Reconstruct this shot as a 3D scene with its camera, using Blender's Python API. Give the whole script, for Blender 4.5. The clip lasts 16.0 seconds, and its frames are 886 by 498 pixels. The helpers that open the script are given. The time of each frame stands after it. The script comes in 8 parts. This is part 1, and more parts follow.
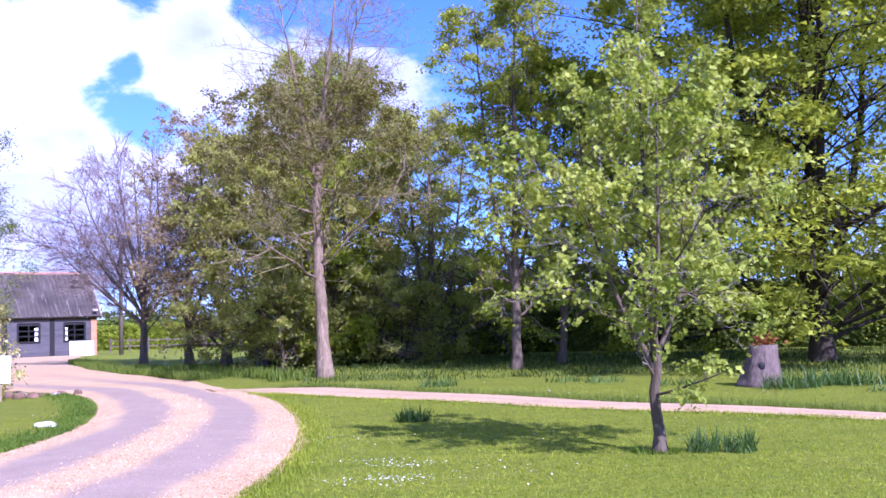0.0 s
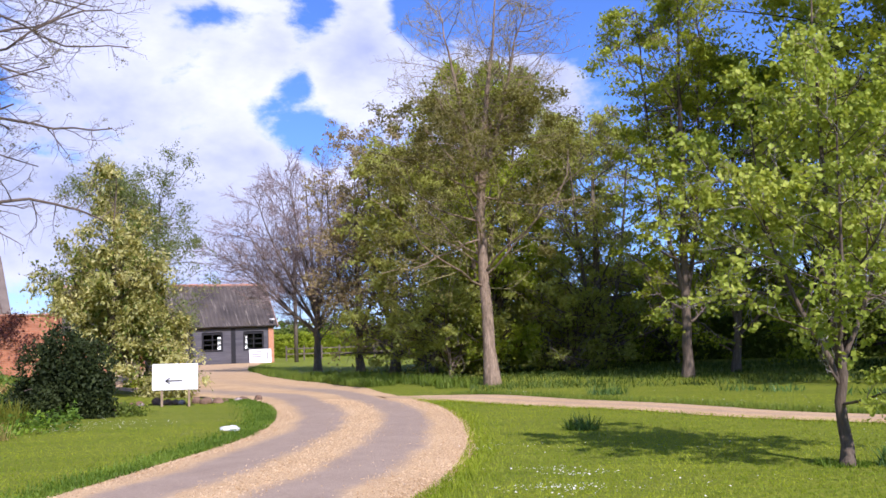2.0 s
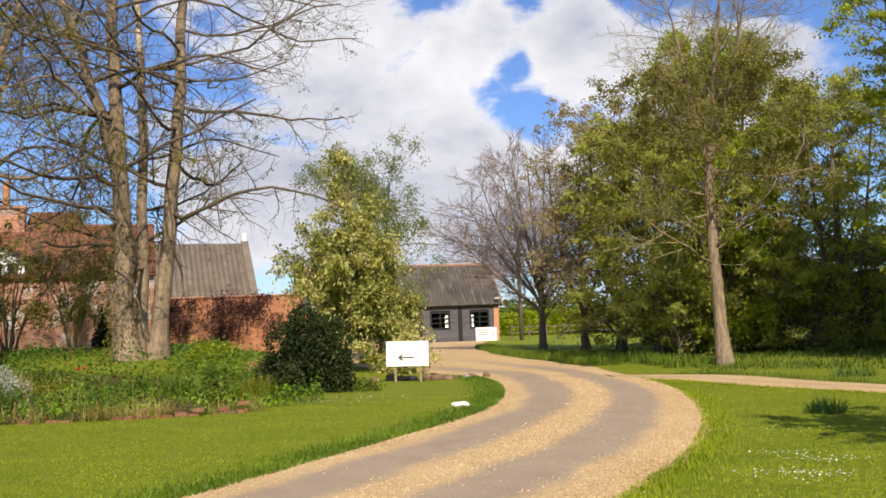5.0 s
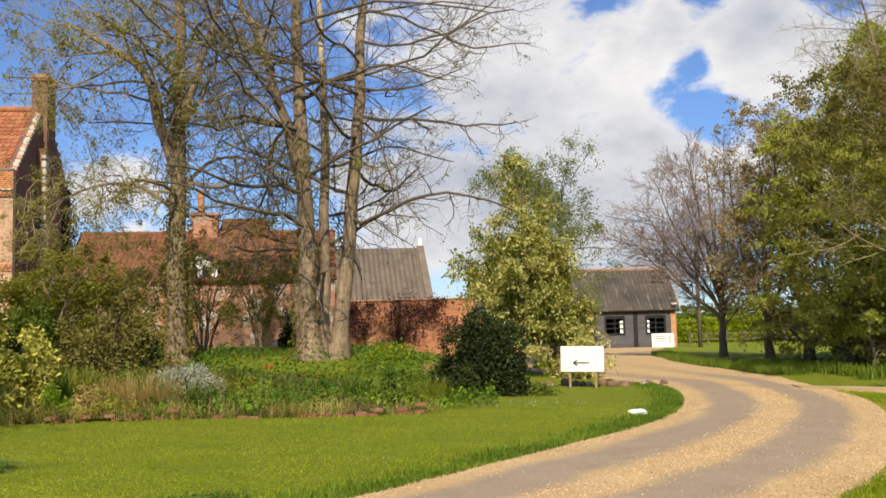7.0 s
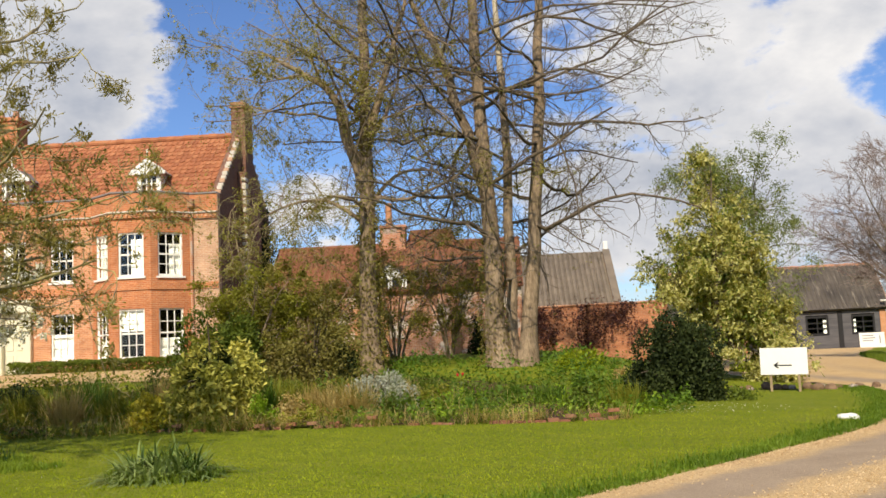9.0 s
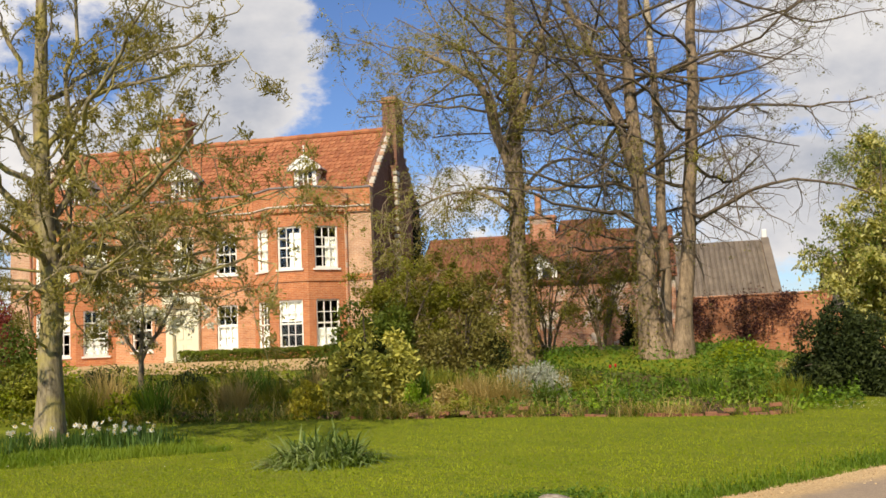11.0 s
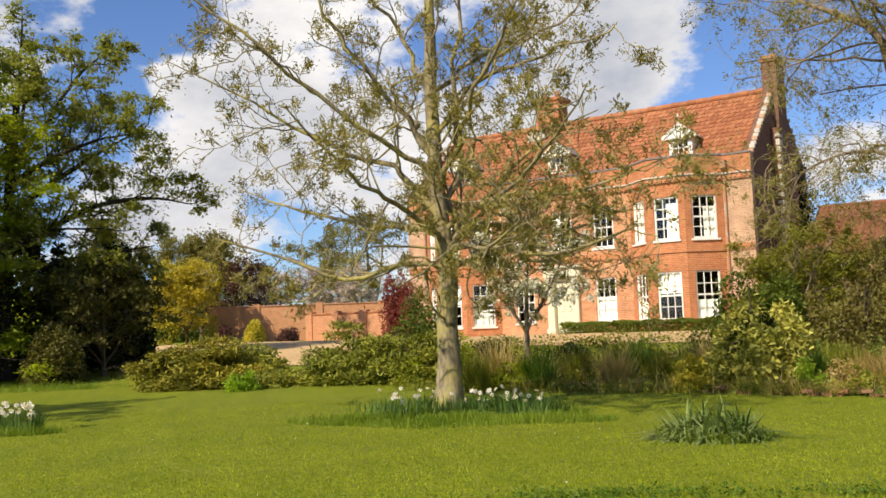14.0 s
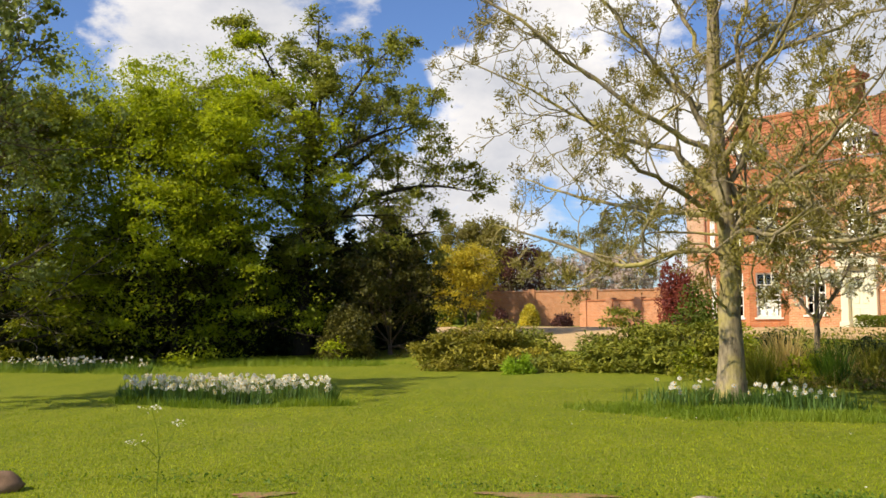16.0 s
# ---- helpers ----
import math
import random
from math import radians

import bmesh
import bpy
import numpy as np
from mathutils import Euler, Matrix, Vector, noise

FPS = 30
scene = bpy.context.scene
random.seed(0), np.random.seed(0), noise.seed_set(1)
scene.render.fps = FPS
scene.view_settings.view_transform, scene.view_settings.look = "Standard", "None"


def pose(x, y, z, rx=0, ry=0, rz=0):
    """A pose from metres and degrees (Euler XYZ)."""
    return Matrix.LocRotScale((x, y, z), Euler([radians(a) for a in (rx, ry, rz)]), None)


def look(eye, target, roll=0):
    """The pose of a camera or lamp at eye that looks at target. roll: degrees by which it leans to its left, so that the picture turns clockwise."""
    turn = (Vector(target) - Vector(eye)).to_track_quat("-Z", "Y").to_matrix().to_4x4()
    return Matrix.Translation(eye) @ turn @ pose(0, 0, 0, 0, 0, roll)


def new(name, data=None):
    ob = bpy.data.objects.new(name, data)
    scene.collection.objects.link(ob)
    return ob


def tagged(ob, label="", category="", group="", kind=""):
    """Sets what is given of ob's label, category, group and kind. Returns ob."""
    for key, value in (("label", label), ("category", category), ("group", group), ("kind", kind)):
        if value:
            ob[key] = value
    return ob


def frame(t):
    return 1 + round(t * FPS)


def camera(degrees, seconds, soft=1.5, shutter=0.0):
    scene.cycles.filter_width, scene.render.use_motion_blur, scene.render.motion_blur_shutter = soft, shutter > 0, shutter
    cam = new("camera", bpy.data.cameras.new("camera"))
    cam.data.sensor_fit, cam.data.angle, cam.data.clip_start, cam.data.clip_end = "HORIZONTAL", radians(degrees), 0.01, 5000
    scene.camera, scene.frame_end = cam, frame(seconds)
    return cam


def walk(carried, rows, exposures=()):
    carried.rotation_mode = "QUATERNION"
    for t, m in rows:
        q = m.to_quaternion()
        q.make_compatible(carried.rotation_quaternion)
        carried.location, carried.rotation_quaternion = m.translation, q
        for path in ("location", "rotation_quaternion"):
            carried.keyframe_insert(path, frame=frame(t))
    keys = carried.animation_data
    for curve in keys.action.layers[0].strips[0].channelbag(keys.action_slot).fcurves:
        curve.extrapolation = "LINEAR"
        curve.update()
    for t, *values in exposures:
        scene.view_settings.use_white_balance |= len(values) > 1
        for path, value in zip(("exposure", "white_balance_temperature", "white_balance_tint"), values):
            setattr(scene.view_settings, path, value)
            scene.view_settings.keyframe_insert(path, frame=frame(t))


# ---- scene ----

# ---- camera: one slow pan, swinging about the body at arm's length ----
LENS, EYE_H, ARM = 49.68, 1.55, 0.2
cam = camera(LENS, 16.0, soft=1.6)


def pan(yaw, pitch, roll):
    """Yaw clockwise from +y, pitch up and roll, in degrees."""
    a = radians(yaw)
    eye = Vector((ARM * math.sin(a), ARM * math.cos(a), EYE_H))
    b = radians(pitch)
    way = Vector((math.sin(a) * math.cos(b), math.cos(a) * math.cos(b), math.sin(b)))
    return look(eye, eye + way, roll)


PATH = [
    (0.0, -0.00, 4.27, -1.83),
    (0.5, -2.21, 4.26, -2.21),
    (1.0, -4.94, 4.81, -2.30),
    (1.5, -7.17, 5.17, -2.32),
    (2.0, -9.76, 5.05, -2.16),
    (2.5, -11.80, 4.92, -2.01),
    (3.0, -13.66, 4.28, -2.39),
    (5.5, -25.19, 4.16, -1.88),
    (6.0, -27.31, 4.00, -1.57),
    (6.5, -30.56, 4.46, -1.36),
    (7.0, -33.41, 4.86, -1.46),
    (7.5, -35.40, 4.93, -2.07),
    (8.0, -38.45, 4.89, -2.42),
    (8.5, -41.86, 5.28, -2.65),
    (11.0, -53.37, 5.46, -2.37),
    (11.5, -57.53, 5.28, -2.66),
    (12.0, -61.10, 5.01, -2.69),
    (12.5, -63.62, 4.71, -2.57),
    (13.0, -67.13, 5.04, -2.49),
    (13.5, -71.42, 5.06, -2.07),
    (14.0, -75.67, 4.67, -2.08),
    (14.5, -81.79, 4.34, -1.60),
    (15.0, -85.60, 4.39, -1.33),
    (15.5, -88.60, 4.21, -0.84),
    (16.0, -92.00, 4.20, -0.53),
]
EXPOSE = [(0.0, 0.92, 4800, 52), (1.3, 0.65, 5050, 44), (2.0, 0.40, 5450, 30), (2.4, 0.24, 6350, 20), (5.5, 0.27, 6700, 13), (7.0, 0.19, 6850, 11), (9.0, 0.17, 6900, 11), (10.8, 0.14, 7100, 12), (11.2, 0.18, 7100, 12), (12.0, 0.32, 7100, 12), (13.0, 0.26, 7000, 11), (15.0, 0.25, 7000, 12), (16.0, 0.33, 7050, 12)]
walk(cam, [(t, pan(a, b, c)) for t, a, b, c in PATH], EXPOSE)

# ---- daylight ----
SUN_AZ, SUN_EL = 147.0, 42.0
world = bpy.data.worlds.new("sky")
scene.world = world
world.use_nodes = True
wn, wl = world.node_tree.nodes, world.node_tree.links
wn.clear()
w_out = wn.new("ShaderNodeOutputWorld")
w_bg = wn.new("ShaderNodeBackground")
w_sky = wn.new("ShaderNodeTexSky")
w_sky.sky_type = "NISHITA"
w_sky.sun_disc = False
w_sky.sun_elevation = radians(SUN_EL)
w_sky.sun_rotation = radians(SUN_AZ)
w_sky.air_density, w_sky.dust_density, w_sky.ozone_density = 1.0, 0.3, 3.5
w_bg.inputs["Strength"].default_value = 0.092
wl.new(w_bg.outputs[0], w_out.inputs[0])
w_tc = wn.new("ShaderNodeTexCoord")


def wnode(kind, **kw):
    n = wn.new(kind)
    for k, v in kw.items():
        n.inputs[k].default_value = v
    return n


def wmath(op, a, b=None, c=None):
    n = wn.new("ShaderNodeMath")
    n.operation = op
    for i, v in enumerate((a, b, c)):
        if v is None:
            continue
        if isinstance(v, (int, float)):
            n.inputs[i].default_value = v
        else:
            wl.new(v, n.inputs[i])
    return n.outputs[0]


def sky_dir(az, el):
    a, e = radians(az), radians(el)
    return (math.sin(a) * math.cos(e), math.cos(a) * math.cos(e), math.sin(e))


# Cumulus: layered noise over the dome, gathered into banks placed to fit the camera's view.
w_map = wn.new("ShaderNodeMapping")
w_map.inputs["Scale"].default_value = (1, 1, 1.8)
wl.new(w_tc.outputs["Generated"], w_map.inputs[0])
w_n1 = wnode("ShaderNodeTexNoise", Scale=5.5, Detail=12.0, Roughness=0.6, Distortion=0.1)
w_n2 = wnode("ShaderNodeTexNoise", Scale=3.1, Detail=6.0, Roughness=0.6)
wl.new(w_map.outputs[0], w_n1.inputs["Vector"])
wl.new(w_map.outputs[0], w_n2.inputs["Vector"])
cover = wmath("MULTIPLY_ADD", w_n1.outputs[0], 2.6, -1.24)
# (azimuth, elevation, radius in degrees, weight): banks positive, clear gaps negative
BANKS = [(-26, 9, 8, 0.40), (-33, 17, 7, 0.28), (-14, 17, 4.0, 0.6), (-22, 14, 4, 0.3), (-3.5, 14.3, 3.8, 0.9), (-18.9, 13.0, 2.3, -0.42), (-18.0, 15.6, 1.5, -0.25), (-16.6, 18.6, 2.0, -0.5), (-17.2, 12.0, 1.2, -0.4), (-11.6, 18.6, 1.6, -0.4), (-14.5, 15.8, 2.2, 0.5), (-30, 18, 6, 0.12),
         (-4, 22, 5, -0.8), (9, 18, 10, -0.7), (-9, 18.5, 2, -0.3), (-46, 15, 8, -0.32), (-40, 6, 5, 0.15), (-26, 21, 5, 0.35),
         (-52, 7, 5, 0.3), (-54, 17, 8, -0.32), (-72, 14, 9, 0.40), (-87, 15, 4.5, 0.45), (-92.3, 18, 2.4, -0.6), (-64, 16, 6, 0.35), (-30, 11, 6, 0.3),
         (-95, 13.5, 2.6, -0.55), (-91.5, 15, 1.4, 0.3), (-100, 22, 3.5, -0.3), (-104, 17, 5, 0.75), (-79, 6, 5, 0.2), (-96, 7, 5, 0.1), (20, 8, 12, -0.1), (-10, 4, 9, 0.25)]
for az, el, rad, wt in BANKS:
    dot = wn.new("ShaderNodeVectorMath")
    dot.operation = "DOT_PRODUCT"
    wl.new(w_tc.outputs["Generated"], dot.inputs[0])
    dot.inputs[1].default_value = sky_dir(az, el)
    k = 1.0 / (1.0 - math.cos(radians(rad)))
    fall = wmath("EXPONENT", wmath("MULTIPLY", wmath("SUBTRACT", dot.outputs["Value"], 1.0), k))
    cover = wmath("MULTIPLY_ADD", fall, wt, cover)
w_mask = wn.new("ShaderNodeMapRange")
w_mask.interpolation_type = "SMOOTHSTEP"
w_mask.inputs["From Min"].default_value, w_mask.inputs["From Max"].default_value = 0.10, 0.40
wl.new(cover, w_mask.inputs["Value"])
# thick cloud is grey, its sunlit rims white
w_ramp = wn.new("ShaderNodeValToRGB")
w_ramp.color_ramp.elements[0].position, w_ramp.color_ramp.elements[0].color = 0.14, (9.0, 9.1, 9.3, 1)
w_ramp.color_ramp.elements[1].position, w_ramp.color_ramp.elements[1].color = 0.85, (4.4, 4.9, 5.9, 1)
wl.new(wmath("ADD", wmath("MULTIPLY", cover, 0.45), wmath("MULTIPLY_ADD", w_n2.outputs[0], 2.2, -0.85)), w_ramp.inputs[0])
w_tint = wn.new("ShaderNodeMixRGB")
w_tint.blend_type = "MULTIPLY"
w_tint.inputs[0].default_value = 1.0
w_tint.inputs[2].default_value = (0.80, 1.0, 1.35, 1)
wl.new(w_sky.outputs[0], w_tint.inputs[1])
w_mix = wn.new("ShaderNodeMixRGB")
wl.new(w_mask.outputs[0], w_mix.inputs[0])
wl.new(w_tint.outputs[0], w_mix.inputs[1])
wl.new(w_ramp.outputs[0], w_mix.inputs[2])
wl.new(w_mix.outputs[0], w_bg.inputs[0])

sun = new("sun", bpy.data.lights.new("sun", "SUN"))
sun.data.energy, sun.data.angle, sun.data.color = 4.9, radians(0.55), (1.0, 0.92, 0.76)
sun.matrix_world = look(Vector(sky_dir(SUN_AZ, SUN_EL)) * 60, (0, 0, 0))


# ---- materials ----
class Mat:
    """A node material with shorthand for textures."""

    def __init__(self, name, rough=0.8, spec=0.3, metal=0.0):
        self.m = bpy.data.materials.new(name)
        self.m.use_nodes = True
        self.n, self.l = self.m.node_tree.nodes, self.m.node_tree.links
        self.b = self.n["Principled BSDF"]
        self.b.inputs["Roughness"].default_value = rough
        self.b.inputs["Specular IOR Level"].default_value = spec
        self.b.inputs["Metallic"].default_value = metal
        self.tc = self.n.new("ShaderNodeTexCoord")

    def coord(self, which="Object", scale=(1, 1, 1)):
        mp = self.n.new("ShaderNodeMapping")
        mp.inputs["Scale"].default_value = scale
        self.l.new(self.tc.outputs[which], mp.inputs[0])
        return mp.outputs[0]

    def noise(self, scale, detail=4, rough=0.55, vec=None, distort=0.0):
        t = self.n.new("ShaderNodeTexNoise")
        t.inputs["Scale"].default_value, t.inputs["Detail"].default_value = scale, detail
        t.inputs["Roughness"].default_value, t.inputs["Distortion"].default_value = rough, distort
        self.l.new(vec or self.coord(), t.inputs["Vector"])
        return t.outputs[0]

    def voronoi(self, scale, vec=None, out="Distance"):
        t = self.n.new("ShaderNodeTexVoronoi")
        t.inputs["Scale"].default_value = scale
        self.l.new(vec or self.coord(), t.inputs["Vector"])
        return t.outputs[out]

    def ramp(self, fac, *stops):
        r = self.n.new("ShaderNodeValToRGB")
        e = r.color_ramp.elements
        while len(e) < len(stops):
            e.new(0.5)
        for el, (pos, col) in zip(e, stops):
            el.position, el.color = pos, (*col, 1)
        self.l.new(fac, r.inputs[0])
        return r.outputs[0]

    def mix(self, fac, a, b, mode="MIX"):
        x = self.n.new("ShaderNodeMixRGB")
        x.blend_type = mode
        for sock, v in zip(x.inputs, (fac, a, b)):
            if isinstance(v, (int, float)):
                sock.default_value = v
            elif isinstance(v, tuple):
                sock.default_value = (*v, 1)
            else:
                self.l.new(v, sock)
        return x.outputs[0]

    def math(self, op, a, b=0.0, c=0.0):
        x = self.n.new("ShaderNodeMath")
        x.operation = op
        for sock, v in zip(x.inputs, (a, b, c)):
            if isinstance(v, (int, float)):
                sock.default_value = v
            else:
                self.l.new(v, sock)
        return x.outputs[0]

    def rnd(self):
        return self.n.new("ShaderNodeObjectInfo").outputs["Random"]

    def island(self):
        return self.n.new("ShaderNodeNewGeometry").outputs["Random Per Island"]

    def color(self, c):
        if isinstance(c, tuple):
            self.b.inputs["Base Color"].default_value = (*c, 1)
        else:
            self.l.new(c, self.b.inputs["Base Color"])
        return self

    def bump(self, h, strength=0.4, dist=0.02):
        b = self.n.new("ShaderNodeBump")
        b.inputs["Strength"].default_value, b.inputs["Distance"].default_value = strength, dist
        self.l.new(h, b.inputs["Height"])
        self.l.new(b.outputs[0], self.b.inputs["Normal"])
        return self


def plain(name, col, rough=0.7, vary=0.12, scale=3.0, spec=0.3, metal=0.0, bump=0.15):
    m = Mat(name, rough, spec, metal)
    n = m.noise(scale, 5)
    lo, hi = tuple(c * (1 - vary) for c in col), tuple(min(1, c * (1 + vary)) for c in col)
    fine = m.noise(scale * 14, 3)
    m.color(m.mix(0.35, m.ramp(n, (0.3, lo), (0.7, hi)), m.ramp(fine, (0.3, lo), (0.7, hi))))
    return m.bump(fine, bump, 0.01).m


def leafy(name, a, b, c=None, through_light=0.35, rough=0.55, gain=1.0):
    """Leaves: a colour for each leaf, light passing through."""
    a, b, c = [tuple(min(0.85, v * gain) for v in q) for q in (a, b, c or b)]
    m = Mat(name, rough, 0.25)
    r = m.island()
    big = m.noise(0.7, 3)
    col = m.ramp(r, (0.0, a), (0.6, b), (1.0, c or b))
    col = m.mix(0.5, col, m.ramp(big, (0.35, a), (0.65, c or b)))
    m.color(col)
    tr = m.n.new("ShaderNodeBsdfTranslucent")
    m.l.new(m.mix(1.0, col, (1.15, 1.1, 0.55), "MULTIPLY"), tr.inputs[0])
    ms = m.n.new("ShaderNodeMixShader")
    ms.inputs[0].default_value = through_light
    m.l.new(m.b.outputs[0], ms.inputs[1])
    m.l.new(tr.outputs[0], ms.inputs[2])
    m.l.new(ms.outputs[0], m.n["Material Output"].inputs[0])
    return m.m


def barky(name, a, b, lichen=None, scale=6.0):
    m = Mat(name, 0.9, 0.15)
    v = m.coord("Object", (1, 1, 0.25))
    n = m.noise(scale, 8, 0.7, v, 0.4)
    mid = tuple((p + q) / 2 for p, q in zip(a, b))
    col = m.mix(0.5, m.ramp(n, (0.36, a), (0.5, mid), (0.64, b)), m.ramp(m.noise(scale * 4, 5, 0.7, v), (0.36, a), (0.64, b)))
    if lichen:
        col = m.mix(m.ramp(m.noise(1.6, 6, 0.6), (0.47, (0, 0, 0)), (0.60, (0.7, 0.7, 0.7))), col, lichen)
    m.color(col)
    return m.bump(n, 0.9, 0.05).m


def bricky(name, a, b, mortar, wear=None, wear_at=0.58):
    """Brickwork in half metres of real size, running round corners by x + y."""
    m = Mat(name, 0.9, 0.15)
    sep = m.n.new("ShaderNodeSeparateXYZ")
    m.l.new(m.tc.outputs["Object"], sep.inputs[0])
    comb = m.n.new("ShaderNodeCombineXYZ")
    m.l.new(m.math("ADD", sep.outputs[0], sep.outputs[1]), comb.inputs[0])
    m.l.new(sep.outputs[2], comb.inputs[1])
    br = m.n.new("ShaderNodeTexBrick")
    br.inputs["Scale"].default_value = 1.0
    br.inputs["Brick Width"].default_value, br.inputs["Row Height"].default_value = 0.225, 0.075
    br.inputs["Mortar Size"].default_value = 0.009
    br.inputs["Color1"].default_value, br.inputs["Color2"].default_value = (*a, 1), (*b, 1)
    br.inputs["Mortar"].default_value = (*mortar, 1)
    m.l.new(comb.outputs[0], br.inputs["Vector"])
    big, mid = m.noise(0.5, 6, 0.6), m.noise(3.0, 6, 0.65)
    col = m.mix(0.38, br.outputs[0], m.ramp(mid, (0.3, tuple(c * 0.6 for c in a)), (0.7, tuple(min(1, c * 1.3) for c in b))))
    col = m.mix(m.ramp(big, (0.45, (0, 0, 0)), (0.75, (0.35, 0.35, 0.35))), col, tuple(c * 0.55 for c in a))
    if wear:
        col = m.mix(m.ramp(m.noise(1.1, 7, 0.7), (wear_at, (0, 0, 0)), (wear_at + 0.07, (0.85, 0.85, 0.85))), col, wear)
    m.color(col)
    return m.bump(br.outputs["Fac"], -0.5, 0.01).m


MAT_GRASS = Mat("mown_grass", 0.85, 0.15)
_a = MAT_GRASS.noise(0.22, 5, 0.6)
_b = MAT_GRASS.noise(2.6, 6, 0.7)
_c = MAT_GRASS.noise(60, 3, 0.7)
_d = MAT_GRASS.noise(9, 5, 0.75)
_s = MAT_GRASS.noise(1.0, 3, 0.5, MAT_GRASS.coord("Object", (0.35, 2.2, 1)))
_col = MAT_GRASS.ramp(_a, (0.3, (0.125, 0.185, 0.009)), (0.7, (0.225, 0.262, 0.017)))
_col = MAT_GRASS.mix(0.5, _col, MAT_GRASS.ramp(_b, (0.33, (0.075, 0.135, 0.006)), (0.52, (0.19, 0.235, 0.014)), (0.70, (0.34, 0.325, 0.038))))
_col = MAT_GRASS.mix(0.38, _col, MAT_GRASS.ramp(_s, (0.4, (0.095, 0.155, 0.007)), (0.6, (0.30, 0.315, 0.026))))
_col = MAT_GRASS.mix(0.45, _col, MAT_GRASS.ramp(_d, (0.37, (0.05, 0.105, 0.003)), (0.5, (0.18, 0.218, 0.012)), (0.63, (0.37, 0.34, 0.046))))
_e = MAT_GRASS.noise(0.8, 6, 0.7, MAT_GRASS.coord("Object", (1.0, 1.0, 1.0)), 0.6)
_col = MAT_GRASS.mix(MAT_GRASS.ramp(_e, (0.56, (0, 0, 0)), (0.70, (0.5, 0.5, 0.5))), _col, (0.25, 0.235, 0.06))
MAT_GRASS.color(MAT_GRASS.mix(0.35, _col, MAT_GRASS.ramp(_c, (0.3, (0.08, 0.122, 0.005)), (0.7, (0.32, 0.345, 0.022)))))
MAT_GRASS.bump(_d, 0.9, 0.10)
MAT_GRASS = MAT_GRASS.m

MAT_DRIVE = Mat("gravel_drive", 0.95, 0.15)
_uv = MAT_DRIVE.n.new("ShaderNodeSeparateXYZ")
MAT_DRIVE.l.new(MAT_DRIVE.tc.outputs["UV"], _uv.inputs[0])
_w = MAT_DRIVE.math("MULTIPLY_ADD", MAT_DRIVE.noise(0.9, 5, 0.65), 0.10, -0.05)
_u = MAT_DRIVE.math("ADD", _uv.outputs[0], _w)
_t1 = MAT_DRIVE.math("SUBTRACT", 1.0, MAT_DRIVE.math("MULTIPLY", MAT_DRIVE.math("ABSOLUTE", MAT_DRIVE.math("SUBTRACT", _u, 0.27)), 6.2))
_t2 = MAT_DRIVE.math("SUBTRACT", 1.0, MAT_DRIVE.math("MULTIPLY", MAT_DRIVE.math("ABSOLUTE", MAT_DRIVE.math("SUBTRACT", _u, 0.70)), 6.6))
_trk = MAT_DRIVE.math("MAXIMUM", _t1, _t2)
_trk = MAT_DRIVE.math("MULTIPLY", _trk, _uv.outputs[1])
_tm = MAT_DRIVE.ramp(MAT_DRIVE.math("ADD", _trk, MAT_DRIVE.math("MULTIPLY_ADD", MAT_DRIVE.noise(7, 6, 0.75), 0.6, -0.3)), (0.04, (0, 0, 0)), (0.45, (0.94, 0.94, 0.94)))
_st = MAT_DRIVE.voronoi(60, out="Color")
_sep = MAT_DRIVE.n.new("ShaderNodeSeparateXYZ")
MAT_DRIVE.l.new(_st, _sep.inputs[0])
_grav = MAT_DRIVE.ramp(_sep.outputs[0], (0.0, (0.316, 0.205, 0.094)), (0.45, (0.491, 0.333, 0.164)), (0.8, (0.620, 0.439, 0.234)), (1.0, (0.667, 0.503, 0.304)))
_grav = MAT_DRIVE.mix(0.5, _grav, MAT_DRIVE.ramp(MAT_DRIVE.noise(0.7, 6, 0.6), (0.3, (0.421, 0.275, 0.129)), (0.7, (0.632, 0.445, 0.234))))
_hard = MAT_DRIVE.ramp(_sep.outputs[1], (0.0, (0.255, 0.19, 0.135)), (0.6, (0.335, 0.255, 0.18)), (1.0, (0.44, 0.335, 0.23)))
_hard = MAT_DRIVE.mix(0.5, _hard, MAT_DRIVE.ramp(MAT_DRIVE.noise(1.6, 6, 0.65), (0.3, (0.25, 0.19, 0.14)), (0.7, (0.385, 0.30, 0.215))))
MAT_DRIVE.color(MAT_DRIVE.mix(_tm, _grav, _hard))
MAT_DRIVE.bump(MAT_DRIVE.voronoi(60), 0.5, 0.012)
MAT_DRIVE = MAT_DRIVE.m

MAT_BRICK = bricky("pale_orange_brick", (0.44, 0.16, 0.07), (0.64, 0.31, 0.15), (0.64, 0.52, 0.38))
MAT_BRICK_RED = bricky("rubbed_red_brick", (0.40, 0.115, 0.045), (0.58, 0.22, 0.085), (0.58, 0.42, 0.28))
# gable's shade is put into this darker brick; pale wear patches on top
MAT_BRICK_GABLE = bricky("shade_darkened_gable_brick", (0.15, 0.062, 0.04), (0.24, 0.11, 0.07), (0.24, 0.20, 0.16), (0.50, 0.44, 0.36), 0.68)
MAT_BRICK_OLD = bricky("weathered_brick", (0.40, 0.15, 0.075), (0.52, 0.24, 0.13), (0.52, 0.44, 0.35), (0.42, 0.35, 0.29), 0.56)
MAT_BRICK_PALE = bricky("pale_patched_brick", (0.46, 0.24, 0.14), (0.58, 0.36, 0.22), (0.60, 0.52, 0.42), (0.62, 0.52, 0.42), 0.60)
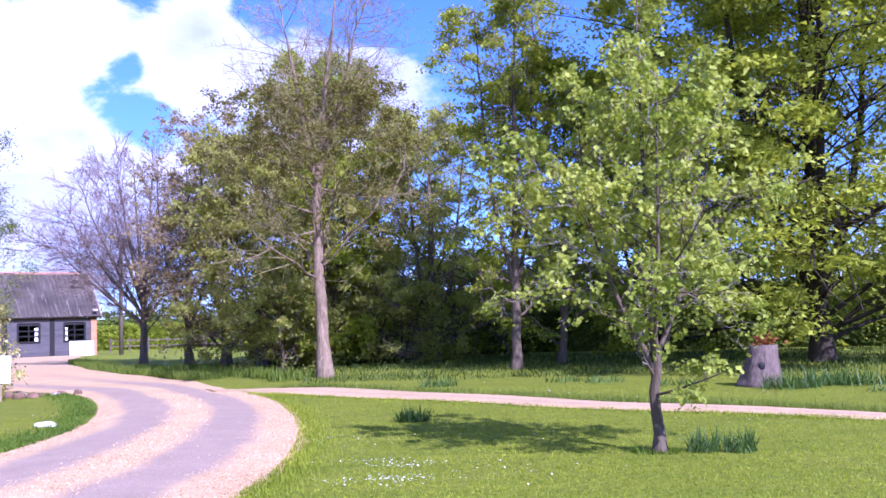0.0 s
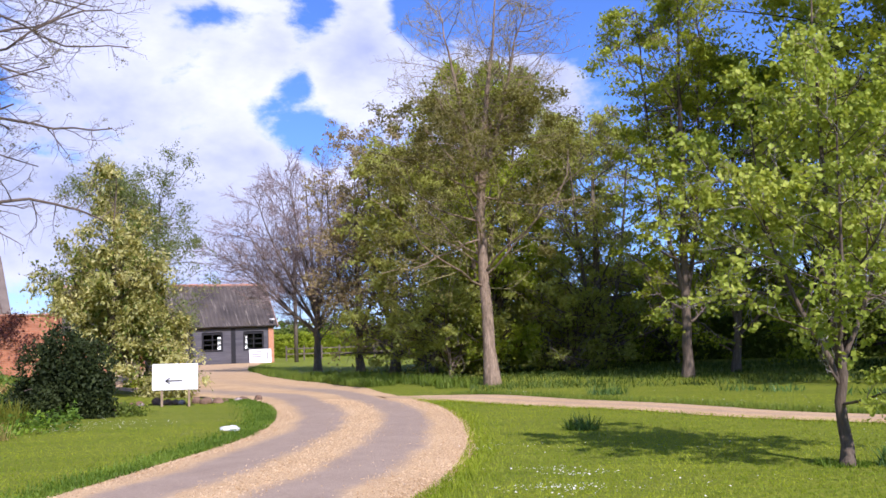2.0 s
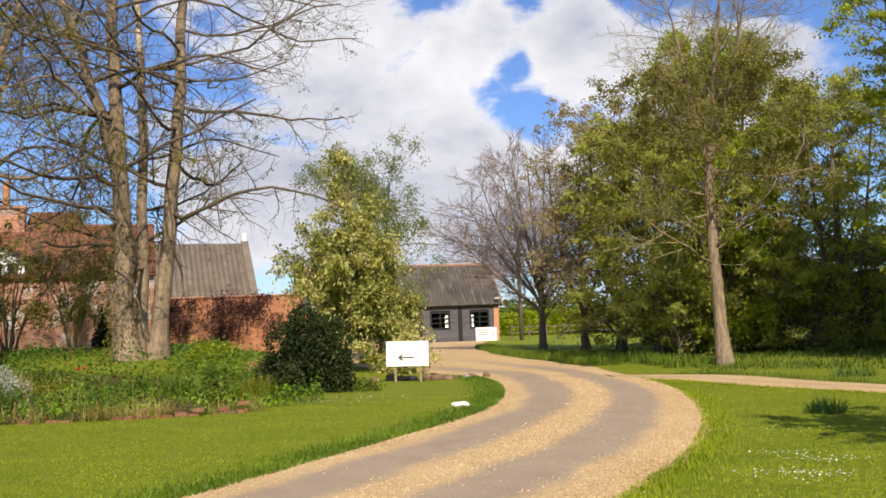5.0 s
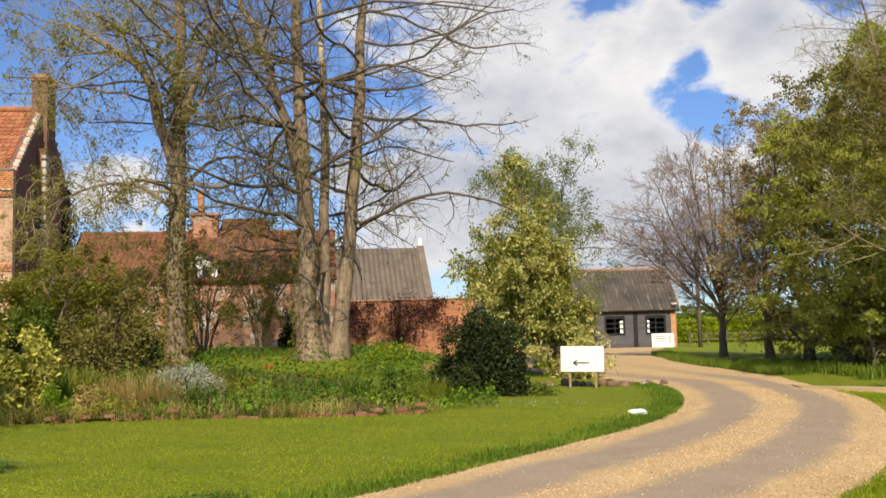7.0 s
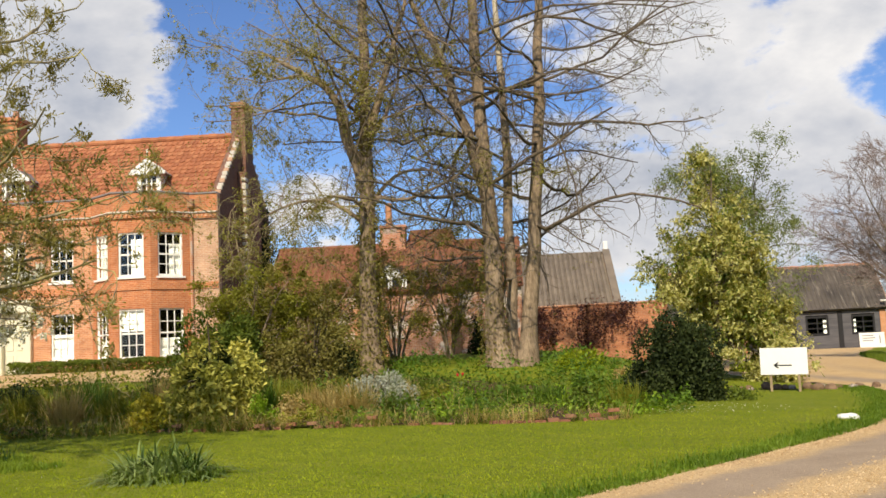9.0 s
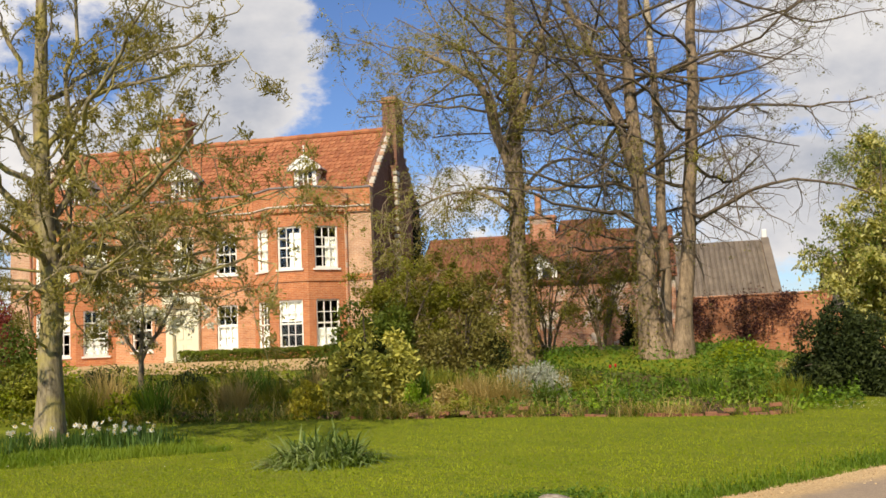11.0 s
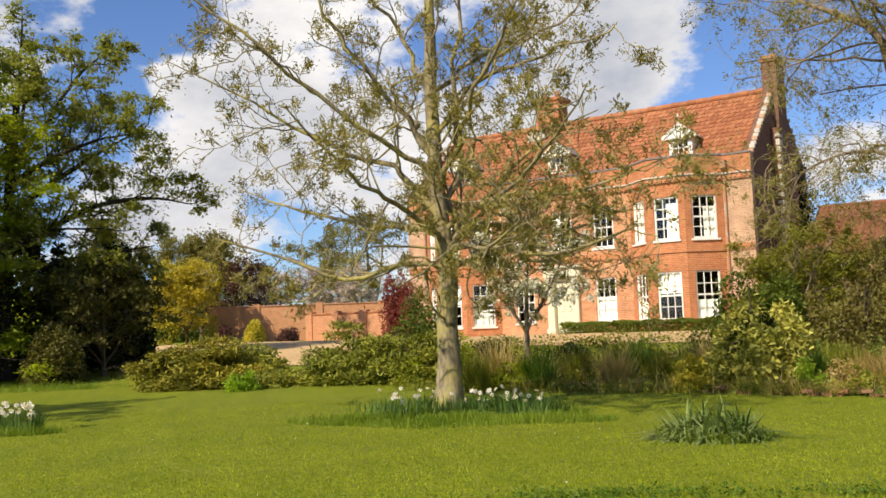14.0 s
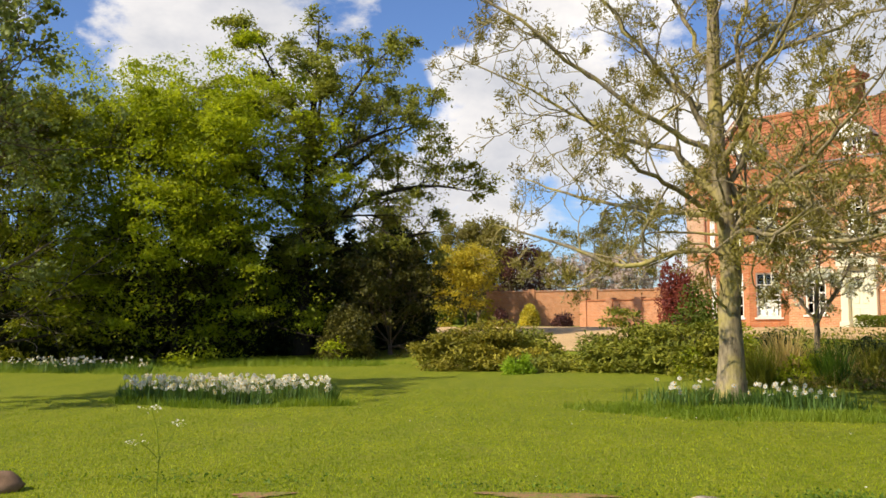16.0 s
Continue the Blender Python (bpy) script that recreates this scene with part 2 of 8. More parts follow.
MAT_BRICK_LIME = bricky("lime_patched_brick", (0.36, 0.14, 0.075), (0.50, 0.24, 0.135), (0.52, 0.44, 0.35), (0.60, 0.53, 0.44), 0.53)
MAT_BRICK_WALL = bricky("garden_wall_brick", (0.50, 0.20, 0.09), (0.58, 0.27, 0.13), (0.56, 0.42, 0.30))
MAT_BRICK_COURT = bricky("dark_garden_brick", (0.38, 0.13, 0.06), (0.52, 0.21, 0.10), (0.42, 0.31, 0.22), (0.18, 0.10, 0.07), 0.57)
MAT_WHITE = plain("white_paint", (0.80, 0.78, 0.72), 0.5, 0.05, 2.0)
MAT_CREAM = plain("cream_paint", (0.68, 0.66, 0.50), 0.55, 0.06, 2.0)
MAT_LEAD = plain("lead_grey", (0.22, 0.20, 0.19), 0.6, 0.15, 2.0)
# near-black, so the dimness of unlit rooms lies in the colour
MAT_DARK = plain("unlit_room_black", (0.03, 0.028, 0.025), 0.9, 0.2)
MAT_BLIND = plain("white_blind", (0.78, 0.76, 0.70), 0.8, 0.06, 2.0)
MAT_STONE = plain("pale_limestone", (0.55, 0.50, 0.42), 0.9, 0.3, 2.5, bump=0.5)
MAT_FLINT = plain("mossy_stone", (0.20, 0.125, 0.075), 0.9, 0.5, 7.0, bump=0.7)
MAT_METAL = plain("dark_iron", (0.03, 0.03, 0.032), 0.5, 0.2, 4.0)

_m = Mat("clay_pantile", 0.8, 0.25)
_r = _m.rnd()
_n = _m.noise(1.3, 6, 0.65)
_i = _m.island()
_mc = _m.mix(0.45, _m.ramp(_m.math("FRACT", _m.math("ADD", _r, _i)), (0.0, (0.26, 0.085, 0.038)), (0.5, (0.42, 0.15, 0.065)), (1.0, (0.50, 0.22, 0.10))), _m.ramp(_n, (0.3, (0.22, 0.085, 0.045)), (0.7, (0.48, 0.20, 0.095))))
_mc = _m.mix(_m.ramp(_m.noise(0.8, 8, 0.7), (0.60, (0, 0, 0)), (0.70, (0.6, 0.6, 0.6))), _mc, (0.20, 0.15, 0.07))
_m.color(_mc)
_m.bump(_m.noise(30, 3), 0.3, 0.01)
MAT_TILE = _m.m

_m = Mat("weathered_clay_tile", 0.85, 0.2)
_mc = _m.mix(0.5, _m.ramp(_m.island(), (0.0, (0.13, 0.048, 0.026)), (1.0, (0.27, 0.10, 0.05))), _m.ramp(_m.noise(1.1, 7, 0.7), (0.3, (0.14, 0.065, 0.04)), (0.7, (0.33, 0.145, 0.075))))
_mc = _m.mix(_m.ramp(_m.noise(0.6, 8, 0.7), (0.54, (0, 0, 0)), (0.68, (0.7, 0.7, 0.7))), _mc, (0.15, 0.12, 0.06))
_m.color(_mc)
MAT_TILE_OLD = _m.m

_m = Mat("grey_pantile", 0.85, 0.2)
_mc = _m.mix(0.65, _m.ramp(_m.island(), (0.0, (0.13, 0.105, 0.08)), (1.0, (0.22, 0.18, 0.14))), _m.ramp(_m.noise(1.2, 7, 0.7), (0.3, (0.11, 0.09, 0.07)), (0.7, (0.25, 0.20, 0.15))))
_m.color(_mc)
MAT_TILE_GREY = _m.m

_m = Mat("dark_fluted_roof", 0.8, 0.25)
_mc = _m.ramp(_m.noise(0.8, 6, 0.6), (0.3, (0.055, 0.046, 0.04)), (0.7, (0.115, 0.095, 0.075)))
_v = _m.coord("Object", (5.0, 0.6, 0.6))
_mc = _m.mix(_m.ramp(_m.noise(1.0, 5, 0.7, _v), (0.58, (0, 0, 0)), (0.68, (0.8, 0.8, 0.8))), _mc, (0.27, 0.23, 0.18))
_mc = _m.mix(_m.ramp(_m.noise(0.5, 7, 0.7), (0.56, (0, 0, 0)), (0.68, (0.55, 0.55, 0.55))), _mc, (0.15, 0.12, 0.045))
_m.color(_mc)
MAT_BARN_ROOF = _m.m

_m = Mat("blackened_boards", 0.8, 0.25)
_v = _m.coord("Object", (0.6, 0.6, 9.0))
_mc = _m.mix(0.5, _m.ramp(_m.rnd(), (0.0, (0.062, 0.060, 0.066)), (1.0, (0.125, 0.118, 0.120))), _m.ramp(_m.noise(1.5, 6, 0.6, _v), (0.3, (0.05, 0.05, 0.056)), (0.7, (0.15, 0.14, 0.14))))
_m.color(_mc)
MAT_BOARD = _m.m
MAT_BLACK = plain("black_timber", (0.018, 0.017, 0.018), 0.6, 0.2, 4.0)

MAT_GLASS = Mat("window_glass", 0.04, 0.5)
MAT_GLASS.color((0.9, 0.95, 0.95))
MAT_GLASS.b.inputs["Transmission Weight"].default_value = 1.0
MAT_GLASS.b.inputs["IOR"].default_value = 1.45
MAT_GLASS = MAT_GLASS.m

BARK_GREY = barky("grey_bark", (0.085, 0.066, 0.046), (0.27, 0.22, 0.155))
BARK_BROWN = barky("brown_bark", (0.075, 0.055, 0.038), (0.20, 0.155, 0.105))
BARK_DARK = barky("dark_bark", (0.025, 0.02, 0.014), (0.07, 0.055, 0.038))
# pale tone raised to paint sunlit highlights among the lichen
BARK_LICHEN = barky("lichened_sunlit_bark", (0.085, 0.065, 0.04), (0.42, 0.35, 0.22), (0.45, 0.38, 0.10))
BARK_WARM = barky("warm_rough_bark", (0.11, 0.075, 0.046), (0.41, 0.305, 0.20))
TWIG_GREY = barky("grey_twig", (0.20, 0.165, 0.125), (0.38, 0.32, 0.25))
TWIG_PURPLE = barky("purplish_twig", (0.20, 0.15, 0.13), (0.36, 0.28, 0.24))
TWIG_LICHEN_SUNLIT = barky("lichen_and_sunlit_twig", (0.22, 0.18, 0.08), (0.46, 0.39, 0.18))
TWIG_BROWN = barky("brown_twig", (0.11, 0.088, 0.065), (0.25, 0.20, 0.155))
TWIG_PALE = barky("pale_twig", (0.24, 0.21, 0.16), (0.42, 0.38, 0.31))
TWIG_DARK = barky("dark_twig", (0.06, 0.045, 0.033), (0.13, 0.10, 0.07))

# ---- mesh helpers ----
TAU = 2 * math.pi


def mesh_of(name, verts, faces, mat, smooth=False):
    """A mesh from numpy arrays: verts (n, 3), faces (m, 3 or 4)."""
    verts, faces = np.asarray(verts, np.float32), np.asarray(faces, np.int32)
    me = bpy.data.meshes.new(name)
    n, k = faces.shape
    me.vertices.add(len(verts))
    me.vertices.foreach_set("co", verts.ravel())
    me.loops.add(n * k)
    me.loops.foreach_set("vertex_index", faces.ravel())
    me.polygons.add(n)
    me.polygons.foreach_set("loop_start", np.arange(0, n * k, k, dtype=np.int32))
    me.polygons.foreach_set("use_smooth", np.full(n, smooth, dtype=bool))
    me.materials.append(mat)
    me.update(calc_edges=True)
    me.validate()
    return me


def child(ob, parent, m=None, label=""):
    ob.parent = parent
    if m is not None:
        ob.matrix_basis = m
    if label:
        ob["label"] = label
    return ob


def part(name, bm, material, parent=None, label="", m=None, smooth=False):
    """One bmesh as one mesh object, under a thing or a part."""
    me = bpy.data.meshes.new(name)
    bm.normal_update()
    bm.to_mesh(me)
    bm.free()
    me.materials.append(material)
    if smooth:
        me.polygons.foreach_set("use_smooth", np.full(len(me.polygons), True, dtype=bool))
    ob = new(name, me)
    return child(ob, parent, m, label)


def share(name, me, parent=None, m=None, label=""):
    return child(new(name, me), parent, m, label)


def empty(name, m):
    ob = new(name)
    ob.matrix_basis = m
    return ob


def box(bm, x0, x1, y0, y1, z0, z1, bevel=0.0, m=None):
    """Adds a box to bm, in its own bounds."""
    r = bmesh.ops.create_cube(bm, size=1.0)
    vs = r["verts"]
    for v in vs:
        v.co = Vector(((x0 + x1) / 2 + v.co.x * (x1 - x0), (y0 + y1) / 2 + v.co.y * (y1 - y0), (z0 + z1) / 2 + v.co.z * (z1 - z0)))
    if bevel:
        es = list({e for v in vs for e in v.link_edges})
        vs = bmesh.ops.bevel(bm, geom=es, offset=bevel, segments=1, affect="EDGES", profile=0.5)["verts"]
    if m is not None:
        bmesh.ops.transform(bm, matrix=m, verts=list({v for v in vs}))
    return bm


def prism(bm, outline, y0, y1):
    """A prism of an (x, z) outline between y0 and y1."""
    a = [bm.verts.new((x, y0, z)) for x, z in outline]
    b = [bm.verts.new((x, y1, z)) for x, z in outline]
    bm.faces.new(a)
    bm.faces.new(b[::-1])
    n = len(a)
    for i in range(n):
        bm.faces.new((a[(i + 1) % n], a[i], b[i], b[(i + 1) % n]))
    bmesh.ops.recalc_face_normals(bm, faces=bm.faces)
    return bm


def pierced(bm, x0, x1, z0, z1, y0, y1, holes):
    """A wall between y0 and y1 with rectangular holes (x0, x1, z0, z1)."""
    xs = sorted({x0, x1, *[h[0] for h in holes], *[h[1] for h in holes]})
    zs = sorted({z0, z1, *[h[2] for h in holes], *[h[3] for h in holes]})
    for a, b in zip(xs, xs[1:]):
        run = None
        for c, d in zip(zs, zs[1:]):
            inside = any(h[0] < (a + b) / 2 < h[1] and h[2] < (c + d) / 2 < h[3] for h in holes)
            if inside:
                if run:
                    box(bm, a, b, y0, y1, *run)
                run = None
            else:
                run = (run[0], d) if run else (c, d)
        if run:
            box(bm, a, b, y0, y1, *run)
    return bm


def unit(v):
    return v / np.maximum(np.linalg.norm(v, axis=-1, keepdims=True), 1e-9)


# ---- the lie of the land ----
NX, NY = math.sin(radians(-41)), math.cos(radians(-41))


def smooth01(t):
    t = np.clip(t, 0, 1)
    return t * t * (3 - 2 * t)


def land(x, y):
    """Height of the ground: level lawns, and a bank that rises to the house terrace."""
    x, y = np.asarray(x, float), np.asarray(y, float)
    p, u = x * NX + y * NY, x * NY - y * NX
    z = 1.05 * smooth01((p - 18.6) / 17.4) * (1 - smooth01((u - 1.0) / 8.0))
    far = smooth01((np.hypot(x, y) - 70) / 150)
    z = z * (1 - far)
    return z + 0.02 * np.sin(x * 0.9 + 0.4) * np.sin(y * 0.7) * (1 - far)


def on_land(x, y, dz=0.0):
    return Vector((x, y, float(land(x, y)) + dz))


def polar(az, d):
    """x, y at an azimuth, clockwise from +y in degrees, and a distance."""
    return d * math.sin(radians(az)), d * math.cos(radians(az))

# ---- ground, drive and path ----
_rad = np.concatenate([[0.0], np.geomspace(0.6, 120, 150), np.geomspace(135, 3500, 30)])
_ang = np.radians(np.arange(0, 360, 1.5))
_R, _A = np.meshgrid(_rad, _ang, indexing="ij")
_gx, _gy = _R * np.sin(_A), _R * np.cos(_A)
_gv = np.stack([_gx, _gy, land(_gx, _gy)], -1).reshape(-1, 3)
_na = len(_ang)
_i, _j = np.meshgrid(np.arange(len(_rad) - 1), np.arange(_na), indexing="ij")
_gf = np.stack([_i * _na + _j, _i * _na + (_j + 1) % _na, (_i + 1) * _na + (_j + 1) % _na, (_i + 1) * _na + _j], -1).reshape(-1, 4)[:, ::-1]
ground = tagged(new("ground", mesh_of("ground", _gv, _gf, MAT_GRASS, True)), "mown green lawn with worn yellowish patches", "lawn", kind="structure")


def resample(pts, n):
    """A smooth curve through points (Catmull-Rom), n samples."""
    p = np.asarray(pts, float)
    p = np.vstack([2 * p[0] - p[1], p, 2 * p[-1] - p[-2]])
    t = np.linspace(0, len(p) - 3 - 1e-6, n)
    i, f = t.astype(int), (t % 1)[:, None]
    a, b, c, d = p[i], p[i + 1], p[i + 2], p[i + 3]
    return 0.5 * (2 * b + (c - a) * f + (2 * a - 5 * b + 4 * c - d) * f ** 2 + (3 * b - a - 3 * c + d) * f ** 3)


def strip(name, left, right, fade, n, across, lift, label, category):
    """A gravelled strip between two edges. Its UV runs across the strip, and carries how worn the wheel tracks are."""
    L, Rr = resample(left, n), resample(right, n)
    rng = np.random.default_rng(5)
    ripple = np.convolve(rng.normal(0, 1, n + 8), np.ones(9) / 9, "valid") * 0.16
    ripple2 = np.convolve(rng.normal(0, 1, n + 8), np.ones(9) / 9, "valid") * 0.16
    d = unit(Rr - L)
    L, Rr = L + d * ripple[:, None], Rr + d * ripple2[:, None]
    f = np.linspace(0, 1, across)
    P = L[:, None] * (1 - f)[None, :, None] + Rr[:, None] * f[None, :, None]
    crown = 0.05 * (1 - (2 * f - 1) ** 2)
    z = land(P[..., 0], P[..., 1]) + lift + crown[None]
    V = np.concatenate([P, z[..., None]], -1).reshape(-1, 3)
    i, j = np.meshgrid(np.arange(n - 1), np.arange(across - 1), indexing="ij")
    F = np.stack([i * across + j, i * across + j + 1, (i + 1) * across + j + 1, (i + 1) * across + j], -1).reshape(-1, 4)
    me = mesh_of(name, V, F, MAT_DRIVE, True)
    uv = me.uv_layers.new(name="UVMap")
    wear = np.interp(np.linspace(0, 1, n), *zip(*fade))
    u = np.tile(f, n)
    w = np.repeat(wear, across)
    uv.data.foreach_set("uv", np.stack([u[F.ravel()], w[F.ravel()]], -1).astype(np.float32).ravel())
    return tagged(new(name, me), label, category, kind="structure")


DRIVE_L = [(-15, -26), (-11.5, -18), (-9.2, -10), (-7.9, -4), (-6.9, 1), (-6.2, 5.5), (-5.95, 7.5), (-5.8, 10), (-5.78, 12), (-5.9, 14.4), (-6.3, 17),
           (-7.1, 19.6), (-8.3, 22.3), (-9.7, 24.3), (-13.4, 27.3), (-17.6, 31), (-22, 37), (-27, 46), (-33, 56), (-36, 60)]
DRIVE_R = [(-10.5, -28), (-7.2, -19), (-5.0, -11), (-3.8, -5), (-2.9, 0.5), (-2.25, 5), (-2.0, 7.5), (-1.87, 9.8), (-1.87, 11.6), (-2.1, 14), (-2.75, 17.2),
           (-3.7, 20.5), (-5.2, 23.6), (-6.3, 26), (-7.6, 28.7), (-9.6, 31.7), (-14.3, 39), (-19.4, 49.5), (-22.6, 60), (-24, 64.5)]
drive = strip("driveway", DRIVE_L, DRIVE_R, [(0, 1), (0.6, 1), (0.68, 0.9), (0.76, 0.35), (0.84, 0.1), (1, 0)], 260, 25, 0.012,
              "curved tan gravel driveway with two grey wheel tracks", "driveway")
PATH_A = [(-6.2, 24.6), (-4.2, 24.0), (-2.6, 23.3), (0.1, 20.4), (2.2, 18.2), (3.9, 16.5), (5.25, 15.0), (6.3, 14.0), (9.5, 10.8), (15, 5), (24, -6)]
PATH_B = [(-5.4, 22.9), (-4.0, 22.2), (-2.9, 21.3), (-1.05, 19.6), (1.1, 17.65), (3.4, 15.5), (4.95, 14.2), (5.95, 13.4), (8.9, 10.2), (14.2, 4.4), (23, -6.6)]
strip("garden_path", PATH_A, PATH_B, [(0, 0.25), (1, 0.3)], 120, 9, 0.012, "narrow pale gravel path between grass verges", "path")

# ---- growing things ----
def tubes(P, R, sides):
    """Tapered tubes: P (n, k, 3) centre lines, R (n, k) radii."""
    n, k, _ = P.shape
    T = np.empty_like(P)
    T[:, 1:-1] = P[:, 2:] - P[:, :-2]
    T[:, 0], T[:, -1] = P[:, 1] - P[:, 0], P[:, -1] - P[:, -2]
    T = unit(T)
    ref = np.where(np.abs(T[:, :1, 2:3]) > 0.9, np.array([1.0, 0, 0]), np.array([0, 0, 1.0]))
    A = unit(np.cross(T, np.broadcast_to(ref, T.shape)))
    B = np.cross(T, A)
    th = np.arange(sides) * TAU / sides
    V = P[:, :, None] + R[:, :, None, None] * (A[:, :, None] * np.cos(th)[None, None, :, None] + B[:, :, None] * np.sin(th)[None, None, :, None])
    a, b, s = np.meshgrid(np.arange(n), np.arange(k - 1), np.arange(sides), indexing="ij")
    s2 = (s + 1) % sides
    base = a * k * sides + b * sides
    F = np.stack([base + s, base + s2, base + sides + s2, base + sides + s], -1).reshape(-1, 4)
    return V.reshape(-1, 3), F


class Wood:
    """Gathers tubes into one mesh."""

    def __init__(self):
        self.v, self.f, self.n = [], [], 0

    def add(self, P, R, sides):
        v, f = tubes(P, R, sides)
        self.v.append(v), self.f.append(f + self.n)
        self.n += len(v)

    def mesh(self, name, mat):
        return mesh_of(name, np.vstack(self.v), np.vstack(self.f), mat, True)


def grow(rng, start, way, length, nseg, wob, up):
    """Centre lines from start (n, 3) along way, wandering and bending up or down."""
    n = len(start)
    pts, d, p = [start], way, start
    for _ in range(nseg):
        d = unit(d + rng.normal(0, wob, (n, 3)) + np.array([0, 0, up]))
        p = p + d * (length / nseg)[:, None]
        pts.append(p)
    return np.stack(pts, 1)


def offshoots(rng, P, count, t0, t1, angle, spread):
    """count children on every line of P: start, way, place along it."""
    n, k, _ = P.shape
    t = t0 + (t1 - t0) * (np.arange(count)[None] + rng.random((n, count))) / count
    x = t * (k - 1)
    i = np.minimum(x.astype(int), k - 2)
    f = (x - i)[..., None]
    rows = np.arange(n)[:, None]
    s = P[rows, i] * (1 - f) + P[rows, i + 1] * f
    d = unit(P[rows, i + 1] - P[rows, i])
    rand = rng.normal(0, 1, d.shape)
    side = unit(np.cross(d, rand))
    a = np.radians(angle + rng.normal(0, spread, t.shape))[..., None]
    w = unit(d * np.cos(a) + side * np.sin(a))
    return s.reshape(-1, 3), w.reshape(-1, 3), t.reshape(-1), np.repeat(np.arange(n), count)


def leaves(rng, at, size, vary=0.4, flat=0.4, slim=0.6, droop=0.0, fold=False):
    """One small face for each leaf; near ones are folded along the midrib."""
    n = len(at)
    nrm = unit(rng.normal(0, 1, (n, 3)) + np.array([0, 0, flat * 2]))
    a = unit(np.cross(nrm, rng.normal(0, 1, (n, 3))))
    b = unit(np.cross(nrm, a) + np.array([0, 0, -droop]))
    s = size * (1 + vary * rng.uniform(-1, 1, n))[:, None]
    if not fold:
        V = np.stack([at, at + b * s + a * s * slim * 0.5, at + b * s * 0.8 - a * s * slim * 0.5], 1)
        return V.reshape(-1, 3), np.arange(3 * n).reshape(-1, 3)
    lift = nrm * s * 0.12
    V = np.stack([at, at + b * s * 0.5 + a * s * slim * 0.5 + lift, at + b * s, at + b * s * 0.5 - a * s * slim * 0.5 + lift], 1)
    return V.reshape(-1, 3), np.arange(4 * n).reshape(-1, 4)


def tree(name, label, az, dist, stems, bark, twig, levels, leaf=None, seed=1, envelope=None, category="tree", z=None, group="", fit=None, wander=0.008, limb_bark=None):
    """A tree at an azimuth and distance. stems: control points (right, away, up, radius) in metres from its foot.
    levels: limbs, branches, twigs as dicts. leaf: dict(n, size, mat, ...) spread on the last level."""
    rng = np.random.default_rng(seed)
    x, y = polar(az, dist)
    foot = on_land(x, y) if z is None else Vector((x, y, z))
    right = np.array([math.cos(radians(az)), -math.sin(radians(az)), 0])
    away = np.array([math.sin(radians(az)), math.cos(radians(az)), 0])
    bough, crownw = Wood(), Wood()
    lines, radii = [], []
    for st in stems:
        c = resample(np.array(st, float), 15)
        P = c[:, :1] * right + c[:, 1:2] * away + c[:, 2:3] * np.array([0, 0, 1.0])
        P[1:] += rng.normal(0, (wander if lines else 0.006) * max(P[:, 2].max() * 0.3, 0.4), P[1:].shape) * np.array([1, 1, 0.2])
        lines.append(P)
        radii.append(np.maximum(c[:, 3], 0.008))
    Pm, Rm = np.stack(lines), np.stack(radii)
    flare = 1 + 0.55 * np.exp(-np.maximum(Pm[:, :, 2], 0) / (Rm[:, :1] * 1.8 + 1e-6))
    Pm[:, 0, 2] -= 0.15
    Rt = Rm * np.where(Pm[:, :1, 2] < 0.3, flare, 1.0)
    P, R = Pm, Rm
    top = Pm[:, :, 2].max()
    for li, lv in enumerate(levels):
        s, w, t, parent = offshoots(rng, P, lv["n"], lv.get("t0", 0.3), lv.get("t1", 1.0), lv["angle"], lv.get("spread", 12))
        if li == 0:
            w = unit(w * np.array([1, 1, lv.get("flat", 1.0)]))
            h = s[:, 2] / top
            length = lv["length"] * (envelope(h) if envelope else 1 - 0.6 * t) * rng.uniform(0.75, 1.15, len(s))
        else:
            plen = np.linalg.norm(P[:, -1] - P[:, 0], axis=1)[parent]
            length = np.maximum(lv["length"] * plen * (1.1 - 0.6 * t) * rng.uniform(0.6, 1.2, len(s)), 0.05)
        rp = np.take_along_axis(R[parent], np.minimum((t * (P.shape[1] - 1)).astype(int), P.shape[1] - 1)[:, None], 1)[:, 0]
        r0 = np.clip(rp * lv.get("rad", 0.5), lv.get("rmin", 0.004), lv.get("rmax", 0.2))
        C = grow(rng, s, w, length, lv.get("seg", 4), lv.get("wob", 0.15), lv.get("up", 0.05))
        if "floor" in lv:
            C[..., 2] = np.maximum(C[..., 2], lv["floor"])
        k = C.shape[1]
        Rr = r0[:, None] * np.linspace(1, lv.get("tip", 0.35), k)[None]
        if not lv.get("ghost"):
            (bough if li == 0 else crownw).add(C, Rr, lv.get("sides", 5 if li == 0 else 3))
        P, R = C, Rr
    m = Matrix.Translation(foot)
    if fit:
        tips = P[:, -1]
        wide, tall = np.percentile(np.hypot(tips[:, 0], tips[:, 1]), 96), np.percentile(tips[:, 2], 99.3)
        m = m @ Matrix.Diagonal((fit[0] / wide, fit[0] / wide, fit[1] / tall, 1))
    root = tagged(empty(name, m), label, category, group)
    for k in range(len(Pm)):
        w = Wood()
        w.add(Pm[k:k + 1], Rt[k:k + 1], 12)
        share("trunk" if k == 0 or Pm[k, 0, 2] < 0.3 else "limb", w.mesh("limb", bark), root)
    tagged(share("bough", bough.mesh("bough", limb_bark or bark), root), kind="stuff")
    if crownw.n:
        tagged(share("branchwork", crownw.mesh("branchwork", twig), root), kind="stuff")
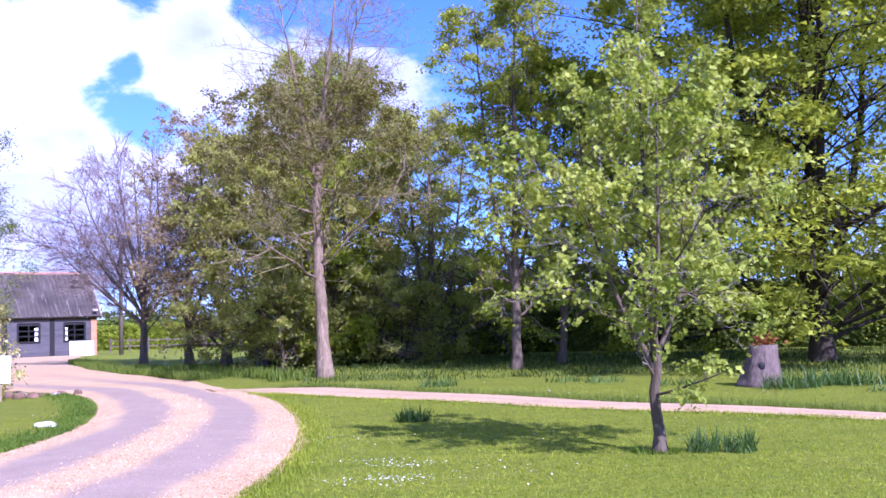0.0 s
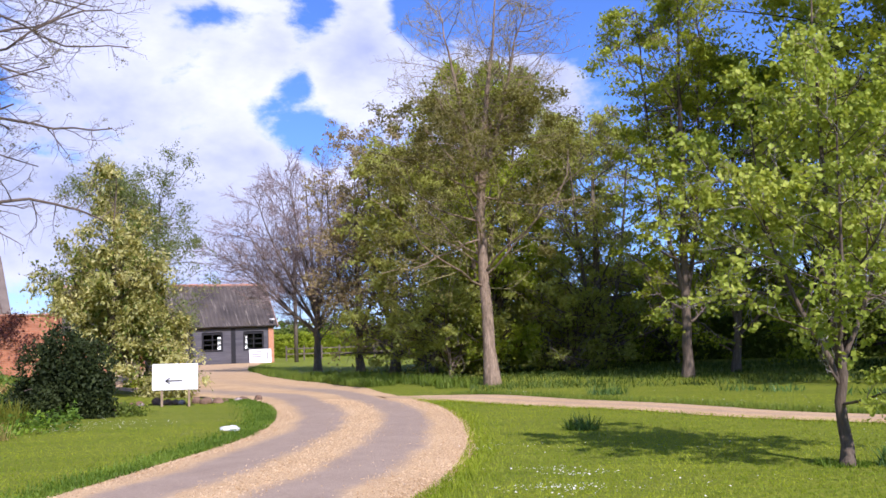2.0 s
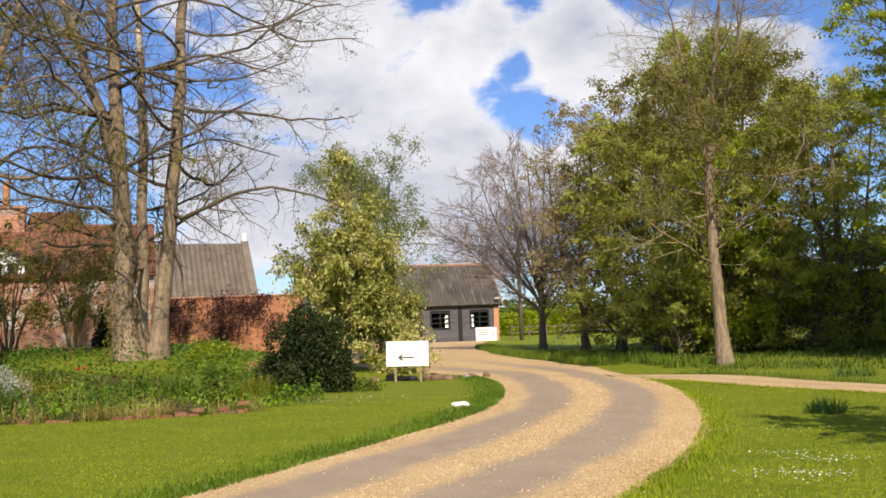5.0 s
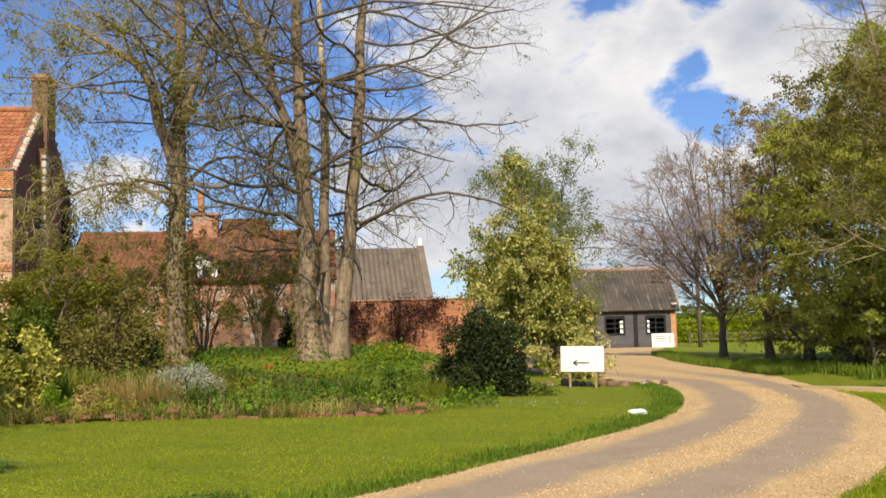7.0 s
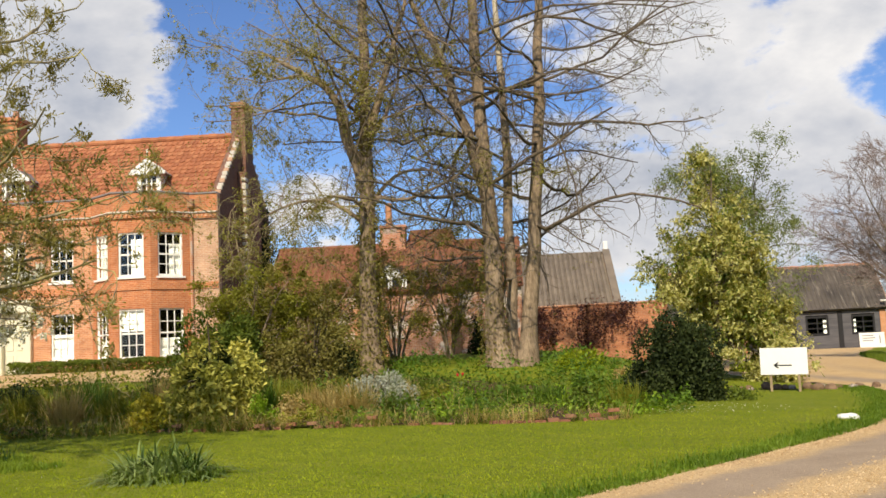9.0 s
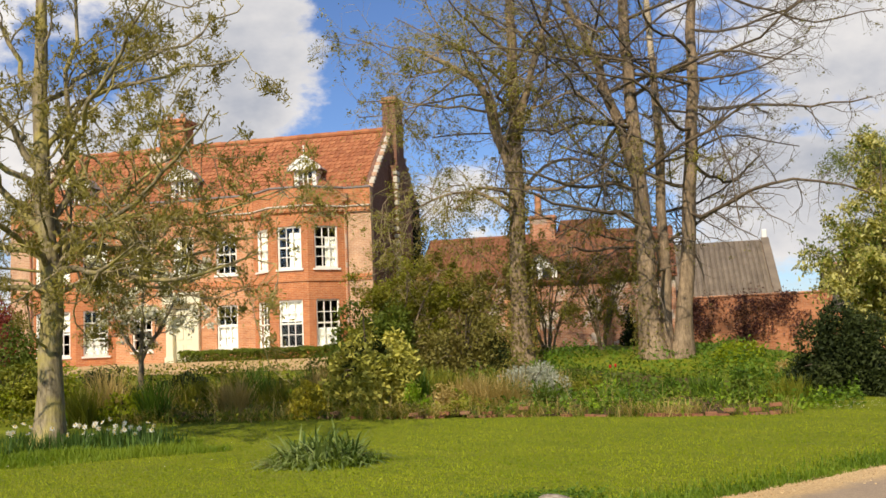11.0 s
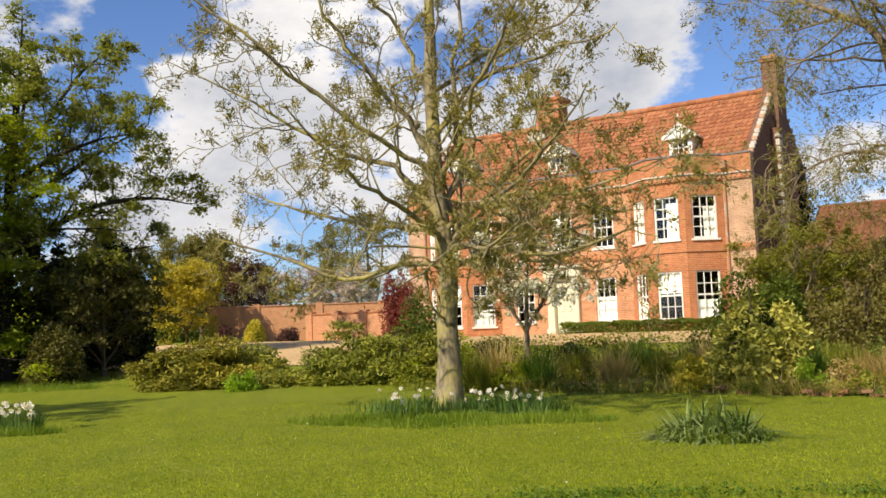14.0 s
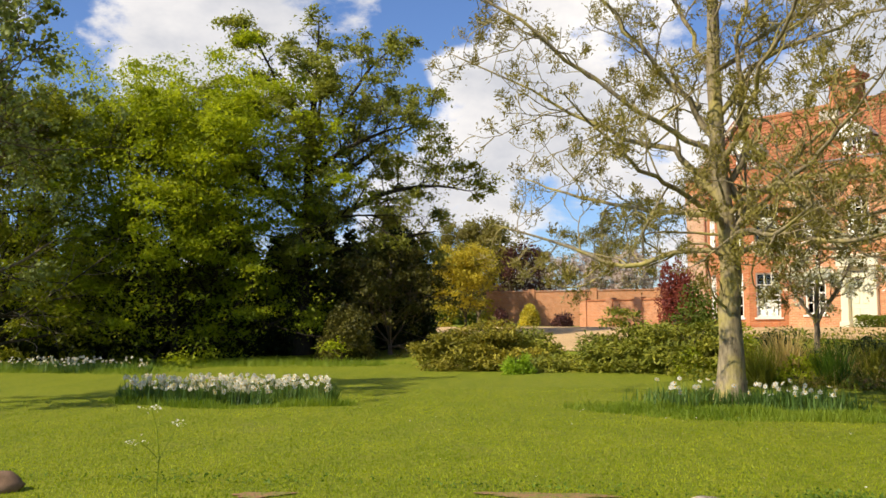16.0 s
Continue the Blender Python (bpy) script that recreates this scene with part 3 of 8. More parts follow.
    if leaf:
        n, k = P.shape[:2]
        for nm, lf in leaf.items():
            m = lf["n"]
            if "clump" in lf:
                # sprays: flat heaps of leaves round the ends of some twigs, some full and some thin
                count, reach, pad = lf["clump"]
                ends = P[rng.integers(0, n, count), -1]
                if "below" in lf:
                    ends = ends[ends[:, 2] < lf["below"]]
                if "above" in lf:
                    ends = ends[ends[:, 2] > lf["above"]]
                share_of = rng.gamma(1.6, 1.0, len(ends))
                who = rng.choice(len(ends), m, p=share_of / share_of.sum())
                big = (rng.uniform(0.55, 1.25, len(ends)) * reach)[who][:, None]
                off = rng.normal(0, 0.55, (m, 3)) * np.array([1, 1, pad])
                off[:, 2] -= 0.22 * (off[:, 0] ** 2 + off[:, 1] ** 2)
                V, F = leaves(rng, ends[who] + off * big, lf["size"], flat=lf.get("flat", 0.6), slim=lf.get("slim", 0.7), droop=lf.get("droop", 0.2), fold=lf.get("fold", False))
                tagged(share(nm, mesh_of(nm, V, F, lf["mat"]), root), kind="stuff")
                continue
            pick = rng.integers(0, n, m)
            tt = rng.uniform(lf.get("t0", 0.2), 1.0, m) * (k - 1)
            i = np.minimum(tt.astype(int), k - 2)
            f = (tt - i)[:, None]
            at = P[pick, i] * (1 - f) + P[pick, i + 1] * f + rng.normal(0, lf.get("scatter", 0.06), (m, 3)) * np.array([1.0, 1.0, lf.get("pad", 1.0)])
            if "below" in lf:
                at = at[at[:, 2] < lf["below"]]
            V, F = leaves(rng, at, lf["size"], flat=lf.get("flat", 0.4), slim=lf.get("slim", 0.6), droop=lf.get("droop", 0.0), fold=lf.get("fold", False))
            tagged(share(nm, mesh_of(nm, V, F, lf["mat"]), root), kind="stuff")
    return root


def lumps(rng, n, count, size, squash=(1, 1, 1), full=False):
    """Points over and in a heap of overlapping lumps within a unit dome."""
    c = rng.normal(0, 1, (count, 3))
    c = unit(c) * rng.uniform(0.25, 0.78, (count, 1))
    if not full:
        c[:, 2] = np.abs(c[:, 2])
    low = np.arange(count) % 5 < 2
    if full:
        c[low, 2] = -0.75 + 0.35 * c[low, 2]
    pick = rng.integers(0, count, n)
    d = unit(rng.normal(0, 1, (n, 3)))
    p = c[pick] + d * (size * rng.uniform(0.45, 1.0, n) ** 0.5)[:, None] * rng.uniform(0.8, 1.2, count)[pick][:, None]
    p[:, 2] = np.abs(p[:, 2]) if not full else np.maximum(p[:, 2] * 0.5 + 0.55, 0.03)
    return p * np.array(squash)


def shrub(name, label, x, y, w, d, h, nleaf, size, mat, seed=1, az=0.0, lumpy=14, twig=None, slim=0.6, flat=0.3, category="shrub", group="", stems=16, droop=0.0, z=None, taper=0.0, full=False, lump=0.36, core=None):
    """A bush: stems from one foot and a heap of leaves with an uneven outline."""
    rng = np.random.default_rng(seed)
    root = tagged(empty(name, Matrix.Translation(on_land(x, y, -0.02) if z is None else (x, y, z)) @ pose(0, 0, 0, 0, 0, -az)), label, category, group)
    wood = Wood()
    tip = lumps(rng, stems, stems, 0.2) * np.array([w / 2, d / 2, h]) * 0.9
    f = np.linspace(0, 1, 5)[None, :, None]
    foot = tip * np.array([0.15, 0.15, 0.0])
    P = foot[:, None] * (1 - f) + tip[:, None] * f + np.array([0, 0, 0.12 * h]) * np.sin(f * math.pi)
    wood.add(P, np.linspace(0.018, 0.006, 5)[None] * np.ones((stems, 1)) * max(1.0, h / 1.5), 4)
    tagged(share("stem", wood.mesh("stem", twig or TWIG_DARK), root), kind="stuff")
    at = lumps(rng, nleaf, lumpy, lump, full=full) * np.array([w / 2, d / 2, h * 0.82])
    at[:, :2] *= (1 - taper * np.clip(at[:, 2:] / h, 0, 1) ** 1.4)
    V, F = leaves(rng, at, size, flat=flat, slim=slim, droop=droop)
    tagged(share("foliage", mesh_of("foliage", V, F, mat), root), kind="stuff")
    # shade between the lumps, put into darker leaves near the middle
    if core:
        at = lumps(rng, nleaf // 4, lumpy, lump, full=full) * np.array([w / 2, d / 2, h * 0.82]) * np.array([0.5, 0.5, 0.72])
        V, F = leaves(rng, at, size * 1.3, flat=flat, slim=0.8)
        tagged(share("inner_foliage", mesh_of("inner_foliage", V, F, core), root, None, "dark inner leaves for the shade between the clumps"), kind="stuff")
    return root


def blades(rng, at, height, width, lean=0.35, bend=False):
    """Blades from points at (n, 3), bent over where asked."""
    n = len(at)
    a = rng.uniform(0, TAU, n)
    side = np.stack([np.cos(a), np.sin(a), np.zeros(n)], 1)
    fwd = np.stack([-np.sin(a), np.cos(a), np.zeros(n)], 1)
    h = (height * rng.uniform(0.55, 1.2, n))[:, None]
    wd = width * rng.uniform(0.7, 1.3, n)[:, None]
    ln = lean * rng.uniform(0.2, 1.6, n)[:, None]
    up = np.array([0, 0, 1.0])
    t = at + up * h * (1 - 0.25 * ln) + fwd * h * ln
    V = np.stack([at - side * wd / 2, at + side * wd / 2, t + side * wd * 0.12, t - side * wd * 0.12], 1)
    if not bend:
        return V.reshape(-1, 3), np.arange(4 * n).reshape(-1, 4)
    m = at + up * h * 0.72 + fwd * h * ln * 0.3
    t = t - up * h * 0.35 * ln
    V = np.stack([at - side * wd / 2, at + side * wd / 2, m + side * wd * 0.5, m - side * wd * 0.5, t + side * wd * 0.08, t - side * wd * 0.08], 1)
    q = np.arange(n)[:, None] * 6
    F = np.concatenate([q + np.array([0, 1, 2, 3]), q + np.array([3, 2, 4, 5])], 0)
    return V.reshape(-1, 3), F



def arcs(rng, at, length, width, low=20, high=85, sag=1.1, seg=4):
    """Strap leaves that rise from points at and arch over."""
    n = len(at)
    a, e = rng.uniform(0, TAU, n), np.radians(rng.uniform(low, high, n))
    out = np.stack([np.cos(a), np.sin(a), np.zeros(n)], 1)
    side = np.stack([-np.sin(a), np.cos(a), np.zeros(n)], 1) * width / 2
    ln, bow = length * rng.uniform(0.6, 1.15, n), sag * rng.uniform(0.25, 0.5, n)
    rows = []
    for k in range(seg + 1):
        t = k / seg
        p = at + out * (ln * t * np.cos(e))[:, None]
        p[:, 2] += ln * (t * np.sin(e) - bow * t * t * np.cos(e) ** 0.5)
        p[:, 2] = np.maximum(p[:, 2], at[:, 2] + 0.015)
        w = side * (1 - 0.9 * t ** 2)
        rows += [p - w, p + w]
    V = np.stack(rows, 1).reshape(-1, 3)
    q = np.arange(n)[:, None] * 2 * (seg + 1)
    F = np.concatenate([q + np.array([2 * k, 2 * k + 1, 2 * k + 3, 2 * k + 2]) for k in range(seg)], 0)
    return V, F


GRASS_LONG = leafy("long_grass", (0.07, 0.125, 0.008), (0.14, 0.215, 0.015), (0.235, 0.29, 0.03), 0.3)
GRASS_VERGE = leafy("lush_verge_grass", (0.065, 0.13, 0.007), (0.125, 0.21, 0.014), (0.21, 0.30, 0.026), 0.35)
GRASS_SHORT = leafy("short_grass", (0.16, 0.235, 0.006), (0.30, 0.38, 0.011), (0.46, 0.50, 0.03), 0.45)
GRASS_FRESH = leafy("fresh_unmown_grass", (0.11, 0.19, 0.012), (0.19, 0.285, 0.02), (0.30, 0.38, 0.045), 0.45)
LEAF_LIME = leafy("lime_maple_leaf", (0.22, 0.29, 0.02), (0.40, 0.47, 0.05), (0.60, 0.63, 0.12), 0.45)
LEAF_OAK = leafy("young_oak_leaf", (0.15, 0.185, 0.012), (0.29, 0.325, 0.022), (0.43, 0.46, 0.045), 0.45, gain=1.25)
LEAF_GREEN = leafy("fresh_green_leaf", (0.17, 0.225, 0.012), (0.33, 0.41, 0.02), (0.52, 0.58, 0.045), 0.55)
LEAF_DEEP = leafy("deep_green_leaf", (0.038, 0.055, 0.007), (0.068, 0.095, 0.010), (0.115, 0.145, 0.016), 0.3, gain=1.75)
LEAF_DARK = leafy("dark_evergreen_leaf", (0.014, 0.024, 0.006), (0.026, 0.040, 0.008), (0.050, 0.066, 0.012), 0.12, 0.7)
LEAF_OAKDULL = leafy("small_dull_oak_leaf", (0.15, 0.165, 0.03), (0.25, 0.275, 0.05), (0.40, 0.42, 0.09), 0.45)
LEAF_OLIVEGREEN = leafy("olive_green_leaf", (0.13, 0.15, 0.012), (0.21, 0.235, 0.02), (0.32, 0.34, 0.04), 0.45)
LEAF_HAZE = leafy("yellow_olive_catkin", (0.17, 0.15, 0.03), (0.27, 0.25, 0.05), (0.38, 0.36, 0.08), 0.4)
LEAF_OLIVE = leafy("olive_bud_leaf", (0.13, 0.10, 0.03), (0.185, 0.165, 0.035), (0.25, 0.24, 0.055), 0.35, gain=1.15)
LEAF_ASH = leafy("bronze_ash_bud", (0.16, 0.13, 0.03), (0.26, 0.22, 0.05), (0.38, 0.34, 0.09), 0.35)
LEAF_COPSE = leafy("pale_copse_leaf", (0.27, 0.29, 0.06), (0.45, 0.475, 0.10), (0.58, 0.60, 0.15), 0.55)
LEAF_RUSSET = leafy("russet_bud", (0.29, 0.21, 0.11), (0.41, 0.31, 0.15), (0.48, 0.42, 0.18), 0.45)
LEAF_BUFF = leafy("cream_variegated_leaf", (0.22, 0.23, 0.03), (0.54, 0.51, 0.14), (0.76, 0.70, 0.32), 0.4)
LEAF_SPRING = leafy("olive_spring_leaf", (0.15, 0.15, 0.016), (0.235, 0.24, 0.022), (0.33, 0.335, 0.04), 0.4)
LEAF_BUD = leafy("brown_olive_bud", (0.12, 0.10, 0.03), (0.20, 0.185, 0.04), (0.30, 0.29, 0.06), 0.4)
LEAF_GOLD = leafy("golden_leaf", (0.18, 0.17, 0.02), (0.42, 0.36, 0.03), (0.62, 0.52, 0.06), 0.35, gain=1.25)
LEAF_ORANGE = leafy("orange_gold_leaf", (0.27, 0.21, 0.02), (0.46, 0.37, 0.03), (0.60, 0.52, 0.06), 0.4, gain=1.15)
LEAF_JUNIPER = leafy("juniper_spray", (0.06, 0.08, 0.012), (0.14, 0.165, 0.02), (0.30, 0.28, 0.035), 0.2, gain=1.5)
LEAF_GILT = leafy("gilded_juniper_spray", (0.07, 0.08, 0.012), (0.25, 0.23, 0.024), (0.50, 0.42, 0.05), 0.2)
LEAF_BRONZE = leafy("bronze_leaf", (0.045, 0.048, 0.010), (0.09, 0.09, 0.016), (0.18, 0.16, 0.028), 0.25)
LEAF_FEATHER = leafy("feathery_grey_green_leaf", (0.12, 0.15, 0.04), (0.19, 0.235, 0.07), (0.29, 0.34, 0.11), 0.4)
LEAF_SAP = leafy("sap_green_herb_leaf", (0.16, 0.27, 0.015), (0.27, 0.42, 0.025), (0.40, 0.55, 0.05), 0.45)
LEAF_GREY = leafy("silver_grey_leaf", (0.26, 0.28, 0.21), (0.40, 0.42, 0.33), (0.54, 0.55, 0.45), 0.2)
LEAF_RED = leafy("red_spring_leaf", (0.16, 0.035, 0.03), (0.26, 0.06, 0.05), (0.32, 0.10, 0.07), 0.35)
LEAF_MAROON = leafy("maroon_leaf", (0.06, 0.025, 0.025), (0.10, 0.04, 0.04), (0.14, 0.06, 0.05), 0.3)
LEAF_STRAW = leafy("dry_straw_stalk", (0.33, 0.235, 0.075), (0.50, 0.37, 0.13), (0.64, 0.50, 0.21), 0.4)
PETAL_WHITE = leafy("white_petal", (0.72, 0.70, 0.62), (0.80, 0.79, 0.72), (0.82, 0.80, 0.70), 0.3)
PETAL_PINK = leafy("pale_pink_blossom", (0.48, 0.38, 0.38), (0.60, 0.50, 0.48), (0.70, 0.62, 0.58), 0.3)
PETAL_YELLOW = plain("yellow_petal", (0.75, 0.55, 0.06), 0.6, 0.1)


def specks(rng, at, height, width):
    """One upright triangle for each short blade."""
    n = len(at)
    a = rng.uniform(0, TAU, n)
    side = np.stack([np.cos(a), np.sin(a), np.zeros(n)], 1) * width / 2
    tip = at + np.stack([rng.normal(0, 0.4, n), rng.normal(0, 0.4, n), np.ones(n)], 1) * (height * rng.uniform(0.5, 1.2, n))[:, None]
    return np.stack([at - side, at + side, tip], 1).reshape(-1, 3), np.arange(3 * n).reshape(-1, 3)

# ---- roofs, windows ----
def pantile_mesh(name, w, l, mat):
    """One S-shaped tile, lying along +y up the slope, its butt at y = 0."""
    xs = np.array([-0.5, -0.28, -0.05, 0.18, 0.40, 0.54]) * w
    zs = np.array([0.22, 0.02, 0.0, 0.10, 0.30, 0.24]) * 0.16
    n = len(xs)
    V = [(x, 0, z + 0.035) for x, z in zip(xs, zs)] + [(x, l, z) for x, z in zip(xs, zs)] + [(x, 0, z) for x, z in zip(xs, zs)]
    F = [(i, i + 1, n + i + 1, n + i) for i in range(n - 1)] + [(2 * n + i, 2 * n + i + 1, i + 1, i) for i in range(n - 1)]
    return mesh_of(name, V, F, mat)


def tiled_slope(parent, me, w, row, cols, rows, m, rng, singles=(), jitter=0.006):
    """Rows of tiles up a slope. m: from slope space (x along, y up, z out) to the parent. singles: columns built tile by tile."""
    v0 = np.empty(len(me.vertices) * 3, np.float32)
    me.vertices.foreach_get("co", v0)
    v0 = v0.reshape(-1, 3)
    f0 = np.array([p.vertices[:] for p in me.polygons])
    V, F, n = [], [], 0
    M = np.array(m)
    for c in range(cols):
        for r in range(rows):
            off = np.array([(c + 0.5) * w + rng.normal(0, jitter), r * row + rng.normal(0, jitter), rng.normal(0, jitter * 0.7)])
            if c in singles:
                share("roof_tile", me, parent, m @ Matrix.Translation(off))
                continue
            V.append(v0 + off)
            F.append(f0 + n)
            n += len(v0)
    if V:
        V = np.vstack(V) @ M[:3, :3].T + M[:3, 3]
        ob = share("roof_tiles", mesh_of("roof_tiles", V, np.vstack(F), me.materials[0]), parent)
        tagged(ob, kind="stuff")


def slope_m(x0, y0, z0, y1, z1):
    """Slope space whose y axis climbs from (y0, z0) to (y1, z1)."""
    a = math.atan2(z1 - z0, y1 - y0)
    return Matrix.Translation((x0, y0, z0)) @ Matrix.Rotation(a, 4, "X")


_window_cache = {}


def sash_meshes(w, h, cols, rows, bar):
    """Frame with glazing bars, one pane and the sill, shared between alike windows; the origin is the foot of the opening."""
    key = (w, h, cols, rows)
    if key in _window_cache:
        return _window_cache[key]
    bm = bmesh.new()
    e = 0.075
    box(bm, -w / 2, -w / 2 + e, 0.0, 0.09, 0, h, 0.008)
    box(bm, w / 2 - e, w / 2, 0.0, 0.09, 0, h, 0.008)
    box(bm, -w / 2 + e, w / 2 - e, 0.0, 0.09, h - e, h, 0.008)
    box(bm, -w / 2 + e, w / 2 - e, 0.0, 0.09, 0, e * 1.2, 0.008)
    cw, ch = (w - 2 * e) / cols, (h - 2.2 * e) / rows
    for i in range(1, cols):
        x = -w / 2 + e + i * cw
        box(bm, x - bar / 2, x + bar / 2, 0.02, 0.06, e * 1.2, h - e)
    for j in range(1, rows):
        z = e * 1.2 + j * ch
        b = bar * (2.0 if j == rows // 2 and rows > 2 else 1.0)
        box(bm, -w / 2 + e, w / 2 - e, 0.017, 0.063, z - b / 2, z + b / 2)
    fm = bpy.data.meshes.new("window_frame")
    bm.to_mesh(fm), bm.free()
    fm.materials.append(MAT_WHITE)
    bm = bmesh.new()
    box(bm, -cw / 2, cw / 2, -0.003, 0.003, -ch / 2, ch / 2)
    pm = bpy.data.meshes.new("pane")
    bm.to_mesh(pm), bm.free()
    pm.materials.append(MAT_GLASS)
    bm = bmesh.new()
    box(bm, -w / 2 - 0.08, w / 2 + 0.08, -0.12, 0.05, -0.09, -0.002, 0.012)
    sm = bpy.data.meshes.new("sill")
    bm.to_mesh(sm), bm.free()
    sm.materials.append(MAT_WHITE)
    cells = [(-w / 2 + e + (i + 0.5) * cw, e * 1.2 + (j + 0.5) * ch) for i in range(cols) for j in range(rows)]
    _window_cache[key] = (fm, pm, sm, cells)
    return _window_cache[key]


def sash(parent, m, w, h, cols=3, rows=4, bar=0.035, blind=None, sill=True):
    """A sash window under a house: frame, panes, sill, and what hangs behind it: (x0, x1, z0, z1) of a blind, in parts of the opening."""
    fm, pm, sm, cells = sash_meshes(w, h, cols, rows, bar)
    ob = share("window", fm, parent, m, "white-painted sash window with small panes")
    for x, z in cells:
        pane = share("pane", pm, ob, pose(x, 0.04, z))
        pane.visible_shadow = False
    if sill:
        share("sill", sm, ob)
    if blind:
        bm = bmesh.new()
        a, b, c, d = blind
        box(bm, -w / 2 + a * w, -w / 2 + b * w, 0.13, 0.145, c * h, d * h)
        part("blind", bm, MAT_BLIND, ob, "white window blind")
    return ob


def panel(root, name, ax, ay, bx, by, z0, z1, holes, mat, thick=0.35, label=""):
    """A wall from a to b, outer face on the line, with holes (x0, x1, z0, z1) measured from a."""
    d = math.hypot(bx - ax, by - ay)
    bm = bmesh.new()
    pierced(bm, 0, d, z0, z1, 0, thick, holes)
    return part(name, bm, mat, root, label, pose(ax, ay, 0, 0, 0, math.degrees(math.atan2(by - ay, bx - ax))))


# ---- the hall: a red-brick front between two canted bays ----
HOUSE_M = pose(-40.95, 16.08, 1.05, 0, 0, 41)
house = tagged(empty("manor_house", HOUSE_M), "large red-brick Georgian house with orange pantile roof and white sash windows", "house")
HW, COP, CORN, STR = 8.72, 7.15, 6.33, 3.35
RIDGE_Y, RIDGE_Z, EAVE_Z = 4.4, 10.55, 6.95
GF, FF = (0.55, 1.88), (3.75, 1.80)
rng_h = np.random.default_rng(11)
BAY = 1.1


def opening(xc, w, span):
    return (xc - w / 2, xc + w / 2, span[0], span[0] + span[1])


# centre of the front, from bay to bay
holes = [opening(x + 3.35, 0.98, GF) for x in (-2.05, 2.05)] + [opening(x + 3.35, 0.98, FF) for x in (-2.05, 0, 2.05)] + [(3.35 - 0.62, 3.35 + 0.62, 0.0, 2.75)]
panel(house, "wall", -3.35, 0, 3.35, 0, -0.4, COP, holes, MAT_BRICK)
for x in (-2.05, 2.05):
    sash(house, pose(x, 0.06, GF[0]), 0.98, GF[1], blind=(0.05, 0.95, 0.05, 0.55) if x > 0 else None)
for x in (-2.05, 0, 2.05):
    sash(house, pose(x, 0.06, FF[0]), 0.98, FF[1], blind=(0.0, 0.25, 0.0, 1.0) if x < 1 else None)
# the ends beside the bays
for s in (-1, 1):
    a, b = (HW - 1.2, HW) if s > 0 else (-HW, -HW + 1.2)
    panel(house, "wall", a, 0.0, b, 0.0, -0.4, COP, [], MAT_BRICK_PALE, label="pale patched brick end of the front")
    c = s * 5.435
    pts = [(c - 2.085, 0.0), (c - 0.81, -BAY), (c + 0.81, -BAY), (c + 2.085, 0.0)]
    for k, ((ax, ay), (bx, by)) in enumerate(zip(pts, pts[1:])):
        d = math.hypot(bx - ax, by - ay)
        panel(house, "bay_wall", ax, ay, bx, by, -0.4, COP + 0.02, [opening(d / 2, 1.06, (0.45, 2.0)), opening(d / 2, 1.06, FF)], MAT_BRICK_RED, 0.3)
        turn = math.degrees(math.atan2(by - ay, bx - ax))
        mw = Matrix.Translation(((ax + bx) / 2, (ay + by) / 2, 0)) @ pose(0, 0, 0, 0, 0, turn)
        sash(house, mw @ pose(0, 0.05, 0.45), 1.06, 2.0, blind=(0.05, 0.95, 0.55, 1.0) if k == 1 else (0.1, 0.9, 0.0, 0.4))
        sash(house, mw @ pose(0, 0.05, FF[0]), 1.06, FF[1], blind=((0.45, 0.95, 0.02, 0.85) if k == 1 else (0.5, 0.97, 0.0, 0.75) if k == 2 else (0.1, 0.95, 0.0, 1.0)))
        # cornice, string course and coping of this face
        for nm, za, zb, out, mt in (("cornice", CORN + 0.02, CORN + 0.08, 0.17, MAT_STONE), ("cornice_bed", CORN - 0.20, CORN + 0.017, 0.10, MAT_BRICK_RED), ("parapet", CORN + 0.083, COP, 0.012, MAT_BRICK_RED), ("string_course", STR - 0.15, STR + 0.13, 0.05, MAT_BRICK_RED),
                                    ("coping", COP + 0.022, COP + 0.10, 0.05, MAT_LEAD)):
            e = out * 0.42
            bm = bmesh.new()
            box(bm, -e, d + e, -out, 0.3 if nm == "coping" else -0.002, za, zb, 0.012)
            part(nm, bm, mt, house, "", pose(ax, ay, 0, 0, 0, turn))
        bm = bmesh.new()
        for q in range(int(d / 0.2)):
            box(bm, 0.06 + q * 0.2, 0.15 + q * 0.2, -0.15, -0.1, CORN - 0.13, CORN - 0.02)
        tagged(part("dentils", bm, MAT_BRICK, house, "", pose(ax, ay, 0, 0, 0, turn)), kind="stuff")
    bm = bmesh.new()
    vs = [bm.verts.new((x, y, COP - 0.25)) for x, y in pts]
    bm.faces.new(vs)
    ret = bmesh.ops.extrude_face_region(bm, geom=list(bm.faces))
    bmesh.ops.translate(bm, vec=(0, 0, 0.12), verts=[v for v in ret["geom"] if isinstance(v, bmesh.types.BMVert)])
    bmesh.ops.recalc_face_normals(bm, faces=bm.faces)
    part("bay_roof", bm, MAT_LEAD, house, "flat lead roof of a bay")
    # rainwater pipe where the bay meets the end wall
    bm = bmesh.new()
    bmesh.ops.create_cone(bm, segments=10, radius1=0.05, radius2=0.05, depth=6.3, cap_ends=True, matrix=Matrix.Translation((s * 7.62, -0.08, 3.15)))
    box(bm, s * 7.62 - 0.13, s * 7.62 + 0.13, -0.24, -0.002, 6.6, 6.95, 0.02)
    part("drainpipe", bm, MAT_BRICK_OLD, house, "brown-painted drainpipe")
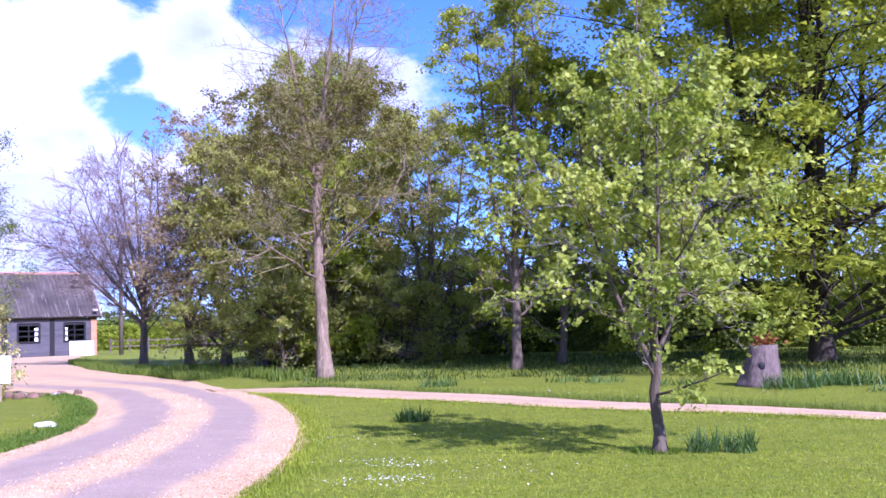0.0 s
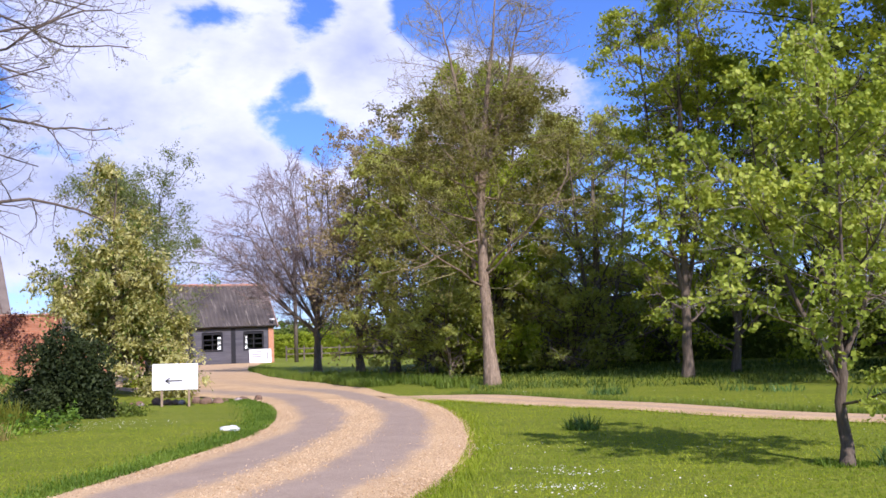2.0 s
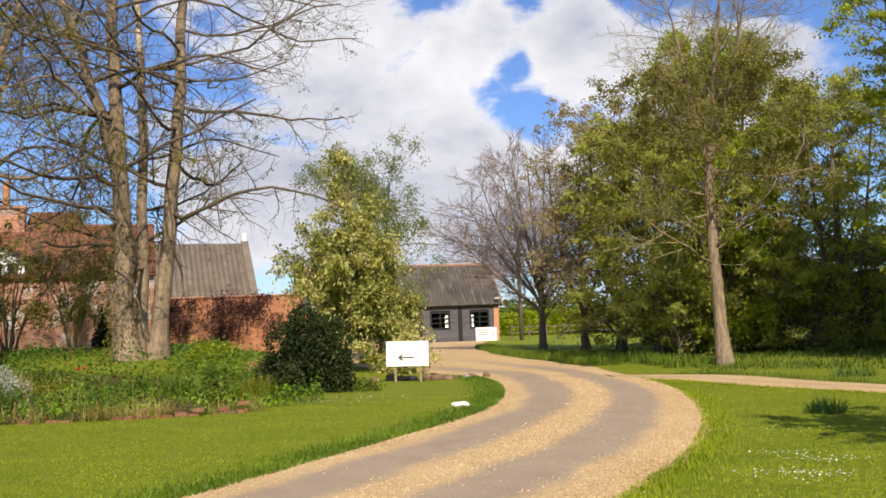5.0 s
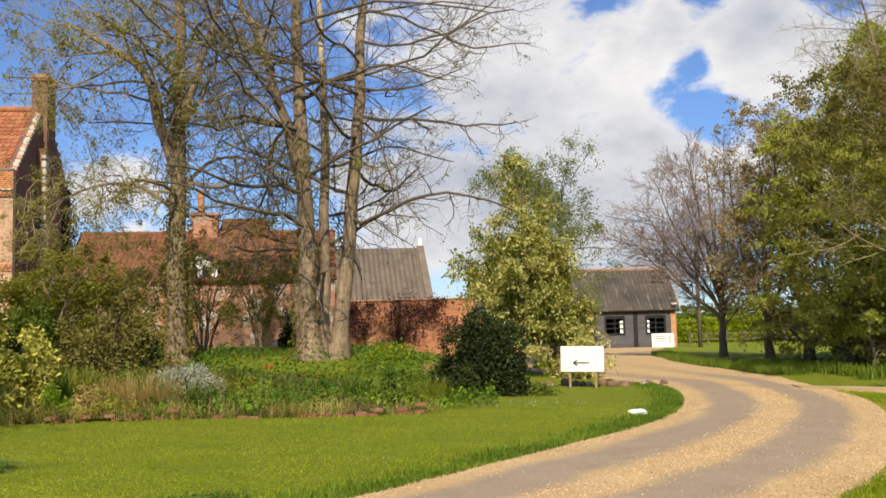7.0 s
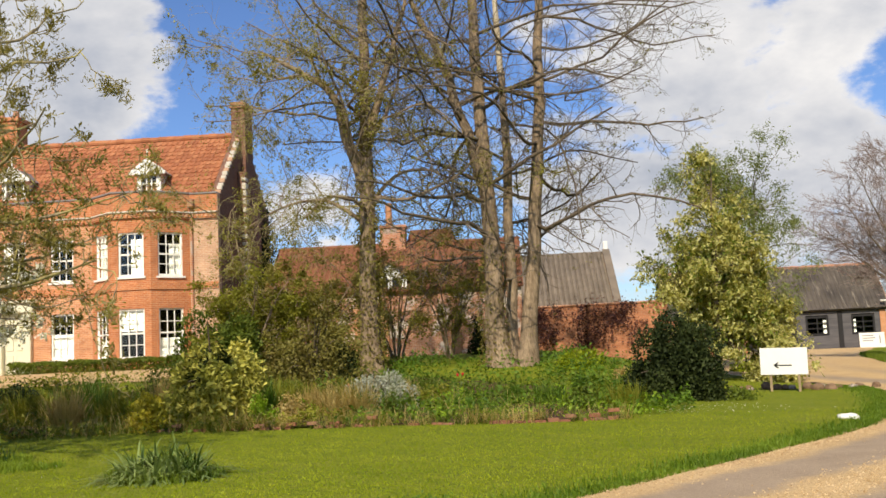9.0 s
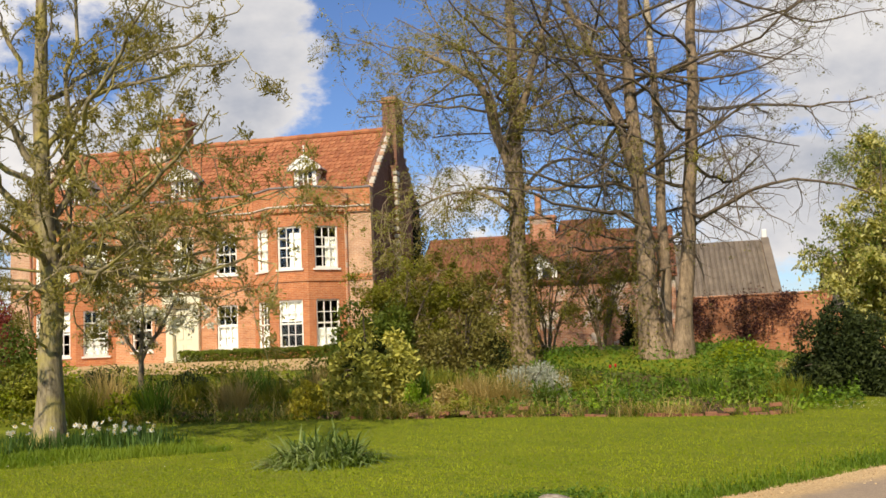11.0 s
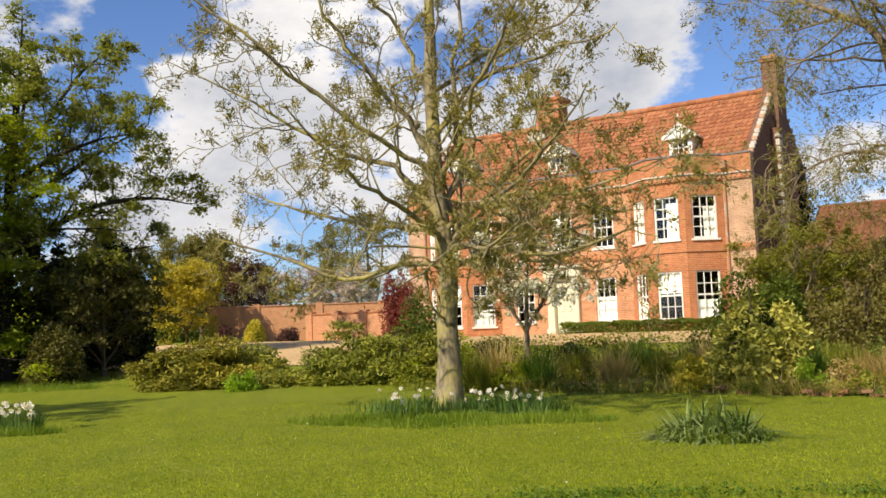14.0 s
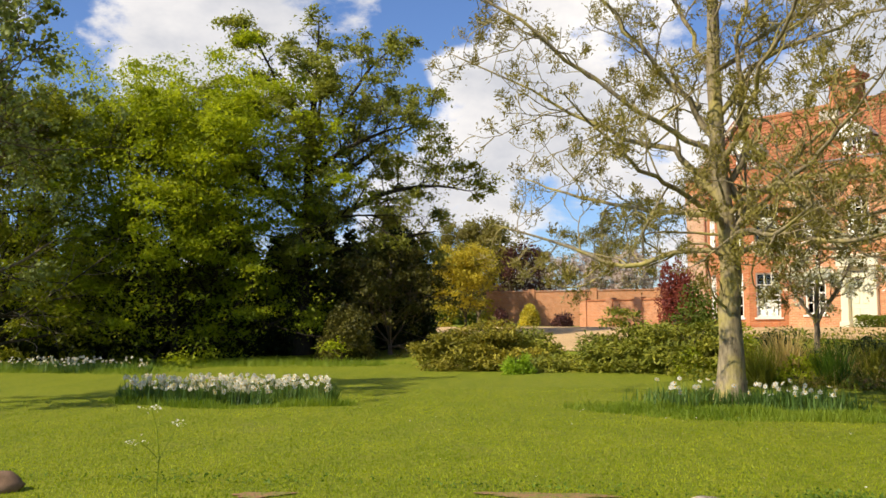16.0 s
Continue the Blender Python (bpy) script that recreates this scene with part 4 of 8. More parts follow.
for a, b in ((-3.35, 3.35), (-HW, -HW + 1.2), (HW - 1.2, HW)):
    for nm, za, zb, out, mt in (("cornice", CORN + 0.02, CORN + 0.08, 0.17, MAT_STONE), ("cornice_bed", CORN - 0.20, CORN + 0.017, 0.10, MAT_BRICK_RED), ("parapet", CORN + 0.083, COP, 0.012, MAT_BRICK_RED), ("string_course", STR - 0.15, STR + 0.13, 0.05, MAT_BRICK_RED),
                                ("coping", COP + 0.002, COP + 0.08, 0.05, MAT_LEAD)):
        bm = bmesh.new()
        box(bm, a + 0.02, b - 0.02, -out, 0.38 if nm == "coping" else -0.002, za, zb, 0.012)
        part(nm, bm, mt, house)
    bm = bmesh.new()
    for q in range(int((b - a) / 0.2) - 1):
        box(bm, a + 0.12 + q * 0.2, a + 0.21 + q * 0.2, -0.15, -0.1, CORN - 0.13, CORN - 0.02)
    tagged(part("dentils", bm, MAT_BRICK, house), kind="stuff")
# gables, back, floors inside
for s in (-1, 1):
    bm = bmesh.new()
    prism(bm, [(0.36, -0.4), (8.8, -0.4), (8.8, EAVE_Z + 0.25), (RIDGE_Y, RIDGE_Z + 0.32), (0.36, EAVE_Z + 0.25)], 0, 0.4)
    m = Matrix(((0, s, 0, s * (HW - 0.4) if s > 0 else -HW + 0.4), (1, 0, 0, 0), (0, 0, 1, 0), (0, 0, 0, 1)))
    bmesh.ops.transform(bm, matrix=m, verts=bm.verts)
    bmesh.ops.recalc_face_normals(bm, faces=bm.faces)
    # darker brick carries the shade on the gable
    gab = part("gable_wall", bm, MAT_BRICK_GABLE, house, "weathered brick gable wall, darkened for shade")
    # toothed pale coping blocks down the gable
    for k in range(19):
        f = (k + 0.5) / 19
        y, z = 0.36 + (RIDGE_Y - 0.36) * f, EAVE_Z + 0.25 + (RIDGE_Z + 0.07 - EAVE_Z) * f
        for yy in (y, 8.8 - (y - 0.36) if k % 2 else None):
            if yy is None:
                continue
            bm = bmesh.new()
            box(bm, 0.0, 0.225, -0.085, 0.085, -0.09, 0.06 + 0.04 * (k % 2), 0.02)
            part("coping_block", bm, MAT_STONE if k % 3 else MAT_BRICK_PALE, house, "", pose(s * (HW - 0.2), yy, z, 6 * (k % 3 - 1)))
part("wall", pierced(bmesh.new(), -HW + 0.4, HW - 0.4, -0.4, EAVE_Z, 8.4, 8.8, []), MAT_BRICK_OLD, house)
# added inner surfaces, coloured near-black for the dim rooms behind the glass
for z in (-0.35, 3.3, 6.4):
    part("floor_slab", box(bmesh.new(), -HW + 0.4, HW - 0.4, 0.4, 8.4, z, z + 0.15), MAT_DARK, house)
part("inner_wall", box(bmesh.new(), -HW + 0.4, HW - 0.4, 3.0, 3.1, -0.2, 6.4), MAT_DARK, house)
# chimneys
bm = bmesh.new()
box(bm, HW + 0.002, HW + 0.36, 3.1, 5.7, -0.4, 8.6)
box(bm, HW - 0.40, HW + 0.24, 3.75, 5.05, 8.6, 11.7)
part("chimney_breast", bm, MAT_BRICK_GABLE, house, "tall weathered brick chimney breast, darkened for the gable's shade")
for k in range(22):
    z = 0.4 + k * 0.37 + rng_h.normal(0, 0.04)
    part("quoin", box(bmesh.new(), HW + 0.16 + rng_h.uniform(0, 0.1), HW + 0.40, 3.02 + rng_h.uniform(0, 0.05), 3.30 + rng_h.uniform(0, 0.25), z, z + rng_h.uniform(0.15, 0.34), 0.03), MAT_STONE, house)
bm = bmesh.new()
box(bm, HW - 0.47, HW + 0.31, 3.67, 5.13, 11.705, 11.85, 0.02)
box(bm, HW - 0.43, HW + 0.28, 3.71, 5.09, 11.855, 12.0, 0.02)
part("chimney_cap", bm, MAT_BRICK_OLD, house)
bm = bmesh.new()
box(bm, -3.2, -1.9, 3.9, 4.9, 9.9, 11.6)
box(bm, -3.28, -1.82, 3.82, 4.98, 11.605, 11.75, 0.02)
box(bm, -3.36, -1.74, 3.74, 5.06, 11.755, 11.95, 0.02)
box(bm, -3.36, -1.74, 3.75, 5.05, 10.0, 10.6, 0.02)
part("chimney", bm, MAT_BRICK_RED, house, "red brick chimney stack on the ridge")
part("flashing", box(bmesh.new(), -3.5, -2.5, 3.42, 3.72, 9.7, 10.22, 0.02), MAT_STONE, house, "pale mortared flashing below the stack")
for x in (-2.9, -2.2):
    bm = bmesh.new()
    bmesh.ops.create_cone(bm, segments=12, radius1=0.15, radius2=0.12, depth=0.4, cap_ends=True, matrix=Matrix.Translation((x, 4.4, 12.15)))
    part("chimney_pot", bm, MAT_BRICK_OLD, house)
# pantiled roof
TILE_W, TILE_ROW = 0.25, 0.32
tile_mesh = pantile_mesh("roof_tile", TILE_W, 0.37, MAT_TILE)
cols = int((2 * HW - 0.84) / TILE_W)
rows = int(math.hypot(RIDGE_Y - 0.4, RIDGE_Z - EAVE_Z) / TILE_ROW)
for y0, y1, sx in ((0.4, RIDGE_Y, 1), (8.4, RIDGE_Y, -1)):
    bm = bmesh.new()
    box(bm, -HW + 0.4, HW - 0.4, 0, math.hypot(RIDGE_Y - 0.4, RIDGE_Z - EAVE_Z), -0.10, -0.02)
    mm = slope_m(0, y0, EAVE_Z, y1, RIDGE_Z) if sx > 0 else Matrix.Translation((0, y0, EAVE_Z)) @ Matrix.Rotation(math.pi - math.atan2(RIDGE_Z - EAVE_Z, 4.0), 4, "X")
    part("roof", bm, MAT_TILE, house, "", mm)


def ridge(owner, x0, x1, y, z, step, r, mat):
    """Half-round ridge tiles laid end to end."""
    bm = bmesh.new()
    bmesh.ops.create_cone(bm, segments=10, radius1=r, radius2=r * 0.93, depth=step - 0.01, cap_ends=True, matrix=Matrix.Rotation(math.pi / 2, 4, "Y"))
    me = bpy.data.meshes.new("ridge_tile")
    bm.to_mesh(me), bm.free()
    me.materials.append(mat)
    for k in range(int((x1 - x0) / step)):
        share("ridge_tile", me, owner, pose(x0 + (k + 0.5) * step, y, z + 0.012 * math.sin(k * 2.3), 0, 0.8 * math.sin(k * 3.1), 0))


ridge(house, -HW + 0.2, HW - 0.2, RIDGE_Y, RIDGE_Z + 0.02, 0.4, 0.15, MAT_TILE)
# dormers
for x in (5.45, -0.55, -5.95):
    y0 = 1.0
    z0 = EAVE_Z + (y0 - 0.4) * (RIDGE_Z - EAVE_Z) / 4.0 - 0.05
    bm = bmesh.new()
    box(bm, -0.52, -0.40, 0, 1.3, -0.3, 0.95)
    box(bm, 0.40, 0.52, 0, 1.3, -0.3, 0.95)
    box(bm, -0.40, 0.40, 0.0, 0.08, -0.3, 0.06)
    box(bm, -0.40, 0.40, 0.0, 0.08, 0.86, 0.95)
    dorm = part("dormer", bm, MAT_WHITE, house, "white-painted gabled dormer", pose(x, y0, z0))
    bm = bmesh.new()
    prism(bm, [(-0.74, 0.90), (0.74, 0.90), (0.0, 1.48)], -0.12, 1.9)
    part("dormer_roof", bm, MAT_LEAD, dorm)
    bm = bmesh.new()
    for sx in (-1, 1):
        box(bm, 0, 0.92, -0.06, 0.04, -0.06, 0.08, 0.01, Matrix.Translation((sx * 0.76, -0.14, 0.90)) @ Matrix.Rotation(-math.atan2(0.58, 0.76) if sx < 0 else math.pi + math.atan2(0.58, 0.76), 4, "Y"))
    box(bm, -0.78, 0.78, -0.20, -0.122, 0.84, 0.93, 0.01)
    part("bargeboard", bm, MAT_WHITE, dorm)
    bm = bmesh.new()
    prism(bm, [(-0.6, 0.94), (0.6, 0.94), (0.0, 1.40)], -0.14, -0.122)
    part("pediment", bm, MAT_WHITE, dorm)
    bm = bmesh.new()
    box(bm, -0.025, 0.025, -0.17, -0.12, 1.38, 1.95)
    box(bm, -0.05, 0.05, -0.2, -0.1, 1.38, 1.52, 0.02)
    part("finial", bm, MAT_WHITE, dorm, "white timber finial")
    fm, pm, sm, cells = sash_meshes(0.80, 0.80, 3, 2, 0.045)
    share("window_frame", fm, dorm, pose(0, -0.01, 0.06))
    for cx, cz in cells:
        share("pane", pm, dorm, pose(cx, 0.03, 0.06 + cz)).visible_shadow = False
    # added black panel for the unlit space behind the dormer window
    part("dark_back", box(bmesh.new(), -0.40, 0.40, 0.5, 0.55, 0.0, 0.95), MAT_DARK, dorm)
# front door and its surround
bm = bmesh.new()
for sx in (-1, 1):
    box(bm, sx * 0.62 - 0.17 if sx > 0 else -0.79, 0.79 if sx > 0 else -0.45, -0.22, 0.1, 0.02, 2.55, 0.02)
    box(bm, sx * 0.62 - 0.22, sx * 0.62 + 0.22, -0.27, -0.002, 0.0, 0.25, 0.02)
box(bm, -0.92, 0.92, -0.30, 0.1, 2.555, 2.95, 0.03)
box(bm, -1.05, 1.05, -0.42, -0.002, 2.955, 3.08, 0.03)
surround = part("door_surround", bm, MAT_CREAM, house, "cream classical door surround")
bm = bmesh.new()
box(bm, -0.445, 0.445, 0.05, 0.10, 0.03, 2.54)
for j in range(3):
    for i in (-1, 1):
        box(bm, i * 0.22 - 0.15, i * 0.22 + 0.15, 0.03, 0.052, 0.25 + j * 0.75, 0.8 + j * 0.75, 0.02)
door = part("front_door", bm, MAT_CREAM, house, "cream panelled front door")
bm = bmesh.new()
bmesh.ops.create_uvsphere(bm, u_segments=10, v_segments=8, radius=0.035, matrix=Matrix.Translation((0.34, 0.0, 1.1)))
part("door_knob", bm, MAT_METAL, door)
bm = bmesh.new()
box(bm, -1.1, 1.1, -0.9, -0.02, -0.1, 0.0, 0.02)
part("door_step", bm, MAT_STONE, house, "stone doorstep")

# ---- service wing ----
wing = tagged(empty("cottage_wing", HOUSE_M), "low weathered brick wing with red pantile roof", "house")
WX0, WX1, WY, WEAVE, WRY, WRZ = 9.6, 21.2, 4.0, 3.05, 7.4, 5.25
part("wall", pierced(bmesh.new(), WX0, WX1, -0.7, WEAVE, WY, WY + 0.35, [(11.4, 12.2, 0.9, 2.0)]), MAT_BRICK_LIME, wing, "brick wall under flaking lime render")
part("wall", box(bmesh.new(), WX0, WX1, 10.4, 10.8, -0.7, WEAVE), MAT_BRICK_OLD, wing)
for x in (WX0, WX1 - 0.35):
    bm = bmesh.new()
    prism(bm, [(WY + 0.36, -0.7), (10.4, -0.7), (10.4, WEAVE), (WRY, WRZ), (WY + 0.36, WEAVE)], 0, 0.35)
    bmesh.ops.transform(bm, matrix=Matrix(((0, 1, 0, x), (1, 0, 0, 0), (0, 0, 1, 0), (0, 0, 0, 1))), verts=bm.verts)
    bmesh.ops.recalc_face_normals(bm, faces=bm.faces)
    part("gable_wall", bm, MAT_BRICK_OLD, wing)
for x in (13.9, 15.0, 18.2):
    part("buttress", box(bmesh.new(), x - 0.22, x + 0.22, WY - 0.18, WY - 0.002, -0.7, 2.5, 0.03), MAT_BRICK_WALL, wing, "orange brick pilaster")
wl_len = math.hypot(WRY - WY + 0.25, WRZ - WEAVE + 0.15)
part("roof", box(bmesh.new(), WX0 - 0.1, WX1 + 0.1, -0.1, wl_len, -0.1, -0.02), MAT_TILE_OLD, wing, "", slope_m(0, WY - 0.15, WEAVE - 0.05, WRY, WRZ + 0.1))
part("roof", box(bmesh.new(), WX0 - 0.1, WX1 + 0.1, -0.1, wl_len, -0.1, -0.02), MAT_TILE_OLD, wing, "", Matrix.Translation((0, 10.95, WEAVE - 0.05)) @ Matrix.Rotation(math.pi - math.atan2(WRZ - WEAVE + 0.15, 3.55), 4, "X"))
ridge(wing, WX0, WX1, WRY, WRZ + 0.1, 0.4, 0.14, MAT_TILE_OLD)
bm = bmesh.new()
prism(bm, [(-0.75, -0.15), (0.75, -0.15), (0.75, 0.5), (0, 1.15), (-0.75, 0.5)], 0, 0.12)
gablet = part("dormer", bm, MAT_WHITE, wing, "white boarded half-dormer", pose(15.35, WY - 0.1, 3.05))
part("dormer_roof", prism(bmesh.new(), [(-0.95, 0.42), (0, 1.30), (0.95, 0.42), (0.85, 0.40), (0, 1.18), (-0.85, 0.40)], -0.15, 2.2), MAT_TILE_OLD, gablet)
for sx in (-0.3, 0.3):
    part("pane", box(bmesh.new(), sx - 0.2, sx + 0.2, -0.02, -0.001, -0.02, 0.48), MAT_METAL, gablet, "dark window light")
bm = bmesh.new()
box(bm, 14.6, 15.8, 7.0, 7.9, 4.6, 6.15)
box(bm, 14.53, 15.87, 6.93, 7.97, 6.155, 6.30, 0.02)
part("chimney", bm, MAT_BRICK_OLD, wing, "old brick chimney stack")
bm = bmesh.new()
bmesh.ops.create_cone(bm, segments=12, radius1=0.17, radius2=0.15, depth=1.15, cap_ends=True, matrix=Matrix.Translation((15.0, 7.45, 6.87)))
part("chimney_pot", bm, MAT_BRICK_WALL, wing, "tall red clay chimney pot")
bm = bmesh.new()
box(bm, 15.9, 18.1, 7.9, 12.0, 4.2, 5.55)
part("rear_gable", bm, MAT_BRICK_WALL, wing)
part("rear_roof", prism(bmesh.new(), [(15.75, 5.4), (18.25, 5.4), (18.0, 6.1), (16.0, 6.1)], 7.8, 12.1), MAT_TILE_OLD, wing)

# ---- grey-roofed outbuilding and its garden wall ----
barn2 = tagged(empty("outbuilding", HOUSE_M), "brick outbuilding with a grey-brown pantile roof", "outbuilding")
GX0, GX1, GY, GE, GRY, GRZ = 18.9, 26.4, 11.0, 2.05, 15.0, 5.0
part("wall", box(bmesh.new(), GX0, GX1, GY, GY + 0.35, -0.9, GE), MAT_BRICK_OLD, barn2)
part("wall", box(bmesh.new(), GX0, GX1, 18.65, 19.0, -0.9, GE), MAT_BRICK_OLD, barn2)
for x in (GX0, GX1 - 0.35):
    bm = bmesh.new()
    prism(bm, [(GY + 0.36, -0.9), (18.64, -0.9), (18.64, GE + 0.2), (GRY, GRZ + 0.28), (GY + 0.36, GE + 0.2)], 0, 0.35)
    bmesh.ops.transform(bm, matrix=Matrix(((0, 1, 0, x), (1, 0, 0, 0), (0, 0, 1, 0), (0, 0, 0, 1))), verts=bm.verts)
    bmesh.ops.recalc_face_normals(bm, faces=bm.faces)
    part("gable_wall", bm, MAT_BRICK_OLD, barn2, "weathered brick gable end")
g_len = math.hypot(GRY - GY + 0.2, GRZ - GE + 0.1)
part("roof", box(bmesh.new(), GX0 + 0.3, GX1 - 0.36, -0.1, g_len, -0.1, -0.02), MAT_TILE_GREY, barn2, "", slope_m(0, GY - 0.15, GE, GRY, GRZ + 0.1))
part("roof", box(bmesh.new(), GX0 + 0.3, GX1 - 0.36, -0.1, g_len, -0.1, -0.02), MAT_TILE_GREY, barn2, "", Matrix.Translation((0, 19.15, GE)) @ Matrix.Rotation(math.pi - math.atan2(GRZ - GE + 0.1, 4.15), 4, "X"))
part("coping", box(bmesh.new(), GX1 - 0.38, GX1 + 0.03, 0, g_len, 0.18, 0.24, 0.02), MAT_TILE_GREY, barn2, "pale gable coping", slope_m(0, GY - 0.1, GE, GRY, GRZ + 0.1))
part("finial", box(bmesh.new(), GX1 - 0.3, GX1 - 0.05, GRY - 0.12, GRY + 0.12, GRZ + 0.2, GRZ + 0.75, 0.03), MAT_WHITE, barn2)


def brick_wall(name, label, ax, ay, bx, by, z0, z1, mat, thick=0.3, piers=(), pier=0.42, cap=MAT_BRICK_OLD):
    """A free-standing garden wall between two points, with coping and piers."""
    d = math.hypot(bx - ax, by - ay)
    root = tagged(empty(name, pose(ax, ay, 0, 0, 0, math.degrees(math.atan2(by - ay, bx - ax)))), label, "wall", kind="structure")
    part("brickwork", box(bmesh.new(), 0, d, 0, thick, z0, z1), mat, root)
    bm = bmesh.new()
    q = 0.0
    while q < d - 0.1:
        box(bm, q, min(q + 0.44, d), -0.05, thick + 0.05, z1 + 0.002, z1 + 0.09, 0.015)
        q += 0.45
    part("coping", bm, cap, root)
    for x in piers:
        part("pier", box(bmesh.new(), x - pier / 2, x + pier / 2, -0.07, thick + 0.07, z0, z1 + 0.18, 0.01), mat, root)
    return root


def hxy(x, y):
    v = HOUSE_M @ Vector((x, y, 0))
    return v.x, v.y


brick_wall("garden_wall", "old red brick garden wall grown over with creeper", *hxy(20.9, 5.0), *hxy(27.6, 4.2), 0.1, 2.93, MAT_BRICK_COURT)
brick_wall("garden_wall", "old red brick wall beside the yard", -32.5, 46.5, -28.2, 55.0, -0.1, 2.3, MAT_BRICK_COURT)
brick_wall("garden_wall", "orange brick forecourt wall with piers", -51.9, 5.55, -48.0, 9.6, 0.8, 2.42, MAT_BRICK_WALL, piers=(0.2, 1.9, 3.7, 5.4), cap=MAT_TILE)
brick_wall("garden_wall", "tall old brick wall of the walled garden", -63.0, 0.6, -59.5, 16.0, 0.6, 3.25, MAT_BRICK_WALL, piers=(3.0, 7.0, 11.0))

# ---- black boarded barn ----
BARN_M = pose(-23.4, 64.6, -0.06, 0, 0, 36)
barn = tagged(empty("black_barn", BARN_M), "low black weatherboarded barn with dark lichened roof", "barn")
BL, BE, BRY, BRZ, BD = 14.0, 2.62, 3.0, 5.55, 6.0
bh = [(BL - 1.44 - 0.7, BL - 1.44 + 0.7, 1.0, 2.2), (BL - 4.3 - 0.7, BL - 4.3 + 0.7, 1.0, 2.2), (BL - 7.2 - 0.7, BL - 7.2 + 0.7, 1.0, 2.2)]
for k in range(14):
    z = k * 0.19
    zs = (z, z + 0.20)
    hs = [h for h in bh if h[2] < z + 0.1 < h[3]]
    cuts = [0.0] + [c for h in sorted(hs) for c in (h[0], h[1])] + [BL - 0.4]
    for a, b in zip(cuts[::2], cuts[1::2]):
        part("weatherboard", box(bmesh.new(), a - BL, b - BL, -0.012 - 0.004 * (k % 2), 0.05, *zs), MAT_BOARD, barn, "", pose(0, 0, 0, 0))
for s in (2.86, 5.75, 8.6, 11.5):
    part("post", box(bmesh.new(), -s - 0.15, -s + 0.15, -0.06, 0.06, 0.0, 2.5, 0.01), MAT_BLACK, barn, "black timber post")
part("fascia", box(bmesh.new(), -BL, 0.0, -0.10, -0.03, 2.48, 2.68), MAT_BLACK, barn)
part("brick_pier", box(bmesh.new(), -0.38, 0.0, -0.03, 0.4, 0.0, 2.62, 0.01), MAT_BRICK_WALL, barn, "red brick corner pier")
part("plinth", box(bmesh.new(), -BL, -0.4, -0.05, 0.1, -0.1, 0.08), MAT_BRICK_WALL, barn)
for x0, x1, y0, y1 in ((-BL, 0, BD - 0.3, BD), ):
    part("wall", box(bmesh.new(), x0, x1, y0, y1, 0, BE), MAT_BOARD, barn)
for x, mt in ((-BL, MAT_BOARD), (-0.3, MAT_BRICK_WALL)):
    bm = bmesh.new()
    prism(bm, [(0.41, 0), (BD - 0.31, 0), (BD - 0.31, BE), (BRY, BRZ - 0.15), (0.41, BE)], 0, 0.3)
    bmesh.ops.transform(bm, matrix=Matrix(((0, 1, 0, x), (1, 0, 0, 0), (0, 0, 1, 0), (0, 0, 0, 1))), verts=bm.verts)
    bmesh.ops.recalc_face_normals(bm, faces=bm.faces)
    part("gable_wall", bm, mt, barn)
for h in bh:
    xc = (h[0] + h[1]) / 2 - BL
    bm = bmesh.new()
    prism(bm, [(-0.72, 0.98), (0.72, 0.98), (0.72, 1.1), (-0.72, 1.1)], -0.05, 0.03)
    win = part("window", bm, MAT_BLACK, barn, "black-framed barn window", pose(xc, 0, 0))
    for a, b, c, d in ((-0.72, -0.60, 1.102, 2.098), (0.60, 0.72, 1.102, 2.098), (-0.72, 0.72, 2.1, 2.22)):
        part("frame", box(bmesh.new(), a, b, -0.05, 0.03, c, d, 0.006), MAT_BLACK, win)
    for a, b, c, d in ((-0.6, 0.6, 1.40, 1.46), (-0.6, 0.6, 1.74, 1.80), (-0.03, 0.03, 1.1, 2.1)):
        part("glazing_bar", box(bmesh.new(), a, b, -0.045 if a < -0.1 else -0.048, 0.025, c, d), MAT_BLACK, win)
    for sx in (-0.3, 0.3):
        for z0, z1 in ((1.1, 1.40), (1.46, 1.74), (1.80, 2.1)):
            pn = part("pane", box(bmesh.new(), sx - 0.28, sx + 0.28, 0.0, 0.006, z0, z1), MAT_GLASS, win)
            pn.visible_shadow = False
    part("curtain", box(bmesh.new(), 0.38 if h is bh[1] else -0.6, 0.6 if h is bh[1] else -0.42, 0.08, 0.10, 1.1, 1.95), MAT_BLIND, win, "white curtain")
# added wall, coloured near-black for the barn's unlit inside
part("inner_wall", box(bmesh.new(), -BL + 0.3, -0.3, 2.0, 2.1, 0, 2.6), MAT_DARK, barn)


